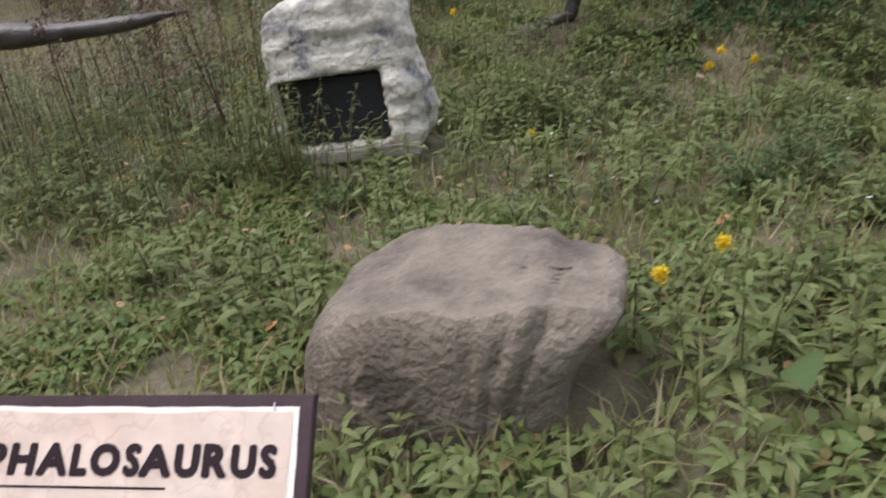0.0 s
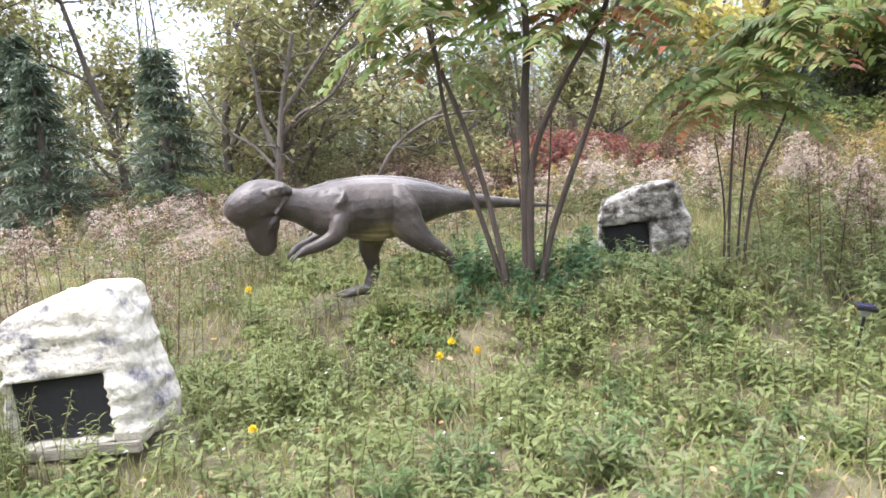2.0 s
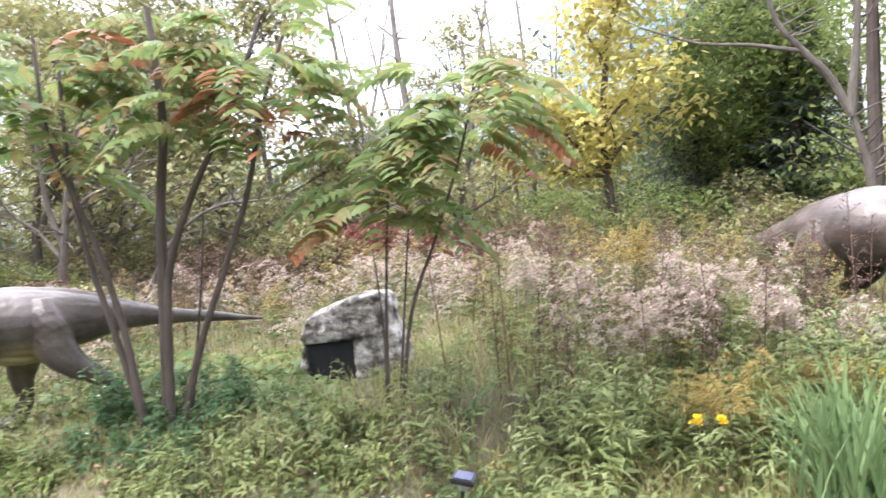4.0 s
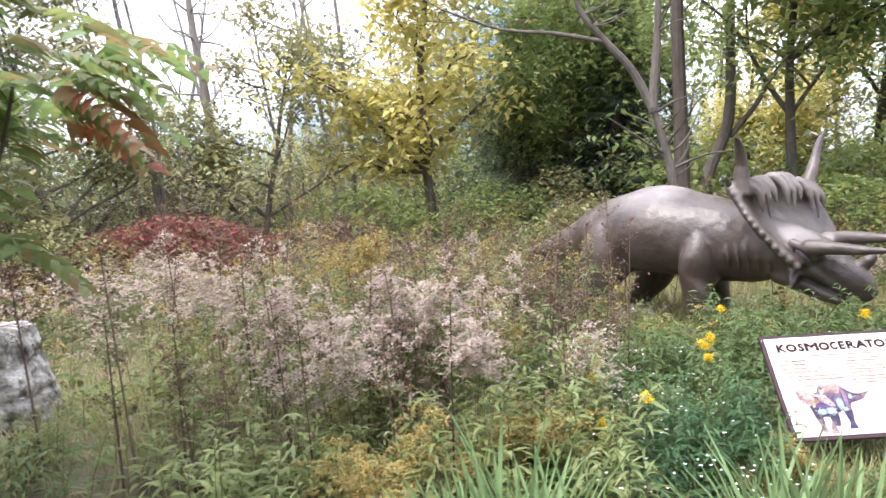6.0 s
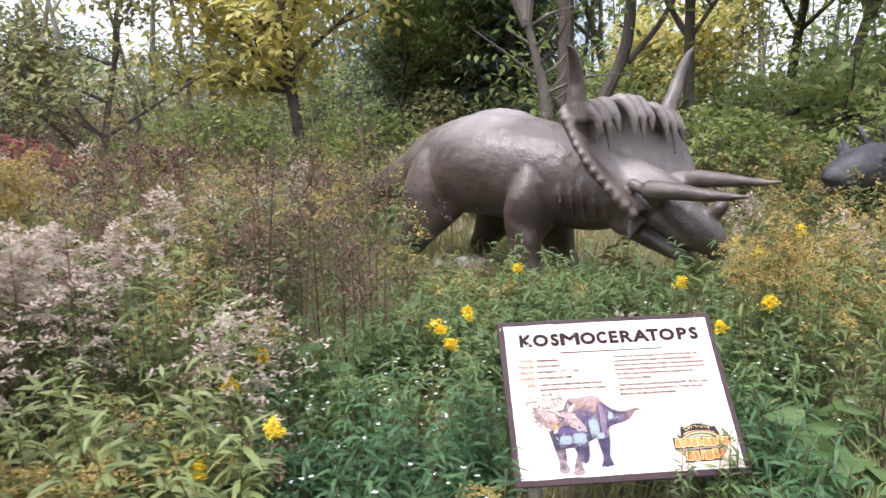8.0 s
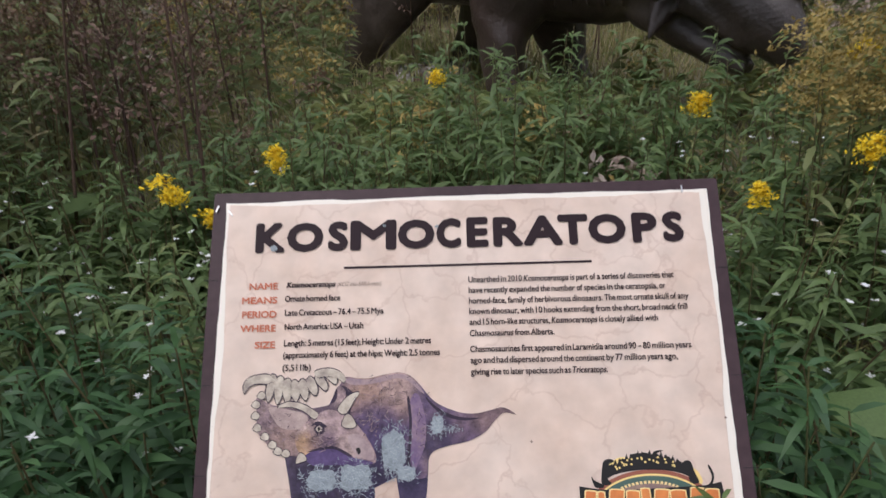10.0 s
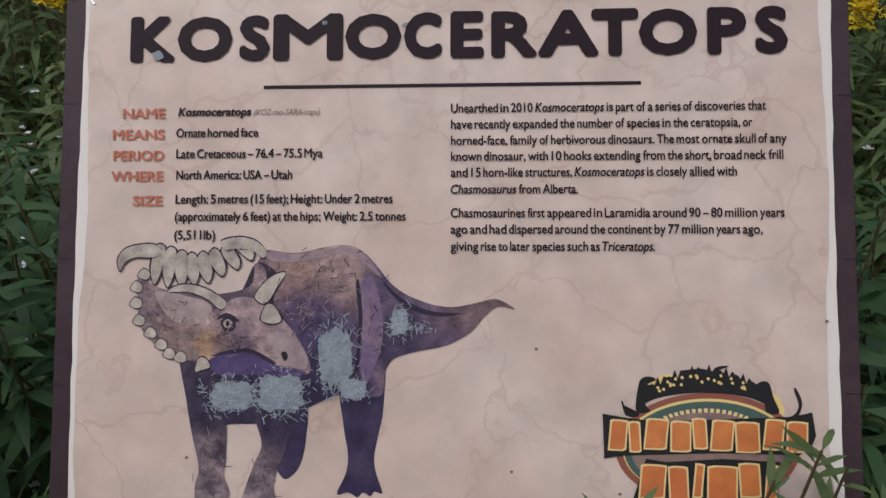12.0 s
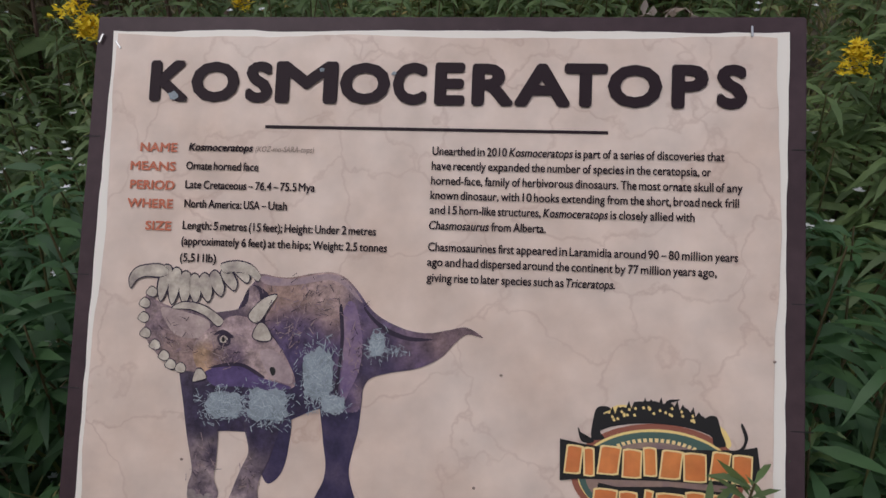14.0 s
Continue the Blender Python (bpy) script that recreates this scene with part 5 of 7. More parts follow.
def build_boulder():
    bm = rough_stone(0.45, 0.34, 0.34, 4.3, 3.6, 0.045, 6)
    for v in bm.verts:
        # a flat sloping top, a slanted shoulder and vertical furrows towards one end
        v.co.z = min(v.co.z, 0.27 + 0.04 * v.co.x + 0.02 * noise.noise(v.co * 6))
        if v.co.z > 0 and v.co.x < -0.1:
            v.co.z -= 0.25 * (-0.1 - v.co.x)
        for x0, deep in ((0.16, 0.010), (0.22, 0.020), (0.29, 0.032), (0.34, 0.010), (-0.2, 0.008)):
            bend = x0 + 0.05 * v.co.z + 0.02 * noise.noise((v.co.z * 7, x0 * 9, 0))
            v.co.y += deep * math.exp(-((v.co.x - bend) / 0.013) ** 2) * (1 if v.co.y < 0 else 0)
            if v.co.z > 0.15:
                v.co.z -= 0.6 * deep * math.exp(-((v.co.x - bend) / 0.02) ** 2)
        v.co.z += 0.008 * noise.noise(v.co * 14)
        if v.co.x > 0:
            v.co.x += (0.42 if v.co.z > 0 else 0.12) * v.co.z * (v.co.x / 0.45) + 0.10 * smooth((v.co.z - 0.05) / 0.2) * smooth((v.co.x - 0.25) / 0.2)
        else:
            v.co.x += 0.22 * v.co.z * (-v.co.x / 0.45)
    for v in bm.verts:
        v.co.x *= 0.88
    ob = part("boulder", bm, BOULDER)
    ob.matrix_world = pose(2.33, 0.13, 0.045, 0, 0, 8)
    tagged(ob, "rounded brown-grey boulder with dark furrows in grass", "boulder")


build_boulder()


def rock_speaker(m, scale, material, label, opening, plank):
    rock = thing("rock_speaker", m, label, "rock housing")
    sx, sy, sz = scale
    bm = rough_stone(sx / 2, sy / 2, sz / 2, 7.7 + sx, 9.0, 0.06, 6)
    for v in bm.verts:
        v.co.z += sz / 2
        slope = 1 - 0.16 * max(0, v.co.z / sz)
        if v.co.z > sz * 0.7:
            v.co.z -= 0.10 * max(0, 0.15 - v.co.x / sx) * 2
        v.co.x *= slope
        v.co.y *= slope
        ridge = noise.fractal(Vector((v.co.x * 3, v.co.y * 3, v.co.z * 11)), 1.0, 2.0, 3)
        v.co.x += 0.032 * ridge * (1 if v.co.x > 0 else -1)
        v.co.y -= 0.024 * ridge
        x0, x1, z0, z1 = opening
        if v.co.y < 0 and x0 < v.co.x < x1 and z0 < v.co.z < z1:
            v.co.y = -sy * 0.18
    part("shell", bm, material, rock)
    x0, x1, z0, z1 = opening
    bm = bmesh.new()
    box(bm, x0 + 0.01, -sy * 0.36, z0 + 0.01, x1 - 0.01, -sy * 0.34, z1 - 0.01, 0.004)
    part("speaker_grille", bm, MESHCLOTH, rock, "black cloth speaker grille")
    if plank:
        bm = bmesh.new()
        box(bm, -sx * 0.47, -sy * 0.56, 0.01, sx * 0.46, -sy * 0.47, 0.075, 0.006)
        part("sill_board", bm, TIMBER, rock, "weathered grey board")
    return rock


rock_speaker(pose(0.89, 2.13, 0.02, 0, -4, 14), (0.98, 0.56, 1.02), FAKEROCK, "cream painted artificial rock with a black opening and timber sill", (-0.38, 0.27, 0.1, 0.50), True)
rock_speaker(pose(4.12, 6.1, 0.50, 0, -5, 4), (0.94, 0.6, 0.78), GREYROCK, "grey mottled artificial rock with a dark opening in weeds", (-0.38, 0.06, 0.04, 0.42), False)
bm = rough_stone(0.3, 0.22, 0.2, 2.2, 3.0, 0.12, 4)
stone = part("stone", bm, GREYROCK)
stone.matrix_world = pose(9.05, 9.9, ground_z(9.05, 9.9) - 0.02)
tagged(stone, "small grey stone beside the horned statue", "stone")


# ---- solar path lamp ----
def build_lamp():
    lamp = thing("solar_path_lamp", pose(5.51, 3.78, ground_z(5.51, 3.78), 3, 9, 0), "small black solar path lamp on a leaning stake", "garden lamp")
    bm = bmesh.new()
    bmesh.ops.create_cone(bm, cap_ends=True, segments=10, radius1=0.006, radius2=0.011, depth=0.44, matrix=pose(0, 0, 0.2))
    part("stake", bm, BLACKPLASTIC, lamp)
    bm = bmesh.new()
    bmesh.ops.create_cone(bm, cap_ends=True, segments=16, radius1=0.022, radius2=0.045, depth=0.05, matrix=pose(0, 0, 0.435))
    part("lens", bm, LENS, lamp, "clear plastic lens")
    bm = bmesh.new()
    box(bm, -0.062, -0.062, 0.455, 0.062, 0.062, 0.482, 0.006)
    cap = part("cap", bm, BLACKPLASTIC, lamp)
    bm = bmesh.new()
    box(bm, -0.045, -0.045, 0.4825, 0.045, 0.045, 0.486, 0.001)
    part("solar_cell", bm, SOLAR, cap, "dark blue solar cell")


build_lamp()


# ---- trees ----
def crooked(rng, a, way, length, r0, r1, bend=0.12, n=5):
    """Rows for tube(): a crooked limb from a along way."""
    p, d, rows = np.array(a, float), np.array(way, float), []
    d /= np.linalg.norm(d)
    for i in range(n):
        r = r0 + (r1 - r0) * i / (n - 1)
        rows.append((*p, r, r))
        d = d + rng.normal(0, bend, 3)
        d /= np.linalg.norm(d)
        p = p + d * length / (n - 1)
    return rows


def limbs(bm, rng, base, way, length, r, depth, fork=3, rise=0.35, spread=0.8, out=None, sides=7):
    rows = crooked(rng, base, way, length, r, r * 0.45, 0.10 if depth > 1 else 0.16)
    tube(bm, rows, 2, sides if depth > 1 else 4)
    pts = np.array(rows)[:, :3]
    if depth == 0 or depth == 1:
        out.extend(pts[1:])
    if depth == 0:
        return
    for k in range(fork):
        i = rng.integers(1 if depth < 2 else 2, len(pts))
        d = np.array(way, float) / np.linalg.norm(way) + np.append(rng.normal(0, spread, 2), rng.normal(rise, 0.25))
        limbs(bm, rng, pts[i], d, length * rng.uniform(0.45, 0.7), rows[i][3] * 0.6, depth - 1, fork, rise, spread, out, 5)


def leafy_tree(seed, height, r, leaf, material, bark, label, per_twig=9, size=0.12, first=0.35, spread=0.8, rise=0.3, fork=4, puff=0.35, lean=(0, 0), name="tree", deep=2, reach=1.0):
    rng = np.random.default_rng(seed)
    tree = thing(name, pose(0, 0, 0), label, "tree")
    bm, tips = bmesh.new(), []
    rows = crooked(rng, (0, 0, -0.2), (lean[0], lean[1], 1), height, r, r * 0.2, 0.05, 9)
    tube(bm, rows, 3, 9)
    for k in range(int(leaf)):
        i = rng.integers(max(1, int(9 * first)), 9)
        a = rng.uniform(0, 6.28)
        limbs(bm, rng, rows[i][:3], (math.cos(a), math.sin(a), rng.uniform(0.2, 0.9)), height * reach * rng.uniform(0.22, 0.38) * (1.25 - i / 12), rows[i][3] * 0.55 + 0.006, deep - 1, fork, rise, spread, tips)
    part("trunk", bm, bark, tree)
    if per_twig:
        tips = np.array(tips)
        n = len(tips) * per_twig
        pos = np.repeat(tips, per_twig, 0) + rng.normal(0, puff, (n, 3)) * (1, 1, 0.7)
        L = Leaves(seed + 1)
        L.leaves(pos, unit_dirs(rng, n, (-0.7, 0.5)), rng.uniform(0.7, 1.3, n) * size, rng.uniform(0.45, 0.7, n) * size, 0, 0.3, False)
        part_mesh("crown", L.mesh("crown"), material, tree)
    return tree


def spruce(seed, height, label):
    rng = np.random.default_rng(seed)
    tree = thing("spruce", pose(0, 0, 0), label, "tree")
    bm = bmesh.new()
    tube(bm, [(0, 0, -0.2, 0.12, 0.12), (0, 0, height * 0.5, 0.07, 0.07), (0, 0, height, 0.008, 0.008)], 3, 8)
    pos, way = [], []
    for z in np.arange(0.15, height * 0.98, 0.17):
        reach = (height - z) * 0.46 + 0.08
        for k in range(7):
            a = rng.uniform(0, 6.28)
            out = np.array([math.cos(a), math.sin(a), 0])
            r = reach * rng.uniform(0.35, 1.25)
            sag, lift = rng.uniform(0.1, 0.4), rng.uniform(-0.08, 0.08)
            course = lambda s: out * r * s + (0, 0, z + lift - sag * r * s + 0.25 * sag * r * s * s)
            tube(bm, [(*course(0), 0.012, 0.012), (*course(0.5), 0.008, 0.008), (*course(1.0), 0.003, 0.003)], 2, 4)
            side = np.cross(out, (0, 0, 1))
            for s in np.arange(0.15, 1.02, 0.085):
                for q in (-1, 1):
                    spray = side * q + out * 0.7
                    for w in (0.0, 0.07, 0.14)[:1 + int(2.6 * (1.1 - s))]:
                        pos.append(course(s) + spray * w)
                        way.append(spray + rng.normal(0, 0.45, 3) - (0, 0, 0.25))
    part("trunk", bm, BARK, tree)
    L = Leaves(seed)
    pos, way = np.array(pos), np.array(way)
    L.leaves(pos, way, rng.uniform(0.12, 0.24, len(pos)), rng.uniform(0.02, 0.036, len(pos)), 0, 0.2, False)
    part_mesh("crown", L.mesh("crown"), CONIFER, tree)
    return tree


def sumac(m, label, stems, seed, leaf_count, low, leafy_from):
    """A clump of crooked stems that carry long feathered leaves at their ends."""
    rng = np.random.default_rng(seed)
    tree = thing("sumac", m, label, "tree")
    L = Leaves(seed)
    for rows, r in stems:
        bm = bmesh.new()
        k = np.linspace(1, 0.45, len(rows))
        tube(bm, [(*p, r * s, r * s) for p, s in zip(rows, k)], 4, 8)
        ends = spline(rows, 6)
        for j in range(leaf_count if rows[-1][2] > leafy_from else 0):
            t = rng.uniform(low, 1.0)
            p = ends[int(t * (len(ends) - 1))]
            a = rng.uniform(0, 6.28)
            out = np.array([math.cos(a), math.sin(a), rng.uniform(-0.1, 0.7)])
            length = rng.uniform(0.35, 0.58)
            red = 1 if rng.random() < 0.12 else 0
            twig = p + out * rng.uniform(0.02, 0.35)
            L.stems(np.array([p[:3]]), np.array([twig[:3]]), 0.004, 0.003, 2)
            for s in np.linspace(0.18, 1, 9):
                q = twig + out * length * s - np.array([0, 0, 0.65 * length * s * s])
                side = np.cross(out, (0, 0, 1))
                side /= np.linalg.norm(side)
                two = np.array([q, q])
                L.leaves(two, np.array([side + out * 0.45, -side + out * 0.45]), 0.21 * (1.15 - 0.5 * s), 0.068, red, 0.5)
            L.stems(np.array([twig]), np.array([twig + out * length * 0.6 - (0, 0, 0.3 * length)]), 0.003, 0.002, red)
        part("stem", bm, BARKRED, tree)
    part_mesh("crown", L.mesh("crown"), [SUMAC, SUMACRED, BARKRED], tree)
    return tree


CLUMP = pose(3.2, 4.65, ground_z(3.2, 4.65) - 0.05)
sumac(CLUMP, "multi-stemmed sumac with bare lower stems and green feathered leaves",
      [([(-0.18, 0, 0), (-0.38, 0, 0.7), (-0.62, 0, 1.5), (-0.70, 0, 2.2), (-0.8, 0.1, 2.9)], 0.028),
       ([(-0.15, -0.05, 0), (-0.28, -0.05, 0.8), (-0.45, -0.1, 1.5), (-0.66, -0.2, 2.2), (-0.72, -0.2, 2.9)], 0.03),
       ([(0, 0, 0), (0.03, 0, 0.8), (0.06, 0, 1.6), (0.10, 0.05, 2.3), (0.0, 0.1, 3.1)], 0.05),
       ([(0.04, -0.03, 0), (0.07, -0.03, 0.7), (0.14, -0.04, 1.25), (0.42, -0.08, 1.8), (0.75, -0.1, 2.3), (0.95, 0, 2.9)], 0.035),
       ([(0.10, 0, 0), (0.25, 0.05, 0.6), (0.48, 0.1, 1.2), (0.68, 0.15, 1.75), (0.8, 0.2, 2.3), (1.0, 0.2, 2.8)], 0.03),
       ([(0.02, 0.05, 0), (-0.05, 0.1, 1.0), (-0.12, 0.2, 1.6)], 0.014), ([(0.1, 0.1, 0), (0.2, 0.2, 1.0), (0.25, 0.25, 1.7)], 0.012)], 31, 21, 0.70, 2.0)
sumac(pose(4.83, 4.8, ground_z(4.83, 4.8) - 0.05), "young sumac with green leaves and a few red ones",
      [([(0, 0, 0), (0.02, 0, 0.6), (0.06, 0, 1.2), (0.14, 0, 2.0)], 0.014), ([(0.1, 0, 0), (0.2, 0, 0.7), (0.42, 0, 1.25), (0.62, 0, 1.8), (0.72, 0, 2.2)], 0.015),
       ([(-0.03, 0.05, 0), (-0.02, 0.05, 0.6), (-0.08, 0.1, 1.15)], 0.011), ([(0.06, 0.05, 0), (0.12, 0.1, 0.7), (0.2, 0.1, 1.4)], 0.012)], 47, 34, 0.74, 1.5)


def stand(tree, x, y, turn=0.0, size=1.0, sink=0.1):
    c = copy_thing(tree, pose(x, y, ground_z(x, y) - sink, 0, 0, turn))
    c.scale = (size, size, size)
    return c


def put(tree, x, y, turn=0.0):
    tree.matrix_world = pose(x, y, ground_z(x, y) - 0.1, 0, 0, turn)
    return tree


rng = np.random.default_rng(77)
spruce_a = put(spruce(51, 3.7, "dark blue-green spruce at the wood's edge"), -4.6, 9.4)
stand(spruce_a, -6.4, 8.3, 80, 0.98)
stand(spruce_a, -8.4, 9.6, 200, 1.2)
for x, y, a, k in ((8.4, 19.0, 130, 1.5), (9.9, 19.5, 30, 1.7), (9.2, 22.0, 200, 2.0), (10.4, 17.6, 310, 1.5)):
    stand(spruce_a, x, y, a, k)

yellow_a = put(leafy_tree(61, 9.0, 0.12, 24, YELLOWTREE, BARK, "tall slender tree in yellow autumn leaf", 26, 0.20, 0.25, 0.75, 0.25, 4, 0.34, reach=0.6), 6.35, 16.6)
stand(yellow_a, 14.5, 19.5, 60, 0.8)
green_a = put(leafy_tree(62, 7.5, 0.12, 15, GREENTREE, BARK, "leafy green tree turning yellow", 26, 0.19, 0.12, 0.8, 0.2, 4, 0.4), 13.2, 15.2)
for x, y, a, s in ((15.2, 13.6, 50, 0.9), (16.5, 16.8, 110, 1.1), (18.8, 14.5, 240, 1.0), (11.2, 18.4, 300, 0.95), (17.5, 20.5, 20, 1.2), (21, 18, 190, 1.2), (14.2, 24, 260, 1.3), (8.2, 18.2, 33, 0.62), (9.1, 18.0, 100, 0.7)):
    stand(green_a, x, y, a, s)
olive_a = put(leafy_tree(63, 6.5, 0.10, 15, OLIVETREE, BARK, "thin crooked tree with sparse olive leaves", 9, 0.16, 0.18, 0.75, 0.45, 3, 0.34, deep=3), -3.6, 11.8)
for x, y, a, s in ((-5.2, 12.0, 50, 1.1), (-0.6, 14.5, 120, 0.9), (-9.5, 13.5, 200, 1.2), (-12.5, 10.5, 20, 1.1), (2.6, 16.2, 300, 0.8), (-3.8, 16.5, 260, 1.2), (-7.4, 17.5, 90, 1.3)):
    stand(olive_a, x, y, a, s)
bare_a = put(leafy_tree(64, 8.5, 0.09, 7, None, BARKPALE, "slim bare tree with a pale trunk", 0, 0.1, 0.4, 0.6, 0.6, 3, 0.3, (-0.1, 0.0)), 0.6, 20.0)
for x, y, a, s in ((1.9, 20.3, 170, 1.05), (3.4, 22.5, 60, 1.0), (-2.6, 23.5, 200, 1.1), (4.4, 24.5, 120, 0.9), (-6.5, 21.5, 20, 1.1), (1.2, 26, 300, 1.2), (-10, 22, 240, 1.1), (3.0, 17.6, 80, 0.7), (-1.2, 19.0, 44, 0.9)):
    stand(bare_a, x, y, a, s)
def bare_trunk(label, bark, base, limbs_of, seed, twigs=10):
    """A bare tree whose main limbs follow given courses, with twigs on their upper halves."""
    rng = np.random.default_rng(seed)
    tree = thing("bare_tree", pose(*base), label, "tree")
    for rows, r in limbs_of:
        bm = bmesh.new()
        k = np.linspace(1, 0.4, len(rows))
        tube(bm, [(*p, r * q, r * q) for p, q in zip(rows, k)], 4, 9)
        course = spline(rows, 6)
        for j in range(twigs):
            i = rng.integers(len(course) // 2, len(course))
            a = rng.uniform(0, 6.28)
            tube(bm, crooked(rng, course[i], (math.cos(a), math.sin(a), rng.uniform(0.1, 0.8)), rng.uniform(0.5, 1.5), r * 0.22, 0.004, 0.2, 5), 2, 4)
        part("trunk" if rows[0][2] < 0.1 else "limb", bm, bark, tree)
    return tree


bare_trunk("grey forked tree with long bare crooked limbs", BARK, (10.35, 12.7, ground_z(10.35, 12.7) - 0.1),
           [([(0, 0, 0), (0.02, 0, 1.2), (-0.08, 0, 2.0), (-0.27, 0, 2.75)], 0.11), ([(-0.25, 0, 2.65), (-0.55, 0, 3.3), (-0.95, 0, 3.8), (-1.3, 0, 4.3), (-1.5, 0, 5.2)], 0.075),
            ([(-0.27, 0, 2.7), (-0.2, 0, 3.3), (-0.12, 0, 4.2), (-0.1, 0, 5.6)], 0.085), ([(-0.9, 0, 3.75), (-1.7, 0, 3.95), (-2.5, 0.1, 4.1), (-3.4, 0.2, 4.5)], 0.04)], 5)
bare_trunk("straight brown tree trunk behind the horned statue", BARKRED, (10.85, 14.1, ground_z(10.85, 14.1) - 0.1),
           [([(0, 0, 0), (0.02, 0, 2), (0.04, 0, 4), (0.08, 0, 6), (0.1, 0, 8)], 0.15)], 6)
bare_trunk("leaning grey tree trunk with a low side limb", BARK, (11.9, 15.8, ground_z(11.9, 15.8) - 0.1),
           [([(-0.3, 0, 0), (-0.1, 0, 1.5), (0.35, 0, 2.6), (0.45, 0, 4.2), (0.5, 0, 6.0), (0.5, 0, 8)], 0.14), ([(0.38, 0, 2.3), (0.9, 0, 2.9), (1.3, 0, 3.5), (2.3, 0, 4.4), (3.6, 0, 4.9)], 0.06)], 7)
bare_trunk("slim grey leaning tree trunk", BARKPALE, (0.62, 16.0, ground_z(0.62, 16) - 0.1), [([(0, 0, 0), (-0.05, 0, 1.5), (-0.25, 0, 3.5), (-0.55, 0, 5.2), (-0.8, 0, 7)], 0.085), ([(0.05, 0, 0), (0.05, 0, 2), (-0.1, 0, 4), (-0.45, 0, 6)], 0.06)], 8)
bare_trunk("tall pale grey leaning tree trunk", BARKPALE, (1.95, 16.1, ground_z(1.95, 16.1) - 0.1), [([(0, 0, 0), (-0.05, 0, 1.5), (-0.2, 0, 3.5), (-0.4, 0, 5.2), (-0.5, 0, 7)], 0.13)], 9)
bare_trunk("pair of thin bare tree trunks", BARKPALE, (4.1, 17.5, ground_z(4.1, 17.5) - 0.1), [([(0, 0, 0), (-0.2, 0, 2.5), (-0.5, 0, 5), (-0.7, 0, 7)], 0.06), ([(0.3, 0, 0), (0.35, 0, 2.5), (0.25, 0, 5), (0.1, 0, 7)], 0.07)], 10)
bare_trunk("dark crooked bare tree", BARK, (-2.6, 9.9, ground_z(-2.6, 9.9) - 0.1),
           [([(0, 0, 0), (0, 0, 0.8), (0.1, 0, 1.5), (0.25, 0, 2.4), (0.6, 0, 3.6)], 0.09), ([(0.08, 0, 1.4), (-0.2, 0, 2.2), (-0.3, 0, 3.2), (-0.7, 0, 4.2)], 0.06), ([(0.15, 0, 1.8), (0.6, 0, 2.2), (1.3, 0, 2.5), (1.9, 0, 3.3)], 0.045), ([(0.05, 0, 1.2), (-0.5, 0.1, 1.7), (-1.1, 0.1, 2.1), (-1.7, 0.2, 2.9)], 0.04), ([(0.2, 0, 2.2), (0.9, 0.1, 3.0), (1.5, 0.1, 3.6), (2.4, 0.1, 4.2)], 0.045)], 11, 22)
bare_trunk("dark leaning bare sapling", BARK, (-0.7, 9.2, ground_z(-0.7, 9.2) - 0.1), [([(0, 0, 0), (0.35, 0, 0.8), (0.8, 0, 1.5), (1.5, 0, 1.9), (2.2, 0, 1.95)], 0.045)], 12, 14)


def far_woods():
    """The wood beyond: many trunks and clumps of leaves all round the clearing, some added as sky blockers."""
    L = Leaves(91)
    r = L.rng
    n = 560
    a, d = r.uniform(0, 2 * np.pi, n), 21 + 34 * r.random(n) ** 1.5
    x, y = 3 + d * np.sin(a), 6 + d * np.cos(a)
    # unseen closer trees on the south side, added to cut off low sky light
    blocker_a, blocker_d = r.uniform(radians(100), radians(260), 180), r.uniform(9, 22, 180)
    x, y = np.append(x, 6.5 + blocker_d * np.sin(blocker_a)), np.append(y, -1 + blocker_d * np.cos(blocker_a))
    a, n = np.append(a, blocker_a), n + 180
    z = np.array([ground_z(p, q) for p, q in zip(x, y)]) - 0.3
    h = r.uniform(5, 9.5, n)
    gap = (np.abs(a - 5.95) < 0.16)
    h = np.where(gap, h * 0.55, h)
    foot = np.stack([x, y, z], 1)
    top = foot + np.stack([r.normal(0, 0.5, n), r.normal(0, 0.5, n), h], 1)
    L.stems(foot, top, r.uniform(0.07, 0.16, n), 0.03, 0)
    per, arms = 165, 15
    arm_own = np.repeat(np.arange(n), arms)
    level = r.uniform(0.12, 1.0, n * arms)
    hub = foot[arm_own] + (top - foot)[arm_own] * level[:, None]
    reach = (1.5 * np.sin(np.clip(level, 0, 1) * 2.7) + 0.3)[:, None]
    end = hub + r.normal(0, 0.75, (n * arms, 3)) * reach + np.array([0, 0, 0.3])
    L.stems(hub, end, 0.022, 0.006, 0)
    own = np.repeat(np.arange(n), per)
    pick = own * arms + r.integers(0, arms, n * per)
    pos = end[pick] - (end - hub)[pick] * (r.random(n * per) ** 2 * 0.7)[:, None] + r.normal(0, 0.34, (n * per, 3))
    kind = r.choice([1, 1, 2, 3, 4, 5], n)[own]
    sparse = r.random(n * per) < np.where(kind == 5, 0.45, 1.0)
    for k in range(1, 6):
        sel = (kind == k) & sparse
        L.leaves(pos[sel], unit_dirs(r, sel.sum(), (-0.8, 0.6)), r.uniform(0.18, 0.40, sel.sum()), r.uniform(0.12, 0.22, sel.sum()), k, 0.3, False)
    tagged(part_mesh("far_woods", L.mesh("far_woods"), [BARK, GREENTREE, OLIVETREE, CONIFER, GREENTREE, OLIVETREE]), "mixed autumn wood in the distance, with added unseen trees to the south blocking low sky", "woods", kind="stuff")


far_woods()


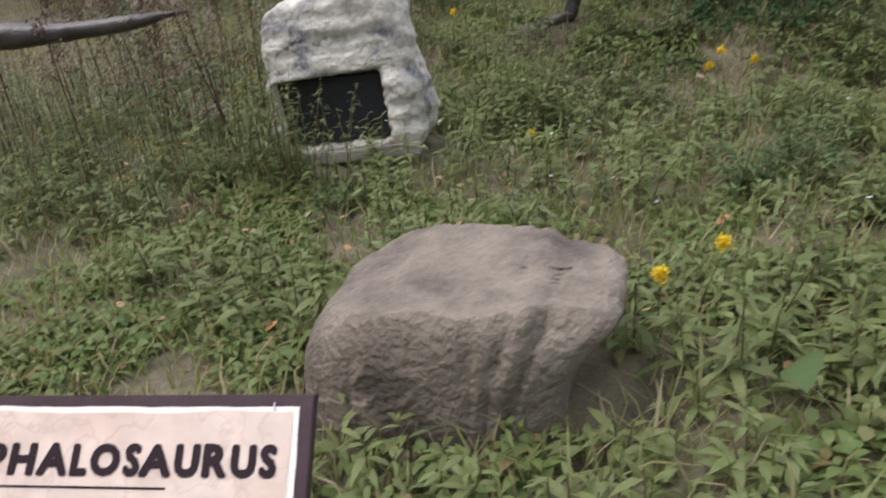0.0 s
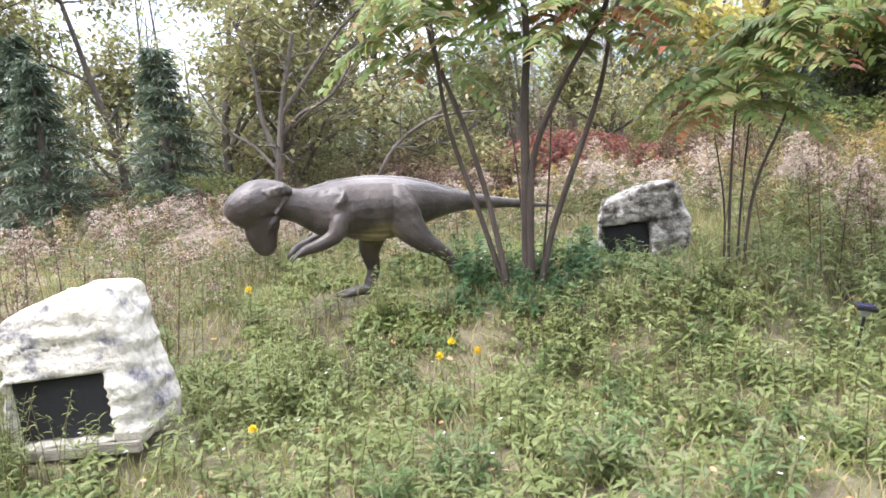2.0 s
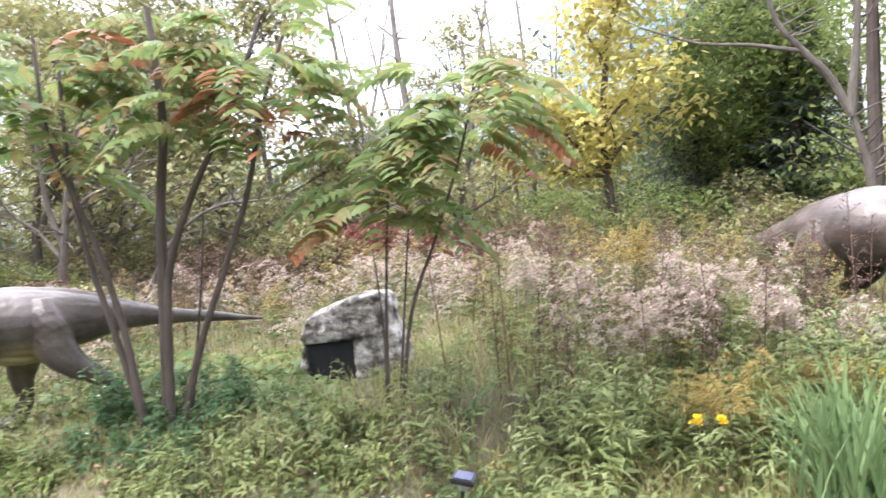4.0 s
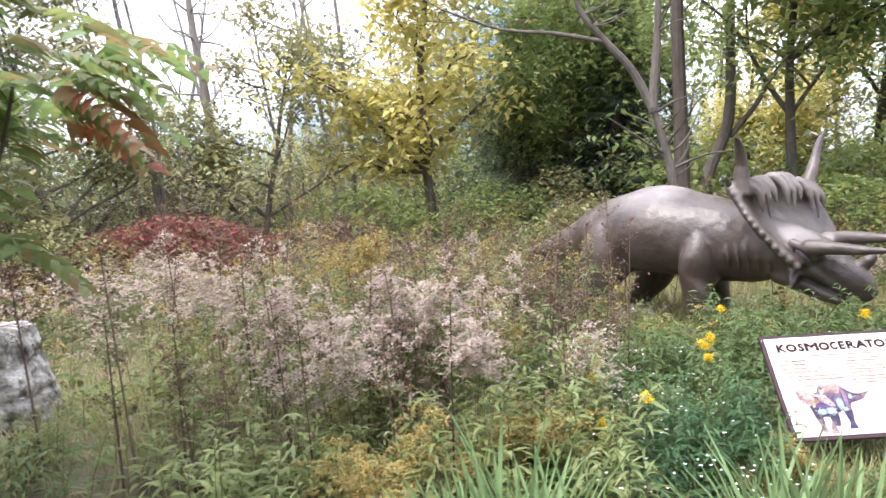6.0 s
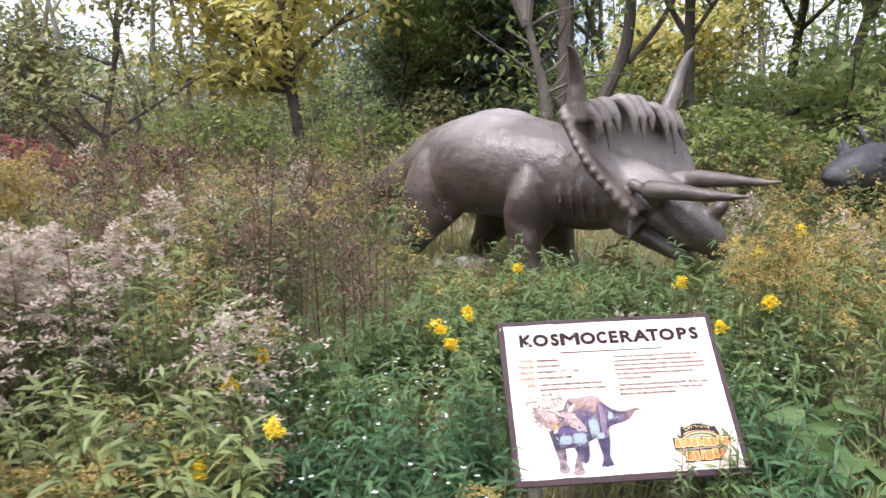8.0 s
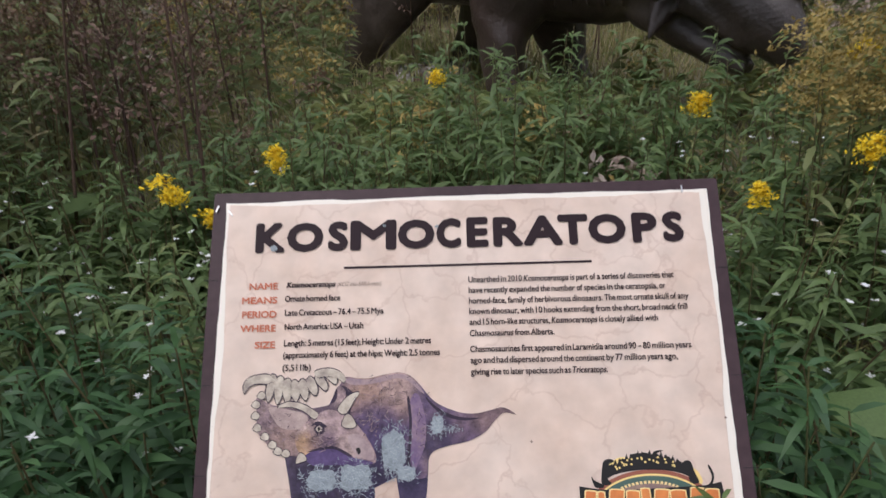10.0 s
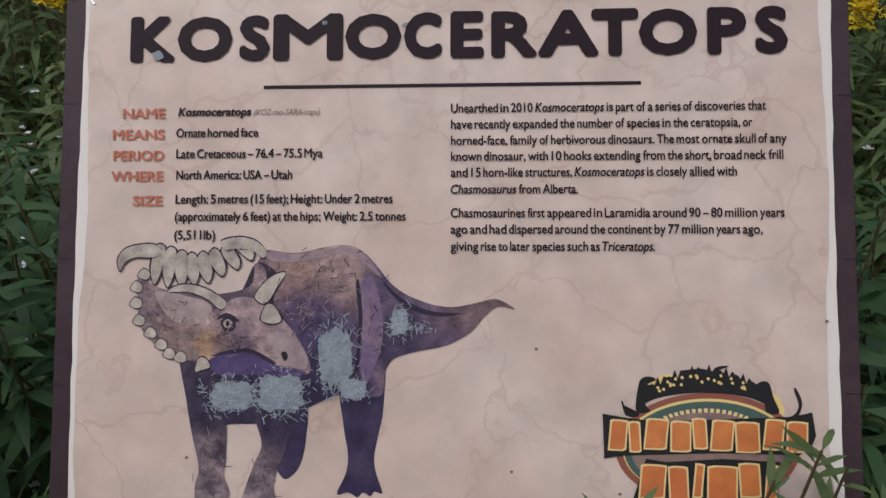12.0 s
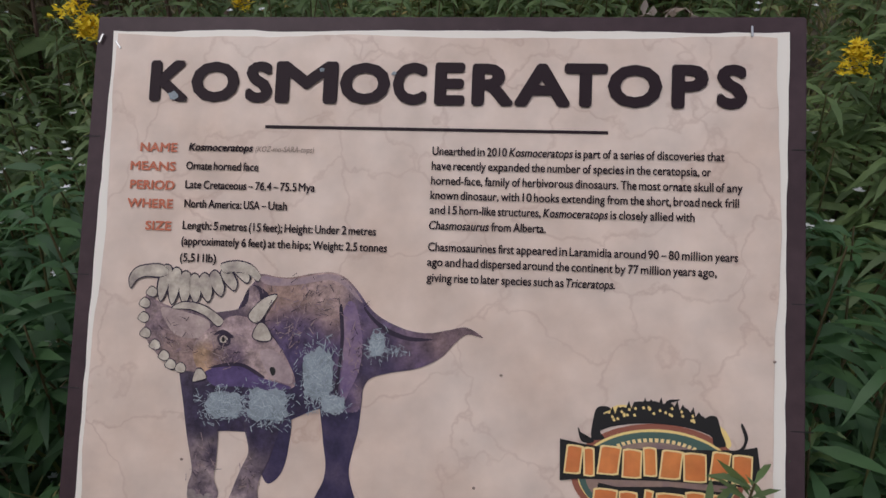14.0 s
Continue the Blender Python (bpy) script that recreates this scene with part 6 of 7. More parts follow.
# ---- weeds, grass and flowers ----
def plants(L, foot, h, leaf_len, leaf_wid, leaf_slot, stem_slot, dense=42, rise=0.5, droop=0.5, low=0.2, fine=True, sway=0.13):
    """Upright leafy stems; returns the tops."""
    r, n = L.rng, len(foot)
    if not n:
        return foot
    h = np.broadcast_to(h, n)
    lean = r.normal(0, sway, (n, 2)) * h[:, None]
    top = foot + np.column_stack([lean, h])
    mid = foot + np.column_stack([lean * 0.35, h * 0.5])
    L.stems(foot, mid, 0.0035, 0.003, stem_slot)
    L.stems(mid, top, 0.003, 0.0015, stem_slot)
    count = np.maximum(6, (h * dense)).astype(int)
    own = np.repeat(np.arange(n), count)
    s = r.uniform(low, 1.0, len(own))
    k = s * s * 0.6 + s * 0.4
    pos = foot[own] + np.column_stack([lean[own] * k[:, None], h[own] * s])
    size = (1.15 - 0.6 * s) * r.uniform(0.7, 1.25, len(own))
    L.leaves(pos, unit_dirs(r, len(own), (0.0, 2 * rise)), leaf_len * size, leaf_wid * size, leaf_slot, droop * r.uniform(0.4, 1.4, len(own)), fine)
    return top


def plumes(L, top, slot, size=0.16, branches=9, florets=14, bit=0.014):
    """Arching flower sprays on stem ends."""
    r, n = L.rng, len(top)
    if not n:
        return
    m = n * branches
    own = np.repeat(np.arange(n), branches)
    a = r.uniform(0, 6.28, m)
    level = r.uniform(-1.0, 0.2, m)
    root = top[own] + np.column_stack([np.zeros((m, 2)), level * size * 0.9])
    out = np.column_stack([np.cos(a), np.sin(a), r.uniform(0.5, 1.1, m)]) * (size * (0.75 - 0.4 * level) * r.uniform(0.5, 1, m))[:, None] * 0.75
    own2 = np.repeat(np.arange(m), florets)
    s = r.uniform(0.1, 1, len(own2))[:, None]
    pos = root[own2] + out[own2] * s - np.array([0, 0, 0.55]) * size * s * s + r.normal(0, 0.006, (len(own2), 3))
    L.leaves(pos, unit_dirs(r, len(own2), (-0.2, 1.2)), r.uniform(0.8, 1.5, len(own2)) * bit, r.uniform(0.35, 0.6, len(own2)) * bit, slot, 0.1, False)


def patchy(x, y, scale=0.8, seed=0.0, cut=0.0):
    return np.array([noise.noise((a * scale, b * scale, seed)) > cut for a, b in zip(x, y)])


def build_grass():
    L = Leaves(101)
    r = L.rng
    def turf(n, x0, x1, y0, y1, h0, h1, straw, clear=0.0):
        p = sow(r, n, x0, x1, y0, y1, clear, lambda x, y: ~((x > 1.05) & (x < 1.7) & (y > 4.3) & (y < 5.1) & (r.random(len(x)) < 0.75)))
        dry = r.random(len(p)) < straw + 0.25 * patchy(p[:, 0], p[:, 1], 0.9, 5.0, 0.1)
        for slot, sel in ((0, ~dry), (1, dry)):
            q = p[sel]
            way = np.column_stack([r.normal(0, 0.35, (len(q), 2)), np.ones(len(q))])
            L.blades(q, way, r.uniform(h0, h1, len(q)), r.uniform(0.006, 0.014, len(q)), slot, r.uniform(0.2, 1.1, len(q)))
    turf(30000, -2.5, 7.5, -1.2, 4.6, 0.06, 0.22, 0.13)
    turf(9000, -8.0, -2.5, -1.0, 6.0, 0.1, 0.3, 0.4)
    turf(6000, -4.0, 13.0, -5.0, -1.0, 0.04, 0.1, 0.2)
    turf(12000, 6.5, 14.0, -1.0, 4.0, 0.04, 0.1, 0.15)
    turf(3600, 8.8, 10.2, 5.25, 5.55, 0.2, 0.42, 0.1)
    turf(22000, 6.0, 11.0, 1.0, 6.2, 0.06, 0.2, 0.1)
    turf(18000, -7.0, 4.5, 4.4, 9.0, 0.06, 0.22, 0.2)
    turf(22000, 4.5, 13.0, 4.4, 12.0, 0.15, 0.36, 0.2)
    turf(16000, -14.0, 16.0, 9.0, 20.0, 0.25, 0.6, 0.5)
    tagged(part_mesh("grass", L.mesh("grass"), [GRASS, STRAW]), "uncut green and straw-coloured grass", "grass", kind="stuff")


def build_rosettes():
    L = Leaves(102)
    r = L.rng
    for n, x0, x1, y0, y1, size in ((2600, -1.5, 7.0, -0.8, 4.4, 0.075), (900, 6.3, 10.8, 3.4, 6.0, 0.07), (620, 0.3, 2.2, -0.4, 1.6, 0.085), (420, 2.2, 4.4, -0.9, 1.5, 0.09), (700, 1.0, 5.0, 4.6, 7.5, 0.12), (420, 2.4, 4.2, 4.9, 6.6, 0.17), (260, 0.2, 2.6, 4.0, 5.6, 0.13)):
        p = sow(r, int(n * 1.5), x0, x1, y0, y1, 0.3, lambda x, y: patchy(x, y, 1.8, 4.0, -0.05) & ~((x > 1.0) & (x < 1.75) & (y > 4.0) & (y < 5.1)))
        own = np.repeat(np.arange(len(p)), 9)
        m = len(own)
        way = unit_dirs(r, m, (0.2, 1.4))
        start = p[own] + way * r.uniform(0.01, 0.06, m)[:, None]
        L.leaves(start, way, size * r.uniform(0.6, 1.3, m), size * r.uniform(0.3, 0.5, m), 0, 0.6)
    tagged(part_mesh("low_weeds", L.mesh("low_weeds"), ROSETTE), "low broad-leaved green weeds among grass", "weeds", kind="stuff")


def build_lawn_weeds():
    L = Leaves(103)
    r = L.rng
    tall = lambda p, a, b: r.uniform(a, b, len(p)) * (0.6 + 0.7 * patchy(p[:, 0], p[:, 1], 1.1, 2.0, 0.0))
    p = sow(r, 2300, -1.5, 6.5, 0.2, 4.4, 0.8, lambda x, y: patchy(x, y, 1.3, 2.0, 0.02))
    plants(L, p, tall(p, 0.1, 0.32), 0.12, 0.034, 0, 1, 48)
    p = sow(r, 260, 1.2, 5.2, 2.8, 4.2, 0.5, lambda x, y: patchy(x, y, 1.6, 7.0, 0.0))
    plants(L, p, tall(p, 0.2, 0.42), 0.11, 0.028, 0, 1, 50)
    p = sow(r, 420, 2.0, 4.6, -1.1, 0.9, 0.3)
    plants(L, p, r.uniform(0.05, 0.17, len(p)), 0.12, 0.034, 0, 1, 75)
    p = sow(r, 170, 2.5, 3.8, 4.15, 4.95, 0.0)
    plants(L, p, tall(p, 0.2, 0.42), 0.12, 0.03, 3, 1, 55)
    p = sow(r, 240, -0.3, 2.4, 4.2, 6.4, 0.0, lambda x, y: ~((x > 1.0) & (x < 1.75) & (y > 4.0) & (y < 5.1)))
    plants(L, p, tall(p, 0.15, 0.36), 0.12, 0.032, 0, 1, 42)
    p = sow(r, 170, 4.4, 6.6, 3.2, 4.6, 0.3)
    plants(L, p, tall(p, 0.2, 0.45), 0.12, 0.028, 0, 1, 46)
    p = sow(r, 150, 1.1, 1.9, 2.6, 3.6, 0.5)
    plants(L, p, tall(p, 0.2, 0.42), 0.11, 0.028, 0, 1, 50)
    p = sow(r, 260, -2.5, 0.5, 0.8, 3.8, 0.5)
    plants(L, p, r.uniform(0.4, 0.95, len(p)), 0.08, 0.012, 2, 1, 45)
    p = sow(r, 60, 0.5, 1.1, 1.35, 1.8, 0.3)
    plants(L, p, r.uniform(0.3, 0.75, len(p)), 0.08, 0.012, 0, 1, 45)
    # tufts: several stems from one root
    root = np.concatenate([sow(r, 120, -0.5, 6.4, 0.5, 4.4, 0.7), sow(r, 40, 3.0, 7.5, 3.6, 5.4, 0.7)])
    for q in root:
        k = r.integers(4, 10)
        foot = q + np.column_stack([r.normal(0, 0.07, (k, 2)), np.zeros(k)])
        plants(L, foot, r.uniform(0.16, 0.42) * r.uniform(0.7, 1.1, k), 0.12, 0.024, int(r.choice([0, 0, 0, 2, 4])), 1, 60, sway=0.25)
    tagged(part_mesh("weeds", L.mesh("weeds"), [WEED, STEM, MEADOW, DARKWEED, MIDWEED]), "green leafy weeds in rough grass", "weeds", kind="stuff")


def build_meadow():
    L = Leaves(104)
    r = L.rng
    # slots: leaf, stem, tan, brown, ochre, dark leaf
    def sweep(n, x0, x1, y0, y1, h0, h1, tan, brown, ochre, dense=38, keep=None, leaf=0):
        p = sow(r, n, x0, x1, y0, y1, 0.75, keep)
        edge = np.clip(np.minimum(p[:, 0] - x0, p[:, 1] - y0) / 0.9, 0.12, 1)
        swell = np.array([noise.noise((a * 1.1, b * 1.1, 21.0)) for a, b, c in p]) if len(p) else np.zeros(0)
        stay = r.random(len(p)) < edge * np.clip(0.85 + 1.4 * swell, 0.25, 1)
        p, edge, swell = p[stay], edge[stay], swell[stay]
        top = plants(L, p, r.uniform(h0, h1, len(p)) * (0.5 + 0.5 * edge) * (1 + 0.55 * swell), 0.17 if leaf else 0.15, 0.032 if leaf else 0.027, leaf, 1, dense * (0.85 if leaf else 0.62), fine=y1 < 9)
        # each kind of seed head keeps to its own drifts
        drift = np.array([noise.noise((a * 0.9, b * 0.9, 9.0)) for a, b, c in p]) if len(p) else np.zeros(0)
        u = np.clip(r.random(len(p)) * 0.7 + 0.2 - 0.65 * drift, 0, 1)
        near = y1 < 9
        plumes(L, top[u < tan], 2, 0.36, 15, 22 if near else 11, 0.026 if near else 0.044)
        plumes(L, top[(u >= tan) & (u < tan + brown)], 3, 0.26, 9, 13 if near else 8, 0.024 if near else 0.036)
        plumes(L, top[(u >= tan + brown) & (u < tan + brown + ochre)], 4, 0.22, 9, 14 if near else 8, 0.02 if near else 0.03)
    def drift_of(cx, cy, rx, ry, n, h0, h1, slot, size, florets, bit, leaf=0):
        """A close stand of one plant in seed or flower."""
        p = np.stack([cx + rx * r.normal(0, 0.5, n), cy + ry * r.normal(0, 0.5, n)], 1)
        p = np.column_stack([p, ground_array(p)])
        top = plants(L, p, r.uniform(h0, h1, n), 0.14, 0.026, leaf, 1, 26, sway=0.1)
        plumes(L, top, slot, size, 15, florets, bit)
    clear_sign = lambda x, y: ~((np.abs(x - 9.5) < 1.3) & (y < 7.0))
    low_kosmo = lambda x, y: ~((x > 7.9) & (y > 6.0) & (y < 9.6) & (x < 12.0)) & clear_sign(x, y)
    sweep(760, -7.0, 1.6, 5.6, 10.0, 0.45, 0.8, 0.40, 0.25, 0.12)
    sweep(380, 1.6, 5.0, 7.0, 11.0, 0.5, 0.8, 0.30, 0.15, 0.25)
    sweep(210, -3.2, 0.2, 3.6, 6.0, 0.4, 0.75, 0.35, 0.25, 0.1)
    sweep(330, -4.2, 0.25, 0.9, 4.2, 0.35, 0.8, 0.04, 0.3, 0.04, 40)
    sweep(190, 5.2, 7.4, 3.9, 5.6, 0.4, 0.8, 0.03, 0.03, 0.08, 55, low_kosmo, 5)
    sweep(330, 5.0, 8.2, 5.2, 7.0, 0.6, 1.0, 0.03, 0.2, 0.2, 50, low_kosmo, 5)
    sweep(400, 4.8, 8.2, 6.4, 8.6, 0.65, 1.1, 0.10, 0.28, 0.26, 60, low_kosmo)
    sweep(640, 4.6, 8.6, 8.0, 13.0, 0.5, 0.95, 0.10, 0.42, 0.26, 48)
    sweep(260, 6.9, 8.7, 4.4, 5.8, 0.3, 0.6, 0.04, 0.04, 0.1, 55, clear_sign, 5)
    sweep(360, 8.0, 12.2, 6.9, 9.0, 0.24, 0.46, 0.02, 0.2, 0.25, 55, None, 5)
    sweep(60, 6.2, 7.6, 4.4, 5.6, 0.35, 0.55, 0.1, 0.1, 0.75, 46, None, 5)
    sweep(70, 10.5, 11.5, 6.7, 7.9, 0.6, 0.85, 0.0, 0.0, 0.9, 50, None, 5)
    sweep(420, 10.8, 14.5, 6.6, 12.0, 0.45, 0.8, 0.08, 0.1, 0.45, 45)
    sweep(360, 8.5, 15.0, 11.0, 15.0, 0.6, 1.2, 0.1, 0.3, 0.3, 34)
    sweep(600, -12.0, 9.0, 11.0, 18.0, 0.7, 1.3, 0.16, 0.45, 0.15, 26)
    sweep(150, 5.8, 8.3, 4.5, 5.7, 0.45, 0.8, 0.0, 0.1, 0.15, 70, clear_sign, 5)
    drift_of(6.95, 6.3, 0.5, 0.35, 20, 0.95, 1.3, 2, 0.34, 34, 0.026)
    drift_of(6.5, 5.7, 0.3, 0.2, 6, 0.8, 1.1, 2, 0.32, 34, 0.026)
    drift_of(7.34, 5.2, 0.1, 0.08, 4, 1.02, 1.14, 2, 0.26, 34, 0.026, 5)
    drift_of(5.9, 6.6, 0.5, 0.4, 12, 0.8, 1.15, 2, 0.34, 34, 0.0262)
    drift_of(6.42, 7.2, 0.25, 0.2, 12, 1.15, 1.45, 4, 0.26, 36, 0.018)
    drift_of(7.55, 5.35, 0.3, 0.16, 18, 0.45, 0.64, 4, 0.24, 36, 0.016, 5)
    drift_of(6.95, 4.95, 0.3, 0.2, 12, 0.5, 0.7, 4, 0.24, 36, 0.016, 5)
    drift_of(10.75, 7.0, 0.35, 0.3, 15, 0.75, 1.0, 4, 0.24, 34, 0.016, 5)
    drift_of(7.7, 7.6, 0.4, 0.4, 8, 0.7, 1.0, 3, 0.24, 30, 0.018)
    drift_of(8.0, 8.2, 0.4, 0.4, 7, 0.6, 0.9, 3, 0.24, 30, 0.018)
    drift_of(8.98, 5.42, 0.14, 0.08, 7, 0.26, 0.4, 4, 0.2, 30, 0.014, 5)
    tagged(part_mesh("meadow", L.mesh("meadow"), [MEADOW, STEM, TAN, BROWN, OCHRE, WEED]), "tall autumn meadow of withered goldenrod with pale seed fluff", "meadow", kind="stuff")


def build_dead_stems():
    L = Leaves(105)
    r = L.rng
    p = np.concatenate([sow(r, 64, 4.8, 8.4, 5.2, 9.5, 0.8), sow(r, 60, 4.0, 12.0, 9.5, 14.0, 0.8), sow(r, 30, -4.0, 2.0, 6.0, 10.0), sow(r, 34, -2.6, 0.3, 1.3, 4.0), sow(r, 5, 7.7, 8.5, 6.6, 8.0), np.array([[x, y, ground_z(x, y)] for x, y in ((8.45, 7.22), (8.5, 7.18), (8.42, 7.15), (7.62, 6.7), (7.2, 6.9), (8.0, 7.4))])])
    h = r.uniform(0.9, 1.45, len(p))
    h[-6:-3] = 1.62, 1.4, 1.2
    lean = r.normal(0, 0.1, (len(p), 2))
    top = p + np.column_stack([lean, h])
    L.stems(p, top, 0.008, 0.003, 0)
    k = 16
    own = np.repeat(np.arange(len(p)), k)
    s = r.uniform(0.4, 1.0, len(own))[:, None]
    root = p[own] + (top - p)[own] * s
    tip = root + unit_dirs(r, len(own), (0.3, 1.0)) * r.uniform(0.08, 0.26, len(own))[:, None] * (1.3 - s)
    L.stems(root, tip, 0.003, 0.0015, 0)
    own2 = np.repeat(np.arange(len(own)), 11)
    t = r.uniform(0.3, 1.05, len(own2))[:, None]
    pos = root[own2] + (tip - root)[own2] * t + r.normal(0, 0.012, (len(own2), 3))
    L.leaves(pos, unit_dirs(r, len(own2), (-1, 1)), r.uniform(0.012, 0.03, len(own2)), r.uniform(0.01, 0.02, len(own2)), 0, 0.2, False)
    tagged(part_mesh("dead_stems", L.mesh("dead_stems"), DOCK), "tall withered brown dock stems with seed clusters", "dead stems", kind="stuff")


def build_sign_weeds():
    L = Leaves(106)
    r = L.rng
    for n, x0, x1, y0, y1, h0, h1 in ((75, 8.45, 9.02, 5.35, 6.3, 0.3, 0.62), (70, 9.3, 10.7, 7.1, 7.9, 0.45, 0.72), (60, 8.3, 9.4, 7.1, 8.0, 0.32, 0.5), (150, 7.5, 8.5, 5.0, 6.3, 0.22, 0.5),  (90, 7.6, 8.6, 6.25, 7.2, 0.3, 0.55), (42, 9.98, 10.22, 5.35, 6.4, 0.3, 0.6), (160, 8.55, 10.9, 6.25, 7.3, 0.36, 0.64), (46, 8.9, 10.1, 5.28, 5.46, 0.18, 0.33), (9, 9.84, 9.97, 5.38, 5.5, 0.34, 0.46)):
        p = np.stack([r.uniform(x0, x1, n), r.uniform(y0, y1, n)], 1)
        p = np.column_stack([p, ground_array(p)])
        plants(L, p, r.uniform(h0, h1, n), 0.135, 0.026, 2 if y0 > 6.2 else 0, 1, 75, 0.45, 0.6, 0.1)
    # sprigs that reach up before the board's lower corner
    for x, y, z in ((9.867, 5.747, 0.650), (9.827, 5.747, 0.622), (9.899, 5.742, 0.638), (9.666, 5.695, 0.610), (9.700, 5.706, 0.620), (9.939, 5.852, 0.579), (9.847, 5.715, 0.608), (9.986, 5.890, 0.589), (9.947, 5.760, 0.585)):
        foot = np.array([[x + 0.01, y - 0.03, ground_z(x, y)]])
        plants(L, foot, z - foot[0, 2], 0.085, 0.015, 2, 1, 95, 0.6, 0.4, 0.3, sway=0.02)
    tagged(part_mesh("goldenrod_bed", L.mesh("goldenrod_bed"), [DARKWEED, STEM, MIDWEED]), "dense dark green leafy goldenrod round the sign", "weeds", kind="stuff")


def build_shrubs():
    L = Leaves(107)
    r = L.rng
    def clump(cx, cy, rx, ry, h, slot, n, size=0.07):
        p = np.stack([cx + rx * r.normal(0, 0.5, n), cy + ry * r.normal(0, 0.5, n)], 1)
        fall = np.exp(-(((p[:, 0] - cx) / rx) ** 2 + ((p[:, 1] - cy) / ry) ** 2))
        z = ground_array(p)
        pos = np.column_stack([p, z + r.uniform(0.03, 1, n) ** 0.7 * h * (0.35 + 0.65 * fall)])
        L.leaves(pos, unit_dirs(r, n, (-0.5, 0.9)), r.uniform(0.6, 1.3, n) * size, r.uniform(0.35, 0.6, n) * size, slot, 0.3, False)
        q = r.integers(0, n, n // 14)
        foot = np.column_stack([p[q] * 0.6 + np.array([cx, cy]) * 0.4, z[q]])
        L.stems(foot, pos[q], 0.008, 0.003, 4)
    for cx, cy, rx, ry, h, slot, n in ((1.9, 13.2, 2.2, 0.9, 1.35, 0, 5200), (-0.6, 11.0, 1.6, 0.7, 1.25, 3, 2200), (-2.6, 11.4, 1.6, 0.7, 1.4, 2, 2200), (0.6, 12.2, 1.4, 0.7, 1.5, 2, 1800), (4.6, 14.0, 1.8, 0.8, 0.9, 3, 2600), (0.2, 11.6, 1.6, 0.8, 0.9, 3, 2600), (-2.2, 9.0, 1.3, 0.7, 0.9, 3, 2400),
                                       (5.2, 15.2, 1.8, 1.0, 1.5, 1, 3200), (7.8, 15.2, 1.8, 1.0, 1.6, 1, 3600), (8.9, 15.4, 1.2, 0.7, 1.9, 2, 2200), (-5.0, 10.5, 2.0, 1.0, 1.3, 1, 3600), (-0.8, 8.4, 1.0, 0.6, 0.9, 2, 1800),
                                       (12.6, 12.6, 1.8, 0.8, 1.5, 1, 4200), (15.0, 11.8, 1.6, 0.9, 1.8, 1, 4200), (9.4, 13.6, 1.7, 0.8, 1.3, 2, 3400), (6.6, 12.6, 1.6, 0.8, 0.8, 3, 2400), (11.2, 12.8, 1.2, 0.8, 1.3, 2, 2600),
                                       (17.5, 12.5, 2.0, 1.0, 2.2, 1, 4200), (3.4, 19.0, 3.5, 1.2, 1.6, 1, 4200), (-2.5, 17.5, 3.0, 1.2, 1.5, 2, 3600), (-9.0, 14.5, 3.0, 1.2, 1.6, 2, 3600), (9.0, 20.5, 3.0, 1.2, 2.2, 1, 3600),
                                       (-6.0, 15.5, 3.0, 1.2, 2.6, 2, 5200), (-0.5, 18.6, 3.0, 1.2, 2.6, 3, 4200), (2.6, 20.5, 3.2, 1.4, 3.2, 2, 5200), (-11.0, 17.5, 3.5, 1.5, 3.4, 1, 5200), (-4.5, 20.5, 3.5, 1.5, 3.6, 1, 5200), (6.2, 21.5, 2.6, 1.2, 3.0, 1, 4200), (-13.5, 13.0, 2.5, 1.5, 2.6, 2, 3600)):
        clump(cx, cy, rx, ry, h, slot, n, 0.085 if cy < 12 else 0.12)
    for cx, cy, rx, h in ((-4.0, 27.0, 4.0, 5.0), (2.5, 28.0, 4.0, 4.6), (-11.0, 26.0, 4.0, 5.5), (8.0, 27.0, 3.0, 5.5)):
        clump(cx, cy, rx, 1.5, h, 5, 5200, 0.24)
    tagged(part_mesh("undergrowth", L.mesh("undergrowth"), [REDLEAF, GREENTREE, OLIVETREE, BROWN, BARK, CONIFER]), "red, brown and green undergrowth along the wood", "undergrowth", kind="stuff")


def build_yucca():
    rng = np.random.default_rng(8)
    ob = thing("yucca", pose(7.55, 4.3, ground_z(7.55, 4.3) - 0.02), "clump of long green sword-shaped leaves", "plant", "yucca clumps")
    shapes = []
    for k in range(7):
        me = bpy.data.meshes.new("leaf")
        length, wide, bend = rng.uniform(0.7, 1.0), rng.uniform(0.02, 0.034), rng.uniform(0.02, 0.25)
        verts, faces = [], []
        for i, t in enumerate(np.linspace(0, 1, 7)):
            w = wide * (1 - t ** 3) * 0.5
            y, z = bend * t ** 2.5 * length, length * (t - 0.25 * bend * t ** 3)
            verts += [(-w, y - 0.006, z), (0, y, z), (w, y - 0.006, z)]
            if i:
                c = 3 * i
                faces += [(c - 3, c - 2, c + 1, c), (c - 2, c - 1, c + 2, c + 1)]
        me.from_pydata(verts, [], faces)
        me.materials.append(YUCCA)
        shapes.append(me)
    for k in range(150):
        leaf = new("leaf", shapes[k % 7])
        leaf.parent = ob
        a, out = rng.uniform(0, 360), abs(rng.normal(0, 24))
        size = rng.uniform(0.75, 1.1)
        leaf.matrix_local = pose(rng.normal(0, 0.11), rng.normal(0, 0.08), 0, 0, 0, a) @ pose(0, 0, 0, -out) @ Matrix.Diagonal((size, size, size, 1))
    second = copy_thing(ob, pose(8.58, 4.35, ground_z(8.58, 4.35) - 0.02, 0, 0, 120))
    second.scale = (0.95, 0.95, 0.95)


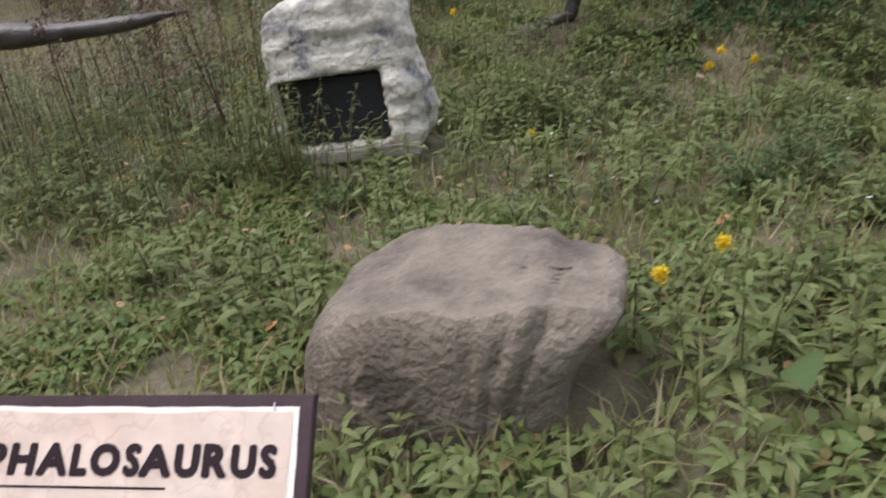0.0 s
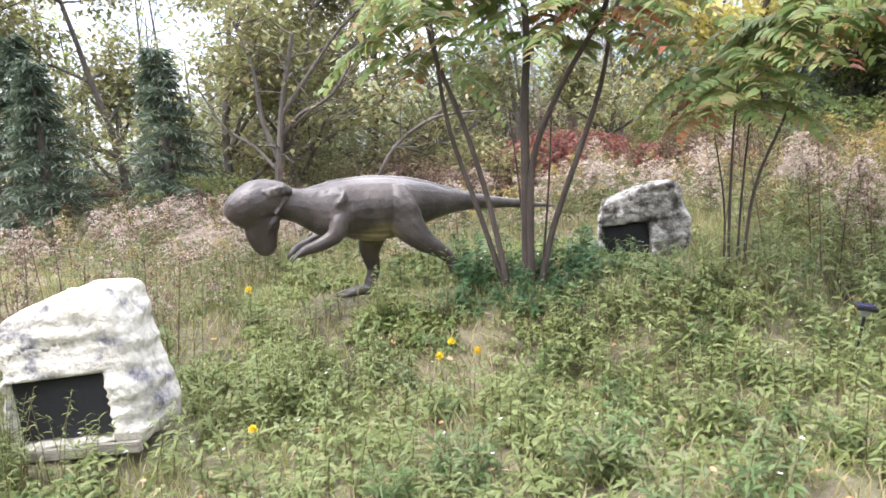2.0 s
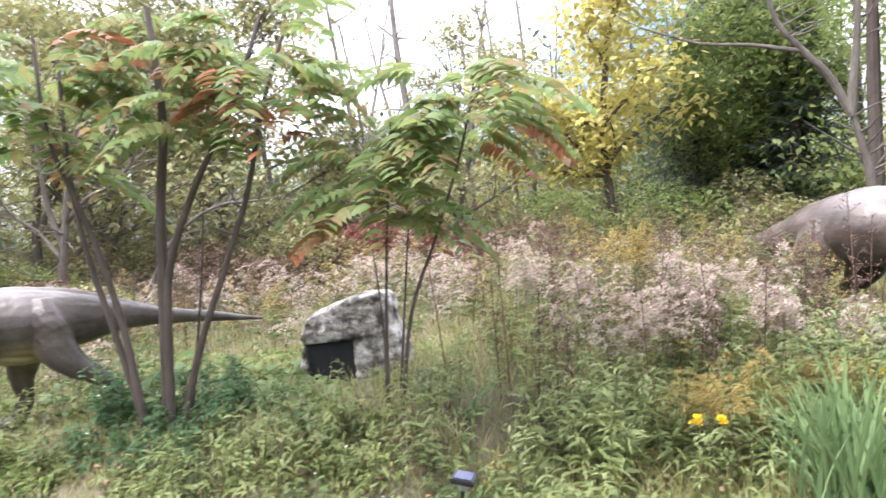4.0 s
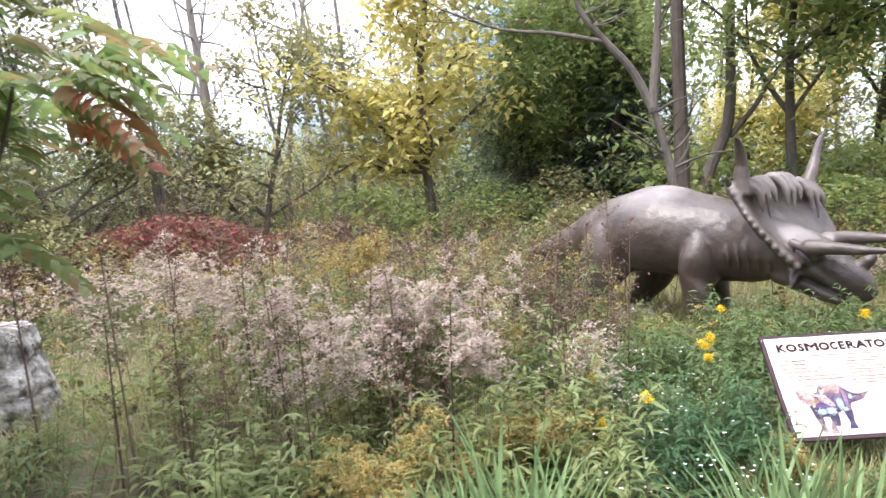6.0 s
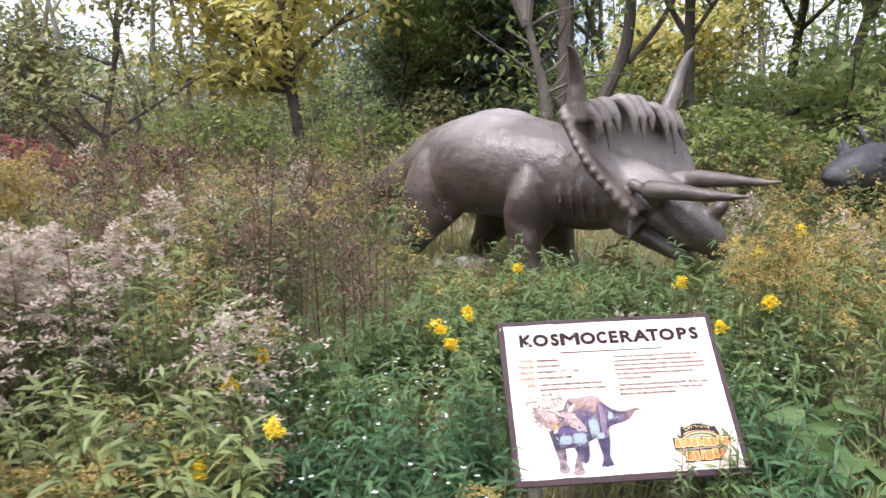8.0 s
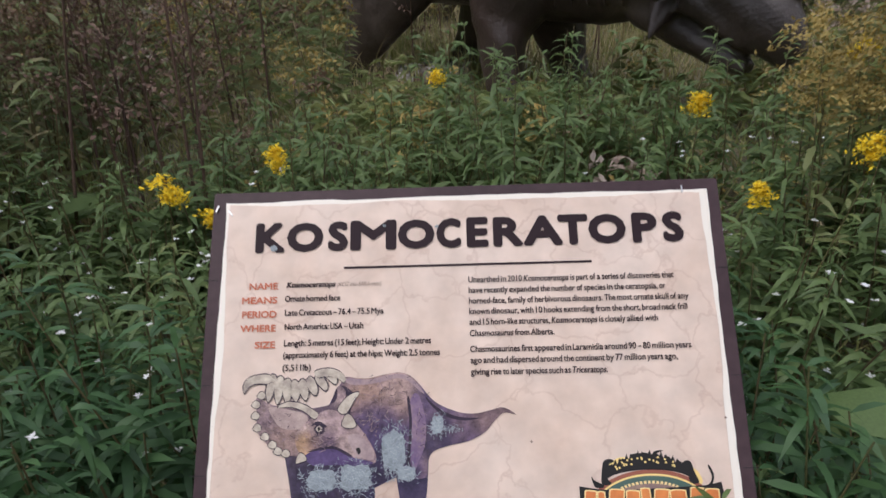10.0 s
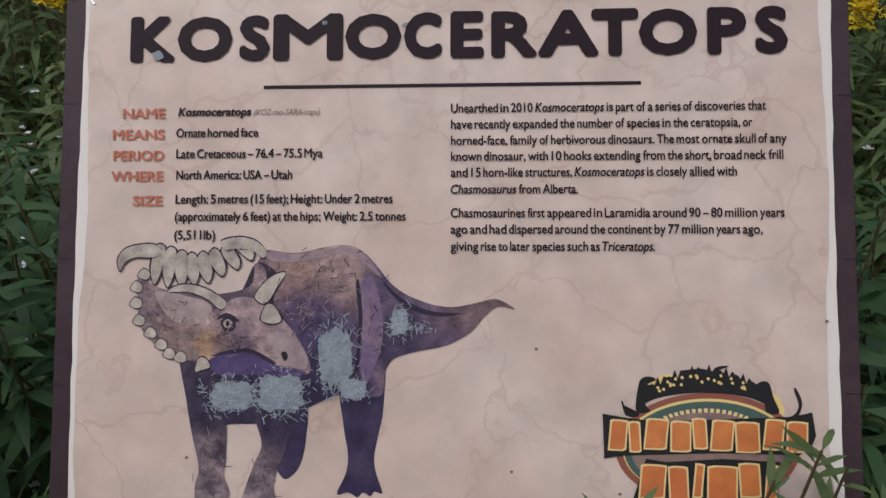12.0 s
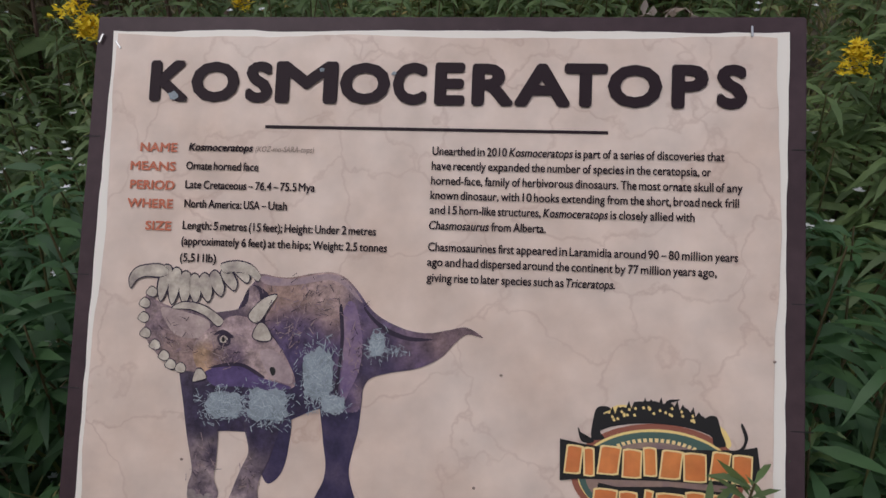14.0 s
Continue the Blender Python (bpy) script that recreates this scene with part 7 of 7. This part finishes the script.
def goldenrod(x, y, h, size, slot=2, seed=0):
    """One flowering goldenrod."""
    plant = thing("goldenrod", pose(x, y, ground_z(x, y)), "goldenrod in bright yellow flower", "flower", "flowering goldenrod")
    size *= 0.52
    L = Leaves(200 + seed)
    top = plants(L, np.zeros((1, 3)), h * 0.85, 0.085, 0.017, 0, 1, 55)
    part_mesh("stalk", L.mesh("stalk"), [WEED, STEM], plant)
    L = Leaves(300 + seed)
    plumes(L, top + (0, 0, h * 0.12), 0, size, 14, 26, 0.012)
    part_mesh("flower", L.mesh("flower"), GOLD, plant, "bright yellow flower spray")


def build_flowers():
    spots = ((8.10, 6.12, 0.74, 0.10), (7.91, 5.87, 0.71, 0.10), (8.15, 5.57, 0.68, 0.11), (8.08, 5.5, 0.56, 0.10), (8.82, 6.42, 0.64, 0.1), (9.35, 7.4, 0.62, 0.1), (8.77, 6.35, 0.76, 0.12), (10.16, 6.70, 0.59, 0.1), (9.00, 6.78, 0.67, 0.1),
             (2.85, 3.35, 0.36, 0.07), (2.95, 3.45, 0.42, 0.07), (3.15, 3.4, 0.36, 0.06), (1.95, 2.35, 0.2, 0.06), (2.92, 0.42, 0.3, 0.06), (3.02, 0.55, 0.34, 0.06), (0.75, 4.05, 0.45, 0.12),
             (6.75, 4.1, 0.6, 0.08), (6.95, 4.2, 0.62, 0.08), (10.3, 6.6, 0.75, 0.12), (10.75, 7.2, 0.8, 0.14), (11.1, 7.6, 0.8, 0.14), (10.05, 6.9, 0.72, 0.1))
    for i, (x, y, h, s) in enumerate(spots):
        goldenrod(x, y, h, s, seed=i)
    L = Leaves(109)
    r = L.rng
    p = np.concatenate([sow(r, 260, 7.9, 9.1, 4.6, 7.0), sow(r, 60, 1.0, 6.0, 1.0, 5.5), sow(r, 120, 9.8, 10.8, 6.2, 7.4)])
    p[:, 2] += r.uniform(0.15, 0.5, len(p))
    own = np.repeat(np.arange(len(p)), 9)
    L.leaves(p[own], unit_dirs(r, len(own), (0.0, 0.5)), 0.012, 0.006, 0, 0.0, False)
    tagged(part_mesh("white_asters", L.mesh("white_asters"), WHITE), "tiny white aster flowers among weeds", "flowers", kind="stuff")
    L = Leaves(110)
    p = np.concatenate([sow(L.rng, 240, -1.5, 6.5, -0.8, 4.2, 0.2), sow(L.rng, 80, 6.5, 10.5, 2.5, 6.5, 0.2)])
    p[:, 2] += 0.07
    L.leaves(p, unit_dirs(L.rng, len(p), (-0.2, 0.3)), L.rng.uniform(0.04, 0.085, len(p)), L.rng.uniform(0.03, 0.05, len(p)), 0, 0.2)
    tagged(part_mesh("fallen_leaves", L.mesh("fallen_leaves"), FALLEN), "scattered orange and brown fallen leaves", "fallen leaves", kind="stuff")


def burdock(x, y, seed, n, size):
    rng = np.random.default_rng(seed)
    plant = thing("burdock", pose(x, y, ground_z(x, y)), "burdock with large broad green leaves", "plant", "burdock plants")
    for i in range(n):
        L = Leaves(seed * 20 + i)
        a = rng.uniform(0, 6.28)
        way = np.array([[math.cos(a), math.sin(a), rng.uniform(0.5, 1.3)]])
        tip = way * rng.uniform(0.12, 0.3)
        L.stems(np.zeros((1, 3)), tip, 0.006, 0.004, 0)
        L.leaves(tip, way * (1, 1, 0.25), size * rng.uniform(0.7, 1.2), size * rng.uniform(0.8, 1.0), 0, 0.45)
        part_mesh("leaf", L.mesh("leaf"), MIDWEED, plant)


build_grass()
build_rosettes()
build_lawn_weeds()
build_meadow()
build_dead_stems()
build_sign_weeds()
build_shrubs()
build_yucca()
build_flowers()
for i, (x, y, n, s) in enumerate(((10.4, 5.7, 17, 0.2), (10.75, 6.1, 18, 0.22), (10.35, 6.35, 12, 0.2), (10.85, 5.6, 16, 0.22), (10.15, 5.45, 10, 0.16), (8.35, 7.3, 7, 0.2), (8.75, 5.25, 6, 0.14), (3.3, 0.3, 3, 0.12), (2.2, 5.7, 8, 0.2), (2.7, 6.2, 8, 0.2), (1.6, 5.6, 7, 0.18), (3.4, 6.1, 7, 0.2))):
    burdock(x, y, 40 + i, n, s)
